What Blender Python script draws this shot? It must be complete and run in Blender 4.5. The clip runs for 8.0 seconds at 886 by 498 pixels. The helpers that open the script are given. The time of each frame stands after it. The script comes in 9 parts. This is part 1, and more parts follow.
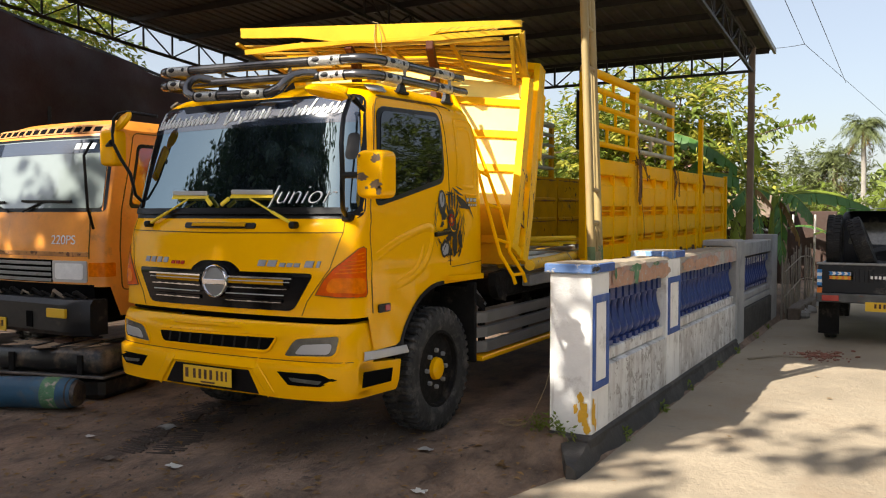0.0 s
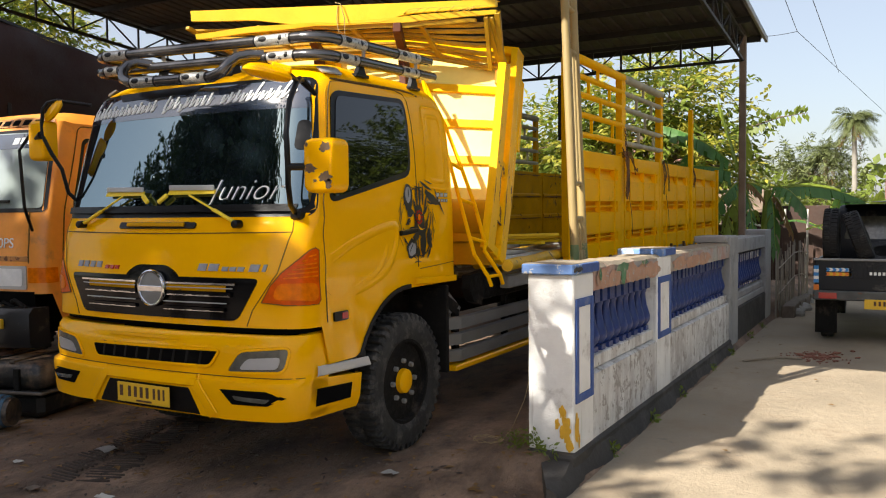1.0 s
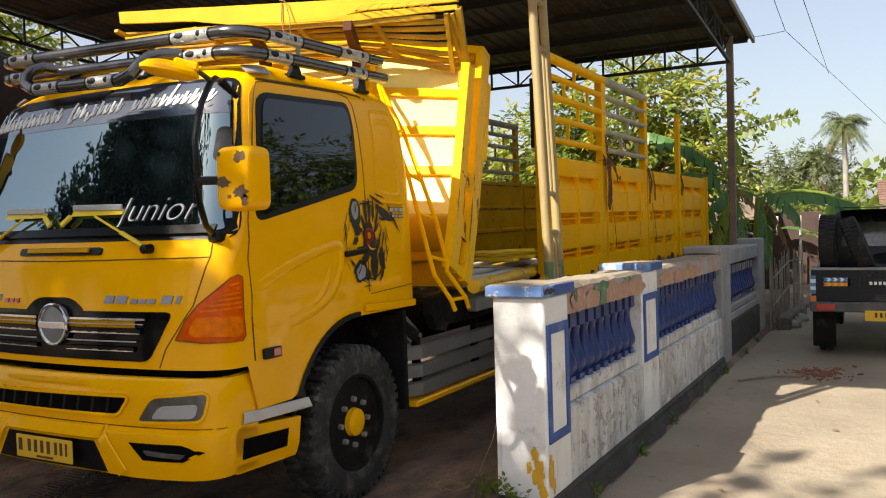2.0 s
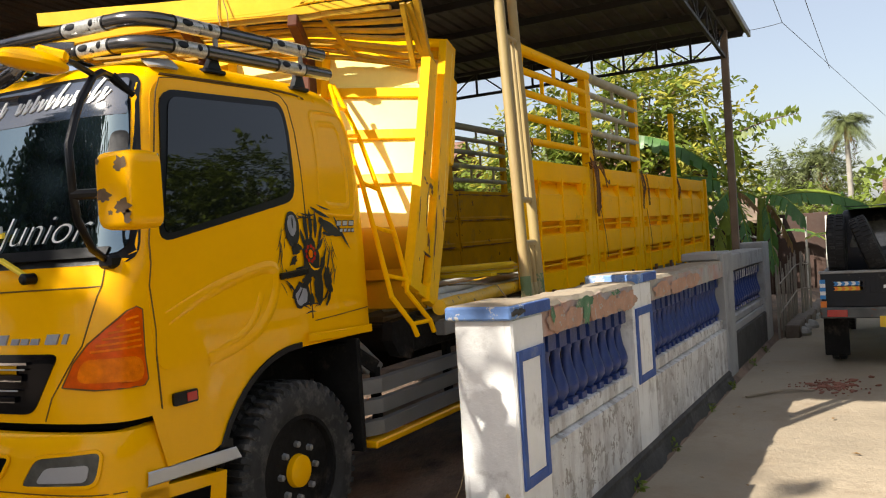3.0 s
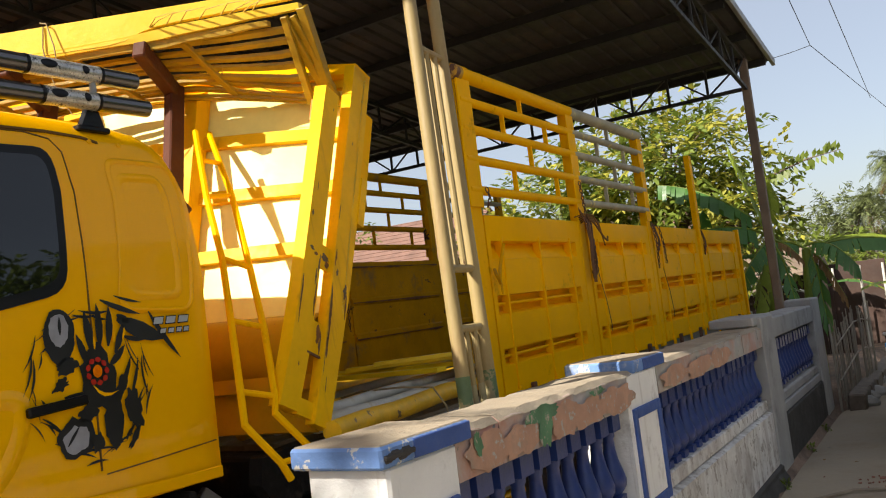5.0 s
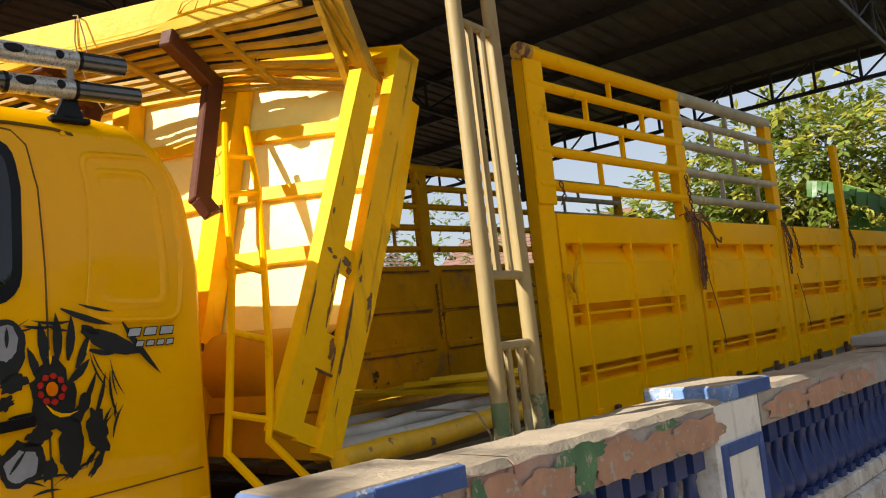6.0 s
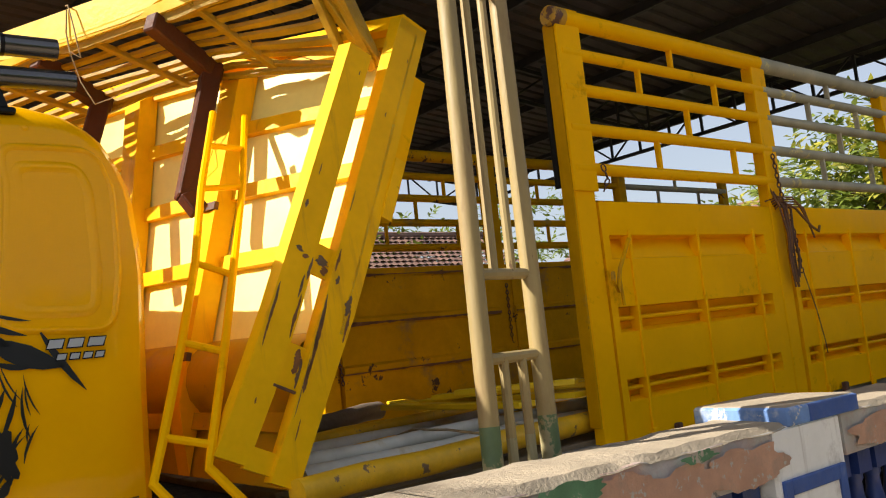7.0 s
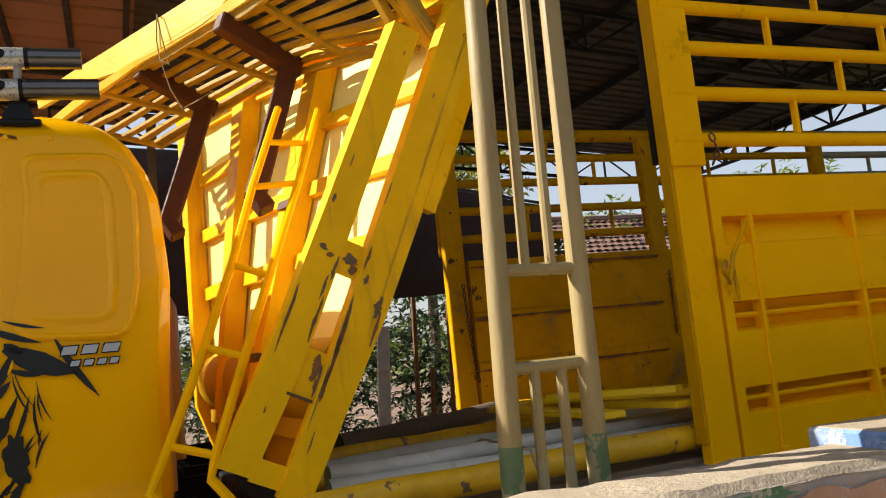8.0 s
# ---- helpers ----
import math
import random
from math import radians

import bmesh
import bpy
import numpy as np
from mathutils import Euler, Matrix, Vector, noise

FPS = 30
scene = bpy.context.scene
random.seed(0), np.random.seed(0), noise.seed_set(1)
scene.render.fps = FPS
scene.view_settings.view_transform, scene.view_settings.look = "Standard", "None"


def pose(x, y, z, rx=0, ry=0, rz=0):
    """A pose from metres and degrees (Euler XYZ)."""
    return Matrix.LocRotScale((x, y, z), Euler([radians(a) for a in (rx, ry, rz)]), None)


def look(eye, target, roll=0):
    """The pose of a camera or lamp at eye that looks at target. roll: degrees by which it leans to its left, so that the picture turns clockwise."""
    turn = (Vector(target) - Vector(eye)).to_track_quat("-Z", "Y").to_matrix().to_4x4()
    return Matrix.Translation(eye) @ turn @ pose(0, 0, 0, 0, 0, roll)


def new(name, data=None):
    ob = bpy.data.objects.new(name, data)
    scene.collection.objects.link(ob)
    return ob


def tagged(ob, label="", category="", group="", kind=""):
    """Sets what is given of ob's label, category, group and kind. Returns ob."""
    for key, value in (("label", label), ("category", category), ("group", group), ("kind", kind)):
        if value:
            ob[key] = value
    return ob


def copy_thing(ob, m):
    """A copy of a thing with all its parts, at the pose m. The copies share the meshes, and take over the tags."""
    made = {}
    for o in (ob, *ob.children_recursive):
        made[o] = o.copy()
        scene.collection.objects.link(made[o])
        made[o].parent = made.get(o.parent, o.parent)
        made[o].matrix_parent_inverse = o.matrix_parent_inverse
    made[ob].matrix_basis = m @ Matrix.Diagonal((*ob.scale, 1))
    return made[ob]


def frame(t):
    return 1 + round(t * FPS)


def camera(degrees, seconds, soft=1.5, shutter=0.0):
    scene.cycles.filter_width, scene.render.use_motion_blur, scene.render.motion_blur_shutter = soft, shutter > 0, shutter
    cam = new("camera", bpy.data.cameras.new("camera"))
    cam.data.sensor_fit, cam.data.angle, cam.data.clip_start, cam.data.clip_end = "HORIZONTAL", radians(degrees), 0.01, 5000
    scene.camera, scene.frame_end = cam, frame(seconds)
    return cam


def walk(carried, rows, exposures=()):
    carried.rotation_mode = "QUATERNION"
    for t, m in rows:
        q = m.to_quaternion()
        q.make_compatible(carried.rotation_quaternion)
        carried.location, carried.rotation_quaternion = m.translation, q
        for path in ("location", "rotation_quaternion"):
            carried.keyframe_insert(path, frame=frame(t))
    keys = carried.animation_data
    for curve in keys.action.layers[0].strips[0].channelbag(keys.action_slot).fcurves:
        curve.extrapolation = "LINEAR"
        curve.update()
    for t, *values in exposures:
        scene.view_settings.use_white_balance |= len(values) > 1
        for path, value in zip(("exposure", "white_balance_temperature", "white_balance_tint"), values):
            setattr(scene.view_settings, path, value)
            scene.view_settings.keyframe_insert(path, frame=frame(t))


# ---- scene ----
cam = camera(56.8, 8.0, soft=1.1)
METRES, EYE, TILT, LEAN, TURN = 6.5, 1.75, 0.0, 0.0, 29.6
ROWS = [
    (0.0, 0.0, 0.0, 0.0, -0.0, -2.51, 0.04),
    (0.5, 0.0188, 0.0415, -0.0012, -0.38, -2.64, 0.18),
    (1.0, 0.0277, 0.0964, -0.0029, -0.66, -2.61, 0.6),
    (1.5, 0.0444, 0.1522, -0.0029, -1.29, -2.54, 1.76),
    (1.7, 0.0544, 0.1744, 0.0004, -1.35, -2.27, 1.69),
    (2.8, 0.108, 0.2913, -0.0048, -0.73, -0.63, 3.25),
    (3.0, 0.1176, 0.3169, -0.0037, -0.91, -0.69, 3.69),
    (3.5, 0.1483, 0.3772, 0.0005, -0.2, 0.35, 5.56),
    (4.0, 0.1631, 0.4464, 0.0008, 0.16, 4.16, 6.49),
    (4.5, 0.1956, 0.5108, -0.0034, 0.88, 4.55, 6.61),
    (4.7, 0.212, 0.5362, 0.001, 1.4, 4.53, 6.75),
    (5.8, 0.291, 0.6542, -0.0017, 9.25, 5.24, 6.19),
    (6.0, 0.3077, 0.6709, 0.0004, 12.83, 5.71, 5.81),
    (6.5, 0.3418, 0.7187, -0.0039, 19.66, 6.28, 5.63),
    (7.0, 0.3711, 0.7763, -0.002, 22.13, 6.55, 5.86),
    (7.5, 0.4162, 0.8258, -0.0009, 29.54, 6.39, 5.96),
    (8.0, 0.4464, 0.8799, -0.0021, 38.87, 7.16, 5.69),
]
walk(cam, [(t, pose(0, 0, EYE, TILT, LEAN, TURN) @ pose(METRES * x, METRES * y, METRES * z, 90 + pitch, roll, yaw)) for t, x, y, z, yaw, pitch, roll in ROWS],
     exposures=[(0.0, 1.12), (3.0, 1.02), (5.8, 0.91), (6.7, 0.97), (8.0, 0.98)])

# ---- world, sun ----
SUN_WAY = Vector((-0.44, -0.92, 0.82)).normalized()      # towards the sun
world = bpy.data.worlds.new("sky")
scene.world = world
world.use_nodes = True
sky = world.node_tree.nodes.new("ShaderNodeTexSky")
sky.sky_type = "NISHITA"
sky.sun_disc = False
sky.sun_elevation = math.asin(SUN_WAY.z)
sky.sun_rotation = math.atan2(SUN_WAY.x, SUN_WAY.y)
sky.air_density, sky.dust_density, sky.ozone_density = 1.0, 2.0, 1.0
world.node_tree.nodes["Background"].inputs[1].default_value = 0.10
haze = world.node_tree.nodes.new("ShaderNodeMix")          # milky tropical haze over the clear sky
haze.data_type = "RGBA"
haze.inputs[0].default_value = 0.52
haze.inputs[7].default_value = (3.35, 3.32, 3.48, 1)
world.node_tree.links.new(sky.outputs[0], haze.inputs[6])
world.node_tree.links.new(haze.outputs[2], world.node_tree.nodes["Background"].inputs[0])
sun = new("sun", bpy.data.lights.new("sun", "SUN"))
sun.data.energy, sun.data.angle, sun.data.color = 5.0, radians(0.55), (1.0, 0.93, 0.82)
sun.matrix_basis = look(SUN_WAY * 40, (0, 0, 0))

# ---- materials ----
def mk(name, col, rough=0.5, metal=0.0, vary=0.18, scale=1.3, grain=45.0, bump=0.08, dirt=None, chips=None, coat=0.0,
       streak=None, piece=0.0, bump2=None, stretch=(1, 1, 1), trans=0.0, spec=0.5):
    """Procedural surface: base colour with broad and fine variation, dirt (colour, scale, amount), chips (colour, scale, level),
    streaks (colour, amount) that run down, and piece-to-piece variation."""
    m = bpy.data.materials.new(name)
    m.use_nodes = True
    nt = m.node_tree
    N, L = nt.nodes, nt.links
    bs = N["Principled BSDF"]
    co = N.new("ShaderNodeTexCoord")
    mp = N.new("ShaderNodeMapping")
    mp.inputs["Scale"].default_value = stretch
    L.new(co.outputs["Object"], mp.inputs[0])

    def noise_tex(sc, det=4.0, ro=0.6, vec=None):
        n = N.new("ShaderNodeTexNoise")
        n.inputs["Scale"].default_value, n.inputs["Detail"].default_value, n.inputs["Roughness"].default_value = sc, det, ro
        L.new(vec or mp.outputs[0], n.inputs["Vector"])
        return n.outputs["Fac"]

    def ramp(fac, a, b, lo=0.0, hi=1.0):
        r = N.new("ShaderNodeMapRange")
        r.inputs["From Min"].default_value, r.inputs["From Max"].default_value = a, b
        r.inputs["To Min"].default_value, r.inputs["To Max"].default_value = lo, hi
        L.new(fac, r.inputs["Value"])
        return r.outputs["Result"]

    def mix(fac, a, b):
        x = N.new("ShaderNodeMix")
        x.data_type = "RGBA"
        L.new(fac, x.inputs["Factor"])
        for s, v in ((6, a), (7, b)):
            if isinstance(v, tuple):
                x.inputs[s].default_value = (*v[:3], 1)
            else:
                L.new(v, x.inputs[s])
        return x.outputs[2]

    broad, fine = noise_tex(scale), noise_tex(grain, 3)
    c = mix(ramp(broad, 0.3, 0.7), tuple(v * (1 - vary) for v in col), tuple(min(1, v * (1 + vary * 0.7)) for v in col))
    c = mix(ramp(fine, 0.35, 0.75, 0, vary * 0.9), c, tuple(v * 0.55 for v in col))
    if piece:
        oi = N.new("ShaderNodeObjectInfo")
        c = mix(ramp(oi.outputs["Random"], 0, 1, 0, piece), c, tuple(v * 0.45 for v in col))
    if dirt:
        c = mix(ramp(noise_tex(dirt[1], 7, 0.68), 0.62 - 0.25 * dirt[2], 0.72, 0, 0.9), c, dirt[0])
    if streak:
        sm = N.new("ShaderNodeMapping")
        sm.inputs["Scale"].default_value = (9, 9, 0.7)
        L.new(co.outputs["Object"], sm.inputs[0])
        c = mix(ramp(noise_tex(1.0, 5, 0.65, sm.outputs[0]), 0.62 - 0.2 * streak[1], 0.75, 0, 0.85), c, streak[0])
    ro = ramp(noise_tex(scale * 4), 0.3, 0.7, max(0.02, rough * 0.8), min(1, rough * 1.2))
    if chips:
        ch = ramp(noise_tex(chips[1], 6, 0.7), chips[2], chips[2] + 0.02)
        c = mix(ch, c, chips[0])
    L.new(c, bs.inputs["Base Color"])
    L.new(ro, bs.inputs["Roughness"])
    bs.inputs["Metallic"].default_value = metal
    bs.inputs["Specular IOR Level"].default_value = spec
    bs.inputs["Coat Weight"].default_value = coat
    bs.inputs["Coat Roughness"].default_value = 0.06
    if trans:
        bs.inputs["Subsurface Weight"].default_value = 0.0
        tr = N.new("ShaderNodeBsdfTranslucent")
        L.new(c, tr.inputs[0])
        ms = N.new("ShaderNodeMixShader")
        ms.inputs[0].default_value = trans
        L.new(bs.outputs[0], ms.inputs[1])
        L.new(tr.outputs[0], ms.inputs[2])
        L.new(ms.outputs[0], N["Material Output"].inputs[0])
    if bump:
        bm_ = N.new("ShaderNodeBump")
        bm_.inputs["Strength"].default_value, bm_.inputs["Distance"].default_value = min(1, bump * 4), 0.01
        L.new(noise_tex(grain, 5, 0.65), bm_.inputs["Height"])
        L.new(bm_.outputs[0], bs.inputs["Normal"])
        if bump2:
            b2 = N.new("ShaderNodeBump")
            b2.inputs["Strength"].default_value, b2.inputs["Distance"].default_value = bump2[1], 0.04
            L.new(noise_tex(bump2[0], 6, 0.7), b2.inputs["Height"])
            L.new(b2.outputs[0], bm_.inputs["Normal"])
    return m


YEL = (0.96, 0.465, 0.0)
M = {
    "cab": mk("cab_paint", YEL, 0.45, vary=0.04, scale=2.0, grain=30, bump=0.0, coat=0.42, spec=0.02),
    "bed": mk("bed_paint", (0.97, 0.485, 0.0), 0.45, spec=0.03, vary=0.07, scale=2.2, grain=25, bump=0.03, chips=((0.12, 0.07, 0.03), 7, 0.735),
              dirt=((0.46, 0.22, 0.0), 3.0, 0.06)),
    # Paled yellow: blown-out sunlight on the back sheet is put into the colour
    "headpaint": mk("sun_glare_yellow", (0.96, 0.86, 0.27), 0.4, spec=0.2, vary=0.1, scale=2.2, grain=25, bump=0.03, chips=((0.3, 0.18, 0.05), 7, 0.74)),
    # Darker yellow: the cab's shade on the lower sheet is put into it
    "lowsheet": mk("shaded_sheet_yellow", (0.52, 0.31, 0.01), 0.45, spec=0.1, vary=0.15, scale=2.2, grain=25, bump=0.03, chips=((0.2, 0.12, 0.05), 6, 0.68), dirt=((0.4, 0.24, 0.05), 3.0, 0.25)),
    "bedworn": mk("worn_yellow_paint", (0.66, 0.33, 0.0), 0.5, spec=0.06, vary=0.2, scale=2.5, grain=25, bump=0.06,
                  chips=((0.1, 0.055, 0.03), 5, 0.63), dirt=((0.25, 0.16, 0.06), 3.0, 0.2)),
    "bamboo": mk("painted_bamboo", (0.42, 0.25, 0.004), 0.5, vary=0.35, scale=4, grain=40, bump=0.1, dirt=((0.3, 0.16, 0.04), 6, 0.15)),
    "bamboo_fascia": mk("bright_yellow_board", (0.80, 0.53, 0.02), 0.45, vary=0.12, scale=3, grain=30, bump=0.05),
    "greyrail": mk("faded_rail_paint", (0.42, 0.38, 0.26), 0.6, vary=0.25, scale=5, grain=40, bump=0.06, chips=((0.6, 0.5, 0.2), 6, 0.6)),
    "pole": mk("weathered_cream_pole", (0.36, 0.265, 0.105), 0.6, vary=0.22, scale=3, grain=30, bump=0.08, chips=((0.16, 0.09, 0.04), 9, 0.66), dirt=((0.25, 0.16, 0.07), 6, 0.4),
               stretch=(1, 1, 0.25)),
    "polegreen": mk("green_pole_foot", (0.13, 0.19, 0.08), 0.6, chips=((0.34, 0.28, 0.14), 5, 0.5), vary=0.3, scale=5, grain=30, bump=0.08),
    "rust": mk("red_brown_steel", (0.085, 0.026, 0.012), 0.6, spec=0.2, vary=0.25, scale=6, grain=50, bump=0.08),
    "rustline": mk("rust_bleed", (0.20, 0.085, 0.025), 0.8, vary=0.4, scale=14, grain=60, bump=0.1),
    "chain": mk("rusty_chain", (0.12, 0.055, 0.03), 0.75, vary=0.4, scale=20, grain=80, bump=0.1),
    "rope": mk("rope_fibre", (0.36, 0.27, 0.14), 0.9, vary=0.3, scale=20, grain=120, bump=0.2),
    "black": mk("black_plastic", (0.005, 0.005, 0.006), 0.35, spec=0.25, vary=0.3, scale=5, grain=60, bump=0.03),
    "gloss": mk("gloss_black", (0.003, 0.003, 0.004), 0.15, spec=0.15, vary=0.2, scale=5, grain=60, bump=0.0, coat=0.1),
    "postpaint": mk("scuffed_post_paint", (0.92, 0.51, 0.003), 0.42, spec=0.1, vary=0.12, scale=3, grain=30, bump=0.03, chips=((0.16, 0.09, 0.04), 9, 0.71), streak=((0.5, 0.25, 0.02), 0.25)),
    "spoiler": mk("bright_wiper_yellow", (0.92, 0.68, 0.03), 0.4, vary=0.08, scale=6, bump=0.02),
    "gap": mk("dark_seam", (0.13, 0.062, 0.004), 0.8, vary=0.1, bump=0),
    # Near-black stands in for the shade inside slots, gaps and holes
    "void": mk("dark_inside", (0.004, 0.004, 0.004), 0.9, vary=0.2, bump=0, spec=0.05),
    "chassis": mk("dusty_chassis", (0.012, 0.011, 0.010), 0.75, spec=0.15, vary=0.4, scale=5, grain=40, bump=0.1, dirt=((0.075, 0.06, 0.045), 4, 0.2)),
    "tyre": mk("tyre_rubber", (0.032, 0.032, 0.031), 0.75, spec=0.3, vary=0.35, scale=6, grain=50, bump=0.06, dirt=((0.15, 0.135, 0.12), 7, 0.5)),
    "oldtyre": mk("black_worn_rubber", (0.02, 0.02, 0.021), 0.7, spec=0.25, vary=0.35, scale=6, grain=50, bump=0.08, dirt=((0.07, 0.065, 0.06), 7, 0.25)),
    "beamgrey": mk("scratched_beam_paint", (0.10, 0.10, 0.095), 0.6, vary=0.3, scale=5, grain=40, bump=0.08, chips=((0.16, 0.07, 0.04), 7, 0.6), dirt=((0.25, 0.23, 0.2), 5, 0.3)),
    "chrome": mk("chrome", (0.75, 0.75, 0.76), 0.15, 1.0, vary=0.06, bump=0),
    "steel": mk("grey_steel", (0.30, 0.30, 0.29), 0.5, 0.4, vary=0.2, scale=3, grain=60, bump=0.04, dirt=((0.16, 0.13, 0.1), 4, 0.2)),
    "silver": mk("silver_strip", (0.52, 0.53, 0.54), 0.35, 0.5, vary=0.1, bump=0.01),
    "tube": mk("black_tube", (0.13, 0.125, 0.125), 0.22, metal=0.8, vary=0.15, scale=8, grain=60, bump=0.01, coat=0.3),
    "sleeve": mk("silver_sleeve", (0.55, 0.54, 0.5), 0.3, 0.5, vary=0.3, scale=30, grain=80, bump=0.02, chips=((0.06, 0.06, 0.06), 22, 0.6)),
    "white": mk("white_sticker", (0.86, 0.86, 0.84), 0.4, vary=0.1, scale=12, grain=60, bump=0.01),
    "red": mk("red_lens", (0.45, 0.02, 0.015), 0.2, vary=0.1, bump=0.0, coat=0.5),
    "amber": mk("amber_lens", (0.95, 0.20, 0.0), 0.15, vary=0.3, scale=18, grain=40, bump=0.08, coat=0.1, spec=0.15),
    "amberdark": mk("deep_amber_lens", (0.74, 0.095, 0.0), 0.15, vary=0.25, scale=14, grain=40, bump=0.05, coat=0.1, spec=0.15),
    "lens": mk("grey_lens", (0.10, 0.10, 0.085), 0.12, vary=0.35, scale=14, grain=40, bump=0.03, coat=0.7),
    "plate": mk("yellow_plate", (0.82, 0.5, 0.02), 0.4, vary=0.06, bump=0.01),
    "orange": mk("orange_paint", (0.90, 0.34, 0.045), 0.4, vary=0.14, scale=1.8, grain=30, bump=0.015, coat=0.25,
                 dirt=((0.45, 0.2, 0.06), 3, 0.16)),
    "orange_rust": mk("rusty_orange", (0.55, 0.24, 0.07), 0.7, vary=0.3, scale=8, grain=40, bump=0.08, chips=((0.16, 0.07, 0.03), 9, 0.56)),
    "decal": mk("black_decal", (0.006, 0.006, 0.007), 0.4, vary=0.1, bump=0.0),
    "decalgrey": mk("grey_decal", (0.32, 0.32, 0.34), 0.4, vary=0.2, scale=10, bump=0.0),
    "ruststake": mk("rusty_yellow_stake", (0.52, 0.27, 0.01), 0.6, vary=0.3, scale=4, grain=25, bump=0.1, chips=((0.12, 0.05, 0.025), 5, 0.52), dirt=((0.2, 0.1, 0.03), 4, 0.3)),
    "guard": mk("dull_aluminium", (0.20, 0.195, 0.185), 0.42, 0.1, vary=0.2, scale=3, grain=60, bump=0.04, dirt=((0.2, 0.18, 0.15), 4, 0.2)),
    "scratch": mk("bare_scuffs", (0.15, 0.09, 0.045), 0.6, vary=0.3, scale=20, bump=0.05),
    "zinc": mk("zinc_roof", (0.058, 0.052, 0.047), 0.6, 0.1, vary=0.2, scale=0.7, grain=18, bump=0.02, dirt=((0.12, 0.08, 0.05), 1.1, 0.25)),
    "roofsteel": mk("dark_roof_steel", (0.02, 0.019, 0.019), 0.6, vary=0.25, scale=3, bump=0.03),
    "postwood": mk("weathered_steel_post", (0.20, 0.145, 0.10), 0.7, vary=0.3, scale=3, grain=40, bump=0.1),
    "tarp": mk("dark_red_tarp", (0.035, 0.014, 0.011), 0.7, vary=0.4, scale=0.7, grain=20, bump=0.1),
    "brownsheet": mk("brown_roof_sheet", (0.32, 0.175, 0.12), 0.7, vary=0.2, scale=1.2, grain=20, bump=0.05),
    "whitewall": mk("white_limewash", (0.87, 0.86, 0.83), 0.85, vary=0.08, scale=3, grain=28, bump=0.16, dirt=((0.42, 0.39, 0.35), 3.2, 0.2),
                    streak=((0.4, 0.36, 0.31), 0.15)),
    "dirtywhite": mk("peeling_limewash", (0.80, 0.79, 0.76), 0.9, vary=0.2, scale=4, grain=30, bump=0.3, bump2=(12, 0.6), chips=((0.40, 0.37, 0.33), 9, 0.555), dirt=((0.36, 0.32, 0.29), 3.0, 0.6),
                     streak=((0.42, 0.36, 0.32), 0.8)),
    "blue": mk("blue_wall_paint", (0.045, 0.10, 0.33), 0.65, vary=0.2, scale=6, grain=40, bump=0.08, dirt=((0.16, 0.2, 0.33), 6, 0.15)),
    "bluelight": mk("chalky_blue_paint", (0.15, 0.27, 0.56), 0.8, vary=0.25, chips=((0.58, 0.56, 0.5), 11, 0.57), scale=6, grain=40, bump=0.1, dirt=((0.62, 0.62, 0.58), 7, 0.35)),
    "bluedark": mk("deep_blue_paint", (0.024, 0.05, 0.20), 0.35, vary=0.25, scale=8, grain=40, bump=0.05),
    "beam": mk("peeling_beam", (0.45, 0.43, 0.39), 0.9, vary=0.18, scale=5, grain=30, bump=0.2, dirt=((0.50, 0.21, 0.13), 1.7, 0.62),
               chips=((0.2, 0.19, 0.175), 6, 0.62)),
    "captop": mk("bare_sandy_cement", (0.38, 0.31, 0.22), 0.95, vary=0.18, scale=4, grain=35, bump=0.25, dirt=((0.33, 0.27, 0.2), 5, 0.3)),
    "cement": mk("grey_cement", (0.38, 0.375, 0.36), 0.9, vary=0.2, scale=2.5, grain=30, bump=0.15, dirt=((0.17, 0.165, 0.155), 2.0, 0.3)),
    "darkcement": mk("damp_dark_cement", (0.055, 0.05, 0.045), 0.9, vary=0.35, scale=2.0, grain=25, bump=0.2, dirt=((0.12, 0.11, 0.1), 2.2, 0.25)),
    "greenpatch": mk("old_green_paint", (0.11, 0.24, 0.12), 0.85, vary=0.3, scale=8, grain=40, bump=0.15, chips=((0.42, 0.36, 0.29), 16, 0.56)),
    "salmon": mk("old_salmon_paint", (0.52, 0.30, 0.20), 0.88, vary=0.2, scale=7, grain=40, bump=0.18, chips=((0.45, 0.42, 0.37), 13, 0.585), dirt=((0.33, 0.25, 0.19), 5, 0.3)),
    "bumperblack": mk("scuffed_black_paint", (0.012, 0.012, 0.013), 0.42, vary=0.3, scale=4, grain=40, bump=0.04, dirt=((0.10, 0.08, 0.06), 5, 0.12), chips=((0.13, 0.11, 0.1), 16, 0.7)),
    "tandust": mk("caked_tan_dust", (0.42, 0.29, 0.18), 0.95, vary=0.35, scale=7, grain=50, bump=0.2, chips=((0.03, 0.026, 0.024), 9, 0.55)),
    "wetearth": mk("pressed_damp_earth", (0.060, 0.042, 0.031), 0.9, vary=0.35, scale=6, grain=50, bump=0.3),
    "yellowpatch": mk("yellow_splash", (0.75, 0.42, 0.03), 0.7, vary=0.2, scale=9, grain=40, bump=0.1),
    "road": mk("sandy_concrete", (0.35, 0.285, 0.20), 0.92, vary=0.2, scale=0.8, grain=26, bump=0.14, dirt=((0.27, 0.20, 0.13), 1.1, 0.45), chips=((0.23, 0.19, 0.14), 3.5, 0.66), bump2=(6, 0.5)),
    "leaf": mk("leaf_green", (0.19, 0.25, 0.035), 0.5, vary=0.4, scale=1.6, grain=8, bump=0.02, trans=0.4),
    "palmleaf": mk("grey_green_palm", (0.19, 0.225, 0.085), 0.5, vary=0.35, scale=1.6, grain=8, bump=0.02, trans=0.3),
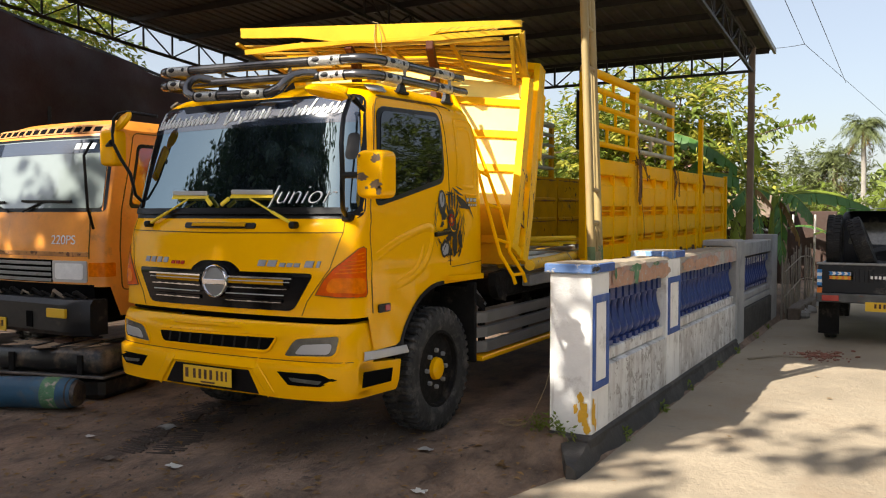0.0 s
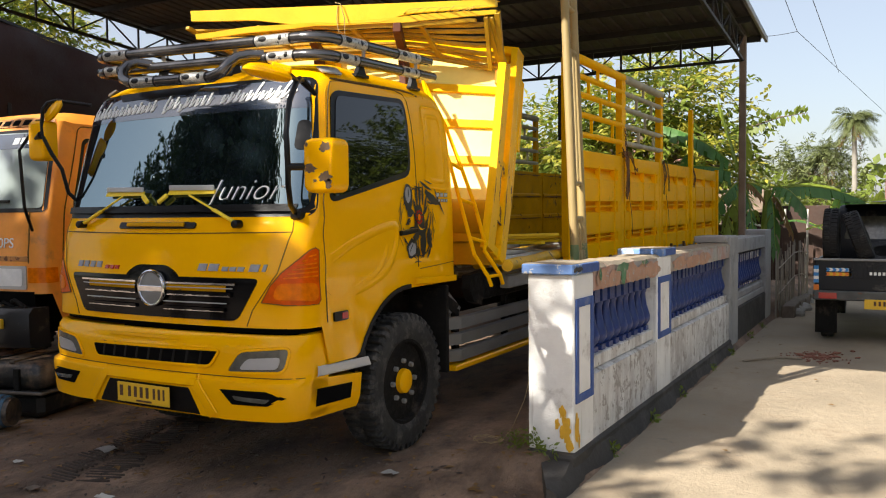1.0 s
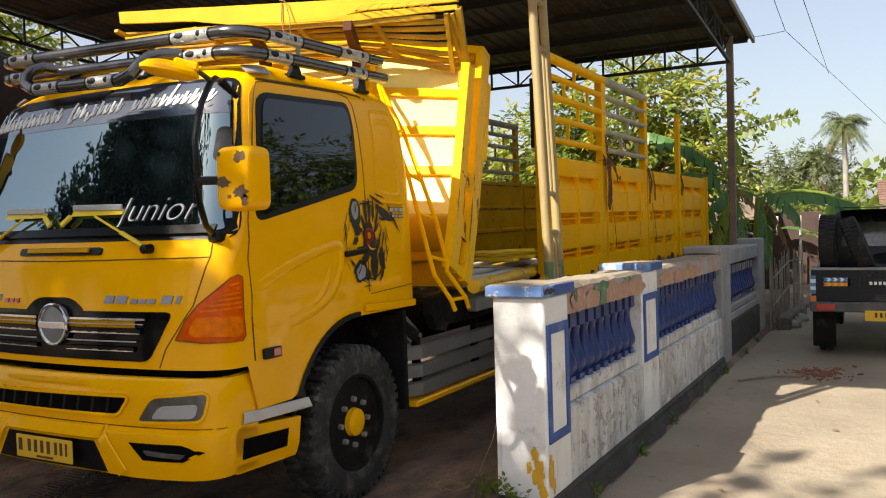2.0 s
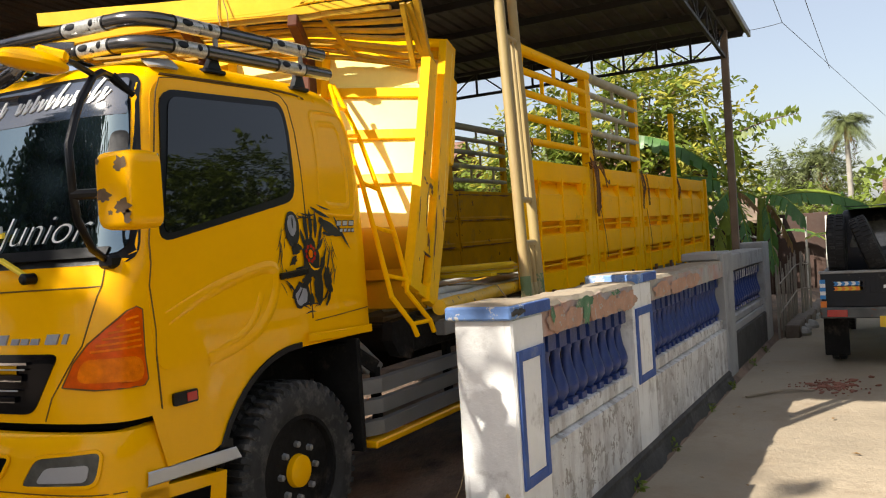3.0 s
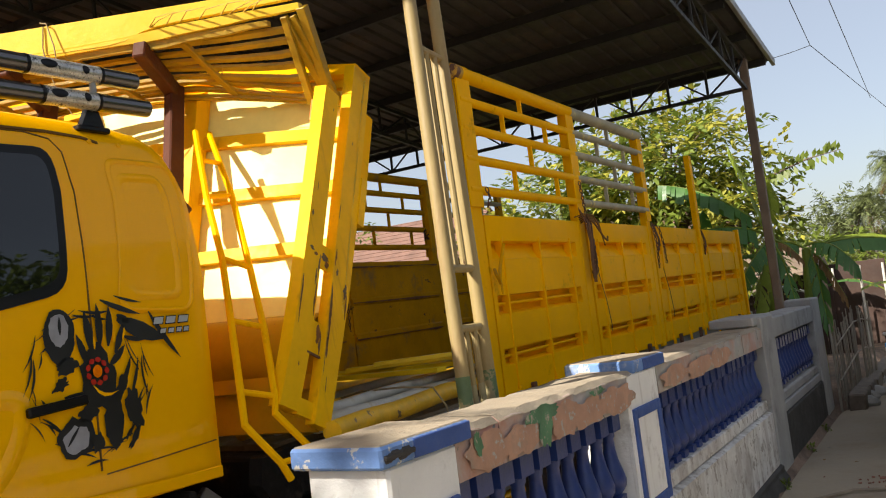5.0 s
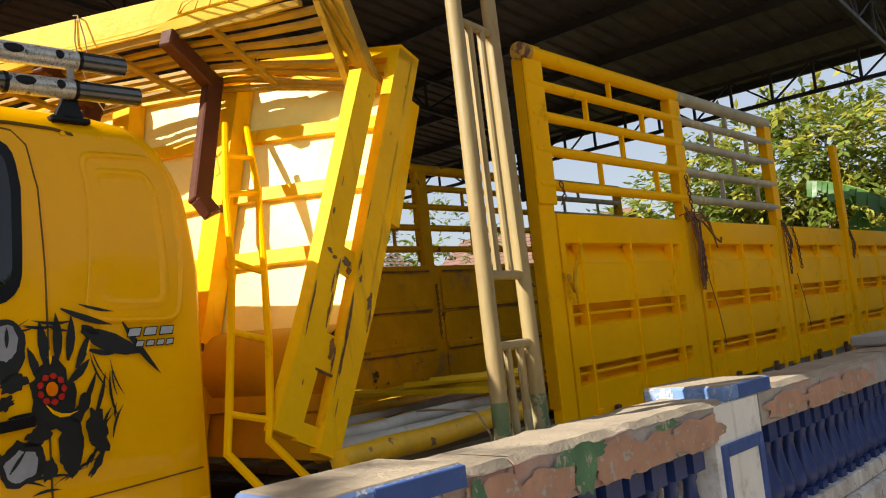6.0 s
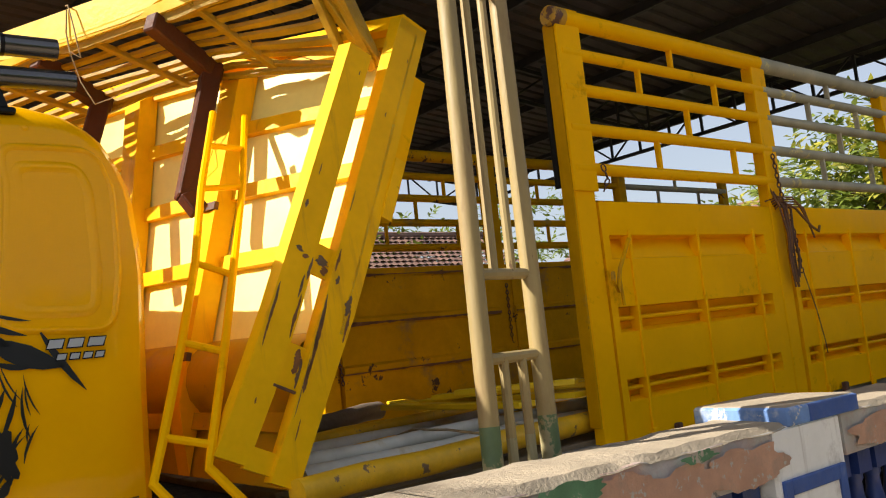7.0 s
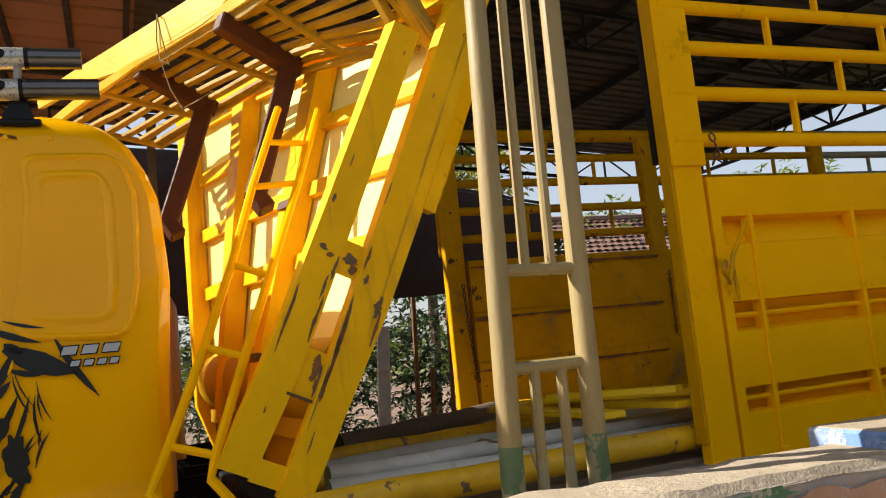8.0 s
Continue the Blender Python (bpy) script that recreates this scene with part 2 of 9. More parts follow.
    "leafyoung": mk("young_leaf", (0.5, 0.47, 0.07), 0.5, vary=0.35, scale=1.6, grain=8, bump=0.02, trans=0.45),
    "leafdark": mk("dark_leaf", (0.03, 0.055, 0.015), 0.55, vary=0.4, scale=0.6, grain=5, bump=0.02, trans=0.2),
    "banana": mk("banana_leaf", (0.09, 0.22, 0.045), 0.42, vary=0.3, scale=2.5, grain=14, bump=0.05, trans=0.35),
    "bananayoung": mk("young_banana_leaf", (0.30, 0.38, 0.05), 0.42, vary=0.25, scale=2.5, grain=14, bump=0.05, trans=0.45),
    "dryleaf": mk("dry_leaf", (0.26, 0.15, 0.05), 0.8, vary=0.35, scale=4, grain=20, bump=0.1, trans=0.2),
    "bark": mk("bark", (0.15, 0.11, 0.075), 0.9, vary=0.35, scale=3, grain=25, bump=0.3),
    "palmbark": mk("pale_palm_bark", (0.3, 0.28, 0.24), 0.9, vary=0.25, scale=3, grain=25, bump=0.2),
    "bamboograey": mk("grey_bamboo", (0.36, 0.32, 0.26), 0.8, vary=0.3, scale=4, grain=40, bump=0.1, piece=0.4),
    "brickwall": mk("brown_fence_boards", (0.06, 0.034, 0.025), 0.85, vary=0.3, scale=2, grain=25, bump=0.15),
    "tile": mk("weathered_roof_tile", (0.20, 0.11, 0.08), 0.85, vary=0.3, scale=1.5, grain=12, bump=0.2),
    "plaster": mk("pale_plaster", (0.6, 0.57, 0.5), 0.9, vary=0.15, scale=1, bump=0.1),
    "wood": mk("old_wood", (0.3, 0.24, 0.17), 0.85, vary=0.3, scale=4, grain=40, bump=0.15),
    "pickup": mk("black_pickup_paint", (0.008, 0.011, 0.017), 0.4, spec=0.25, vary=0.3, scale=3, grain=40, bump=0.02, coat=0.05,
                 dirt=((0.09, 0.085, 0.08), 4, 0.15)),
    "gritstone": mk("brown_grit", (0.16, 0.125, 0.095), 0.9, vary=0.4, scale=9, bump=0.1),
    "stone": mk("grey_rubble", (0.44, 0.43, 0.40), 0.9, vary=0.25, scale=5, grain=30, bump=0.2, piece=0.4),
    "brick": mk("broken_red_brick", (0.30, 0.12, 0.075), 0.9, vary=0.25, scale=8, grain=50, bump=0.2, piece=0.4),
    "drum": mk("blue_green_drum_paint", (0.02, 0.09, 0.16), 0.5, vary=0.3, scale=4, grain=40, bump=0.05, dirt=((0.1, 0.1, 0.09), 2.5, 0.3)),
    "tank": mk("dusty_black_tank", (0.02, 0.019, 0.018), 0.4, vary=0.35, scale=3, grain=40, bump=0.06, dirt=((0.26, 0.18, 0.11), 3.2, 0.5)),
    "wire": mk("wire_black", (0.02, 0.02, 0.02), 0.6, vary=0.1, bump=0),
    "stickblue": mk("reflective_blue", (0.04, 0.25, 0.6), 0.4, vary=0.1, bump=0),
    "stickorange": mk("reflective_orange", (0.85, 0.22, 0.02), 0.4, vary=0.1, bump=0),
    "pipewhite": mk("white_pipe_paint", (0.62, 0.61, 0.55), 0.5, vary=0.2, scale=5, grain=30, bump=0.06, dirt=((0.4, 0.32, 0.18), 5, 0.2)),
    "pipeyellow": mk("yellow_pipe_paint", (0.78, 0.45, 0.01), 0.5, vary=0.25, scale=5, grain=30, bump=0.06, chips=((0.2, 0.12, 0.06), 8, 0.62)),
    "planky": mk("bright_yellow_plank", (0.95, 0.62, 0.01), 0.4, vary=0.1, scale=4, bump=0.03),
    "bedfloor": mk("dusty_bed_floor", (0.2, 0.15, 0.09), 0.85, vary=0.3, scale=3, grain=30, bump=0.15),
}


def glass_dark(name, tint, rough, coat=1.0, ior=1.55):
    m = bpy.data.materials.new(name)
    m.use_nodes = True
    b = m.node_tree.nodes["Principled BSDF"]
    b.inputs["Base Color"].default_value = (*tint, 1)
    b.inputs["Roughness"].default_value = rough
    b.inputs["IOR"].default_value = ior
    b.inputs["Coat Weight"].default_value = coat
    b.inputs["Coat Roughness"].default_value = 0.01
    return m


M["tint"] = glass_dark("dark_tinted_glass", (0.004, 0.005, 0.005), 0.02, 0.0, 1.56)
M["screen"] = glass_dark("mirror_film_windscreen", (0.006, 0.010, 0.013), 0.02, 0.0, 3.35)
M["screen"].node_tree.nodes["Principled BSDF"].inputs["Specular Tint"].default_value = (0.72, 0.93, 1.0, 1)
M["sunband"] = glass_dark("sun_band", (0.028, 0.038, 0.06), 0.05, 0.0, 2.6)
M["paleglass"] = glass_dark("grey_green_windscreen", (0.24, 0.28, 0.27), 0.05)


def ground_material():
    """Packed brown earth with damp and dusty patches and small grit."""
    m = mk("packed_earth", (0.25, 0.165, 0.11), 0.95, vary=0.6, scale=1.8, grain=38, bump=0.4, bump2=(9, 1.0), stretch=(1, 0.55, 1), dirt=((0.04, 0.027, 0.02), 3.4, 0.6), streak=None,
           chips=((0.2, 0.16, 0.12), 14, 0.68))
    return m


M["earth"] = ground_material()

# ---- mesh tools ----
class Solid:
    """Collects faces of one mesh."""

    def __init__(self):
        self.v, self.f = [], []

    def add(self, verts, faces):
        o = len(self.v)
        self.v += [tuple(p) for p in verts]
        self.f += [tuple(i + o for i in q) for q in faces]
        return self

    def box(self, lo, hi, bev=0.0, m=None):
        """Box between two corners with chamfered edges."""
        c = [(a + b) / 2 for a, b in zip(lo, hi)]
        h = [abs(b - a) / 2 for a, b in zip(lo, hi)]
        bev = min(bev, *(0.45 * k for k in h))
        if bev <= 0:
            vs = [(sx * h[0], sy * h[1], sz * h[2]) for sx in (-1, 1) for sy in (-1, 1) for sz in (-1, 1)]
            fs = [(0, 1, 3, 2), (4, 6, 7, 5), (0, 4, 5, 1), (2, 3, 7, 6), (0, 2, 6, 4), (1, 5, 7, 3)]
        else:
            vs, idx = [], {}
            for sx in (-1, 1):
                for sy in (-1, 1):
                    for sz in (-1, 1):
                        s = (sx, sy, sz)
                        for ax in range(3):
                            idx[s, ax] = len(vs)
                            vs.append(tuple(s[k] * (h[k] if k == ax else h[k] - bev) for k in range(3)))
            fs = []
            for ax in range(3):
                a, b = (ax + 1) % 3, (ax + 2) % 3
                for sg in (-1, 1):
                    q = []
                    for u, w in ((-1, -1), (1, -1), (1, 1), (-1, 1)):
                        s = [0, 0, 0]
                        s[ax], s[a], s[b] = sg, u, w
                        q.append(idx[tuple(s), ax])
                    fs.append(tuple(q if sg > 0 else q[::-1]))
                for u in (-1, 1):
                    for w in (-1, 1):
                        s1, s2 = [0, 0, 0], [0, 0, 0]
                        s1[ax], s1[a], s1[b] = -1, u, w
                        s2[ax], s2[a], s2[b] = 1, u, w
                        q = (idx[tuple(s1), a], idx[tuple(s2), a], idx[tuple(s2), b], idx[tuple(s1), b])
                        fs.append(q if u * w < 0 else q[::-1])
            for sx in (-1, 1):
                for sy in (-1, 1):
                    for sz in (-1, 1):
                        q = tuple(idx[(sx, sy, sz), k] for k in range(3))
                        fs.append(q if sx * sy * sz > 0 else q[::-1])
        if m is None:
            vs = [(p[0] + c[0], p[1] + c[1], p[2] + c[2]) for p in vs]
        else:
            vs = [tuple(m @ Vector((p[0] + c[0], p[1] + c[1], p[2] + c[2]))) for p in vs]
        return self.add(vs, fs)

    def bar(self, a, b, w, d, up=(0, 0, 1), bev=0.004):
        """Rectangular bar from a to b, w wide and d deep along up."""
        a, b = Vector(a), Vector(b)
        y = (b - a).normalized()
        x = y.cross(Vector(up))
        if x.length < 1e-4:
            x = y.cross(Vector((1, 0, 0)))
        x.normalize()
        z = x.cross(y)
        m = Matrix(((x.x, y.x, z.x, a.x), (x.y, y.y, z.y, a.y), (x.z, y.z, z.z, a.z), (0, 0, 0, 1)))
        return self.box((-w / 2, 0, -d / 2), (w / 2, (b - a).length, d / 2), bev, m)

    def tube(self, pts, r, n=10, cap=True):
        """Round tube along points; r may be one radius or one a point."""
        pts = [Vector(p) for p in pts]
        rs = r if isinstance(r, (list, tuple)) else [r] * len(pts)
        rings, prev = [], None
        for i, p in enumerate(pts):
            t = (pts[min(i + 1, len(pts) - 1)] - pts[max(i - 1, 0)]).normalized()
            if prev is None:
                x = t.orthogonal().normalized()
            else:
                x = (prev - t * prev.dot(t))
                x = x.normalized() if x.length > 1e-5 else t.orthogonal().normalized()
            prev = x
            y = t.cross(x)
            rings.append([tuple(p + (x * math.cos(k * math.tau / n) + y * math.sin(k * math.tau / n)) * rs[i]) for k in range(n)])
        vs = [q for ring in rings for q in ring]
        fs = [(i * n + k, i * n + (k + 1) % n, (i + 1) * n + (k + 1) % n, (i + 1) * n + k) for i in range(len(pts) - 1) for k in range(n)]
        if cap:
            fs += [tuple(range(n))[::-1], tuple((len(pts) - 1) * n + k for k in range(n))]
        return self.add(vs, fs)

    def lathe(self, prof, n=24, m=None, square=None, cap=True):
        """Turns (radius, height) about z; square: rows drawn as squares."""
        vs, fs = [], []
        for j, (r, z) in enumerate(prof):
            for k in range(n):
                a = k * math.tau / n
                q = r
                if square and j in square:
                    q = r / max(abs(math.cos(a)), abs(math.sin(a)))
                p = Vector((q * math.cos(a), q * math.sin(a), z))
                vs.append(tuple(m @ p if m else p))
        for j in range(len(prof) - 1):
            for k in range(n):
                fs.append((j * n + k, j * n + (k + 1) % n, (j + 1) * n + (k + 1) % n, (j + 1) * n + k))
        if cap:
            fs += [tuple(range(n))[::-1], tuple((len(prof) - 1) * n + k for k in range(n))]
        return self.add(vs, fs)

    def tread(self, r, w, blocks, m):
        """Tyre tread with staggered lugs, in one skin."""
        n = blocks * 4
        rows = []
        for z, q0, q1, ph in ((-0.5, 0.9, 0.9, 0), (-0.49, 0.97, 0.9, 0), (-0.42, 1.0, 0.95, 0), (-0.06, 1.0, 0.95, 0), (-0.05, 0.95, 0.95, 0), (0.05, 0.95, 0.95, 2), (0.06, 1.0, 0.95, 2), (0.42, 1.0, 0.95, 2), (0.49, 0.97, 0.9, 2), (0.5, 0.9, 0.9, 2)):
            ring = []
            for k in range(n + 1):
                a = (k // 2 + (0.08 if k % 2 == 0 else 0.92)) * math.tau / (n / 2)
                q = q0 if (k + ph) % 4 < 2 else q1
                p = Vector((r * q * math.cos(a), r * q * math.sin(a), w * z))
                ring.append(tuple(m @ p))
            rows.append(ring)
        return self.grid(rows)

    def grid(self, rows):
        """Sheet through rows of points of equal count."""
        n = len(rows[0])
        vs = [p for r in rows for p in r]
        fs = [(i * n + k, i * n + k + 1, (i + 1) * n + k + 1, (i + 1) * n + k) for i in range(len(rows) - 1) for k in range(n - 1)]
        return self.add(vs, fs)

    def prism(self, poly, axis, lo, hi):
        """Extrudes a polygon, given in the two other axes, from lo to hi along axis."""
        n = len(poly)
        vs = []
        for h in (lo, hi):
            for a, b in poly:
                vs.append((h, a, b) if axis == "x" else (a, h, b) if axis == "y" else (a, b, h))
        fs = [(k, (k + 1) % n, n + (k + 1) % n, n + k) for k in range(n)]
        fs += [tuple(range(n))[::-1], tuple(range(n, 2 * n))]
        return self.add(vs, fs)

    def map(self, fn):
        self.v = [tuple(fn(*p)) for p in self.v]
        return self

    def mesh(self, name, mat, sharp=35):
        me = bpy.data.meshes.new(name)
        me.from_pydata(self.v, [], self.f)
        me.validate()
        b = bmesh.new()
        b.from_mesh(me)
        bmesh.ops.remove_doubles(b, verts=b.verts, dist=2e-5)
        bmesh.ops.recalc_face_normals(b, faces=b.faces)
        b.to_mesh(me)
        b.free()
        for p in me.polygons:
            p.use_smooth = True
        me.set_sharp_from_angle(angle=radians(sharp))
        me.materials.append(M[mat] if isinstance(mat, str) else mat)
        return me


def quick_mesh(name, verts, faces, mat, smooth=True):
    """Mesh of many small faces, with no clean-up."""
    me = bpy.data.meshes.new(name)
    me.from_pydata(verts, [], faces)
    if smooth:
        for p in me.polygons:
            p.use_smooth = True
    me.materials.append(M[mat] if isinstance(mat, str) else mat)
    return me


def thing(name, label, category, at=(0, 0, 0), group="", kind=""):
    ob = new(name)
    ob.matrix_basis = Matrix.Translation(at)
    ob.empty_display_size = 0.2
    return tagged(ob, label, category, group, kind)


def under(ob, parent):
    ob.parent = parent
    if parent.type == "EMPTY":
        ob.matrix_parent_inverse = parent.matrix_basis.inverted()
    return ob


def part(name, solid, mat, parent, label="", sharp=35):
    me = solid if isinstance(solid, bpy.types.Mesh) else solid.mesh(name, mat, sharp)
    ob = under(new(name, me), parent)
    return tagged(ob, label)


def whole(name, solid, mat, label, category, group="", kind="", sharp=35):
    me = solid if isinstance(solid, bpy.types.Mesh) else solid.mesh(name, mat, sharp)
    return tagged(new(name, me), label, category, group, kind)


def arc(c, r, a0, a1, n):
    return [(c[0] + r * math.cos(radians(a0 + (a1 - a0) * k / n)), c[1] + r * math.sin(radians(a0 + (a1 - a0) * k / n))) for k in range(n + 1)]


def lerp(x, pts):
    """Piecewise linear through (x, y) points."""
    if x <= pts[0][0]:
        return pts[0][1]
    for (a, b), (c, d) in zip(pts, pts[1:]):
        if x <= c:
            return b + (d - b) * (x - a) / (c - a)
    return pts[-1][1]

# ---- ground, road ----
def road_z(y):
    return -0.20 - 0.007 * (min(max(y, -30), 60) - 6)


def road_edge(y):
    return lerp(y, [(-30, -3.4), (2.5, -2.75), (4.6, -2.5), (5.7, -2.2), (6.2, -2.16), (16.7, -2.16), (17.2, -1.95), (60, -1.7)])


def ground_z(x, y):
    e = road_edge(y)
    soft = 1.0 if y < 5.6 else lerp(y, [(5.6, 1.0), (6.1, 0.16)])
    k = min(1, max(0, (x - (e - 0.85 * soft)) / (0.85 * soft + 0.05)))
    k = k * k * (3 - 2 * k)
    yard = -0.03 + 0.03 * noise.noise((x * 0.5, y * 0.5, 0)) + 0.012 * noise.noise((x * 3.1, y * 3.1, 5))
    if y > 20:
        yard -= min(0.3, (y - 20) * 0.04)
    return yard * (1 - k) + (road_z(y) - 0.03) * k


def spread(a, b, near, fine, grow):
    """Coordinates from a to b, close together about near."""
    out, s, x = [near], fine, near
    while x < b:
        x += s
        s *= grow
        out.append(min(x, b))
    s, x = fine, near
    while x > a:
        x -= s
        s *= grow
        out.insert(0, max(x, a))
    return out


xs = spread(-400, 400, -3.0, 0.12, 1.035)
ys = spread(-400, 900, 5.0, 0.14, 1.035)
gs = Solid().grid([[(x, y, ground_z(x, y)) for x in xs] for y in ys])
whole("ground", quick_mesh("ground", gs.v, gs.f, "earth"), None, "packed brown earth yard with scattered grit and litter", "ground", kind="structure")

rs = Solid()
rows = []
for y in spread(-40, 200, 6, 0.25, 1.05):
    e = road_edge(y) + 0.05 * noise.noise((0, y * 1.7, 3)) * (1 if y < 5.7 else 0.3)
    row = [(e - 0.03, y, road_z(y) - 0.12)]
    for k in range(15):
        x = e + (3.4 - e) * (k / 14) ** 1.2
        row.append((x, y, road_z(y) + 0.012 * noise.noise((x * 0.8, y * 0.8, 9)) + (-0.02 if k == 0 else 0)))
    row.append((3.45, y, road_z(y) - 0.12))
    rows.append(row)
rs.grid(rows)
whole("road", rs, "road", "sandy pale concrete village road, dusty and worn", "road", kind="structure", sharp=60)

# kerb and ditch edge past the wall
ks = Solid()
for k in range(6):
    y0 = 16.75 + k * 0.95
    ks.box((-1.98 + 0.015 * k, y0, -0.5), (-1.76 + 0.015 * k, y0 + 0.93, -0.06 - 0.02 * k + 0.015 * (k % 2)), 0.02)
whole("kerb", ks, "gritstone", "rough grey cement kerb beside the ditch", "kerb", kind="structure")


# ---- wall along the road ----
def slope(x, y, z):
    return (x, y, z - 0.0105 * (y - 6.15))


wall = thing("wall_road", "low roadside wall with peeling white limewash and blue balusters", "wall", (-2.35, 6.2, -0.2), kind="structure")
X0, X1 = -2.52, -2.17          # yard face, road face
low = Solid().box((X0 + 0.02, 6.2, -0.5), (X1, 12.5, 0.44), 0.012)
low.prism([(X0 + 0.04, 0.43), (X1, 0.43), (X1, 0.475), (X1 - 0.07, 0.50), (X0 + 0.04, 0.50)], "y", 6.62, 12.46)
part("base", low.map(slope), "dirtywhite", wall, "stained white limewashed base")
sill = Solid()
for y0, y1 in ((6.62, 8.52), (9.08, 12.46)):
    sill.box((X0 + 0.07, y0, 0.5), (X1 - 0.035, y1, 0.6), 0.008)
part("sill", sill.map(slope), "dirtywhite", wall)
plinth = Solid().box((X0, 6.1, -0.6), (X1 + 0.03, 12.5, -0.02), 0.02)
rows = []
for k in range(90):
    y = 5.66 + k * 0.077
    q = lambda a, f: 0.03 * noise.noise((y * f, a, 3)) + 0.012 * noise.noise((y * f * 4, a, 7))
    t = min(1.0, (y - 5.66) / 0.5)
    rows.append([(X1 - 0.3 * t, y, -0.6), (X1 - 0.25 * t, y, -0.05 * t - 0.12 * (1 - t)), (X1 + 0.02 + q(1, 2), y, -0.06 * t - 0.13 * (1 - t) + q(2, 3)), (X1 + 0.065 + q(3, 2), y, -0.16 + q(4, 3)), (X1 + 0.10 + q(5, 2), y, -0.3), (X1 + 0.1, y, -0.6)])
plinth.grid(rows)
plinth.add(rows[0], [(5, 4, 3, 2, 1, 0)])
part("plinth", plinth.map(slope), "darkcement", wall, "damp dark cement plinth")
# end pillar and second pillar, with blue-framed panels
for n, (y0, y1) in enumerate(((6.19, 6.63), (8.53, 9.08))):
    p = Solid().box((X0, y0, -0.05), (X1 + 0.004, y1, 1.27 if n == 0 else 1.3), 0.012)
    part("pillar", p.map(slope), "whitewall", wall, "whitewashed pillar")
    fy0, fy1 = y0 + 0.03, y1 - 0.03
    fr = Solid()
    xf = X1 + 0.004
    z0, z1 = (0.33, 1.09) if n == 0 else (0.5, 1.1)
    for lo, hi in (((fy0, z0), (fy0 + 0.055, z1)), ((fy1 - 0.055, z0), (fy1, z1)), ((fy0 + 0.055, z1 - 0.06), (fy1 - 0.055, z1)), ((fy0 + 0.055, z0), (fy1 - 0.055, z0 + 0.06))):
        fr.box((xf - 0.01, lo[0], lo[1]), (xf + 0.014, hi[0], hi[1]), 0.004)
    part("panel_frame", fr.map(slope), "blue", wall, "blue painted frame")
    pan = Solid().box((xf - 0.01, fy0 + 0.06, z0 + 0.06), (xf + 0.006, fy1 - 0.06, z1 - 0.06), 0.004)
    part("panel", pan.map(slope), "whitewall", wall)
for n, (y0, y1, x0, x1, z) in enumerate(((6.14, 6.72, X0 - 0.03, X1 + 0.02, 1.27), (8.66, 9.24, X0 - 0.08, X1 + 0.015, 1.295))):
    c = Solid().box((x0, y0, z), (x1, y1, z + 0.075), 0.01)
    cap = part("cap", c.map(slope), "bluelight", wall, "cap slab with chalky blue edge")
    t = Solid().box((x0 + 0.012, y0 + 0.012, z + 0.06), (x1 - 0.012, y1 - 0.012, z + 0.08), 0.006)
    part("cap_top", t.map(slope), "captop", cap, "bare sandy top")
    e = Solid().box((x1 - 0.02, y0 + 0.19 - 0.03 * n, z + 0.004), (x1 + 0.004, y1 - 0.004, z + 0.071), 0.003)
    part("blue_edge", e.map(slope), "blue", cap, "fresh blue paint on the edge")
hole = Solid()
for k in range(7):
    a = k * 2.4
    hole.box((X1 - 0.03, 6.155 + 0.02 * k % 0.12, 1.285 + 0.006 * (k % 4)), (X1 + 0.0245 + 0.0008 * k, 6.2 + 0.022 * k, 1.315 + 0.005 * (k % 3)), 0.01)
part("broken_corner", hole.map(slope), "darkcement", wall, "broken-out dark corner")
# top beam in three worn lengths
for y0, y1, n in ((6.63, 6.98, 0), (6.99, 8.66, 1), (9.1, 11.6, 2), (11.62, 12.46, 3)):
    b = Solid()
    rows = []
    cnt = max(3, int((y1 - y0) / 0.06))
    for i in range(cnt + 1):
        y = y0 + (y1 - y0) * i / cnt
        j = lambda s: 0.014 * noise.noise((y * 5, s, 2)) + 0.007 * noise.noise((y * 17, s, 4))
        rows.append([(X0 + j(1), y, 1.12), (X0 + j(2), y, 1.30 + j(3)), (X0 + 0.02, y, 1.315 + j(4)), (X1 - 0.03 + j(8), y, 1.315 + j(5)), (X1 - 0.002 + j(9), y, 1.295 + j(6)),
                     (X1 + 0.5 * j(7), y, 1.12), (X0 + j(1), y, 1.12)])
    b.grid(rows)
    b.add(rows[0][:-1], [(5, 4, 3, 2, 1, 0)]).add(rows[-1][:-1], [(0, 1, 2, 3, 4, 5)])
    bo = part("top_beam", b.map(slope), "beam", wall, "cracked beam with peeling grey and salmon paint", 50)
    tp = Solid()
    tp.grid([[(r[1][0] - 0.004, r[1][1], r[1][2] - 0.01)] + [(x, y, z + 0.005) for x, y, z in r[2:4]] + [(r[4][0] + 0.004, r[4][1], r[4][2] - 0.004)] for r in rows]).map(slope)
    part("top_face", tp, "captop", bo, "bare sandy cement top")
def ragged(at, u, v, ru, rv, seed, rag=0.5, n=48):
    """Flat ragged spot about a point, spread along the unit ways u and v."""
    at, u, v = Vector(at), Vector(u), Vector(v)
    ring = []
    for k in range(n):
        a = k * math.tau / n
        q = 1 + rag * noise.noise((math.cos(a) * 2.2 + seed, math.sin(a) * 2.2, seed * 3.1)) + 0.3 * rag * noise.noise((math.cos(a) * 6 + seed, math.sin(a) * 6, 4)) + 0.15 * rag * noise.noise((math.cos(a) * 15, math.sin(a) * 15, seed))
        ring.append(tuple(at + u * ru * q * math.cos(a) + v * rv * q * math.sin(a)))
    return Solid().add(ring, [tuple(range(n))])


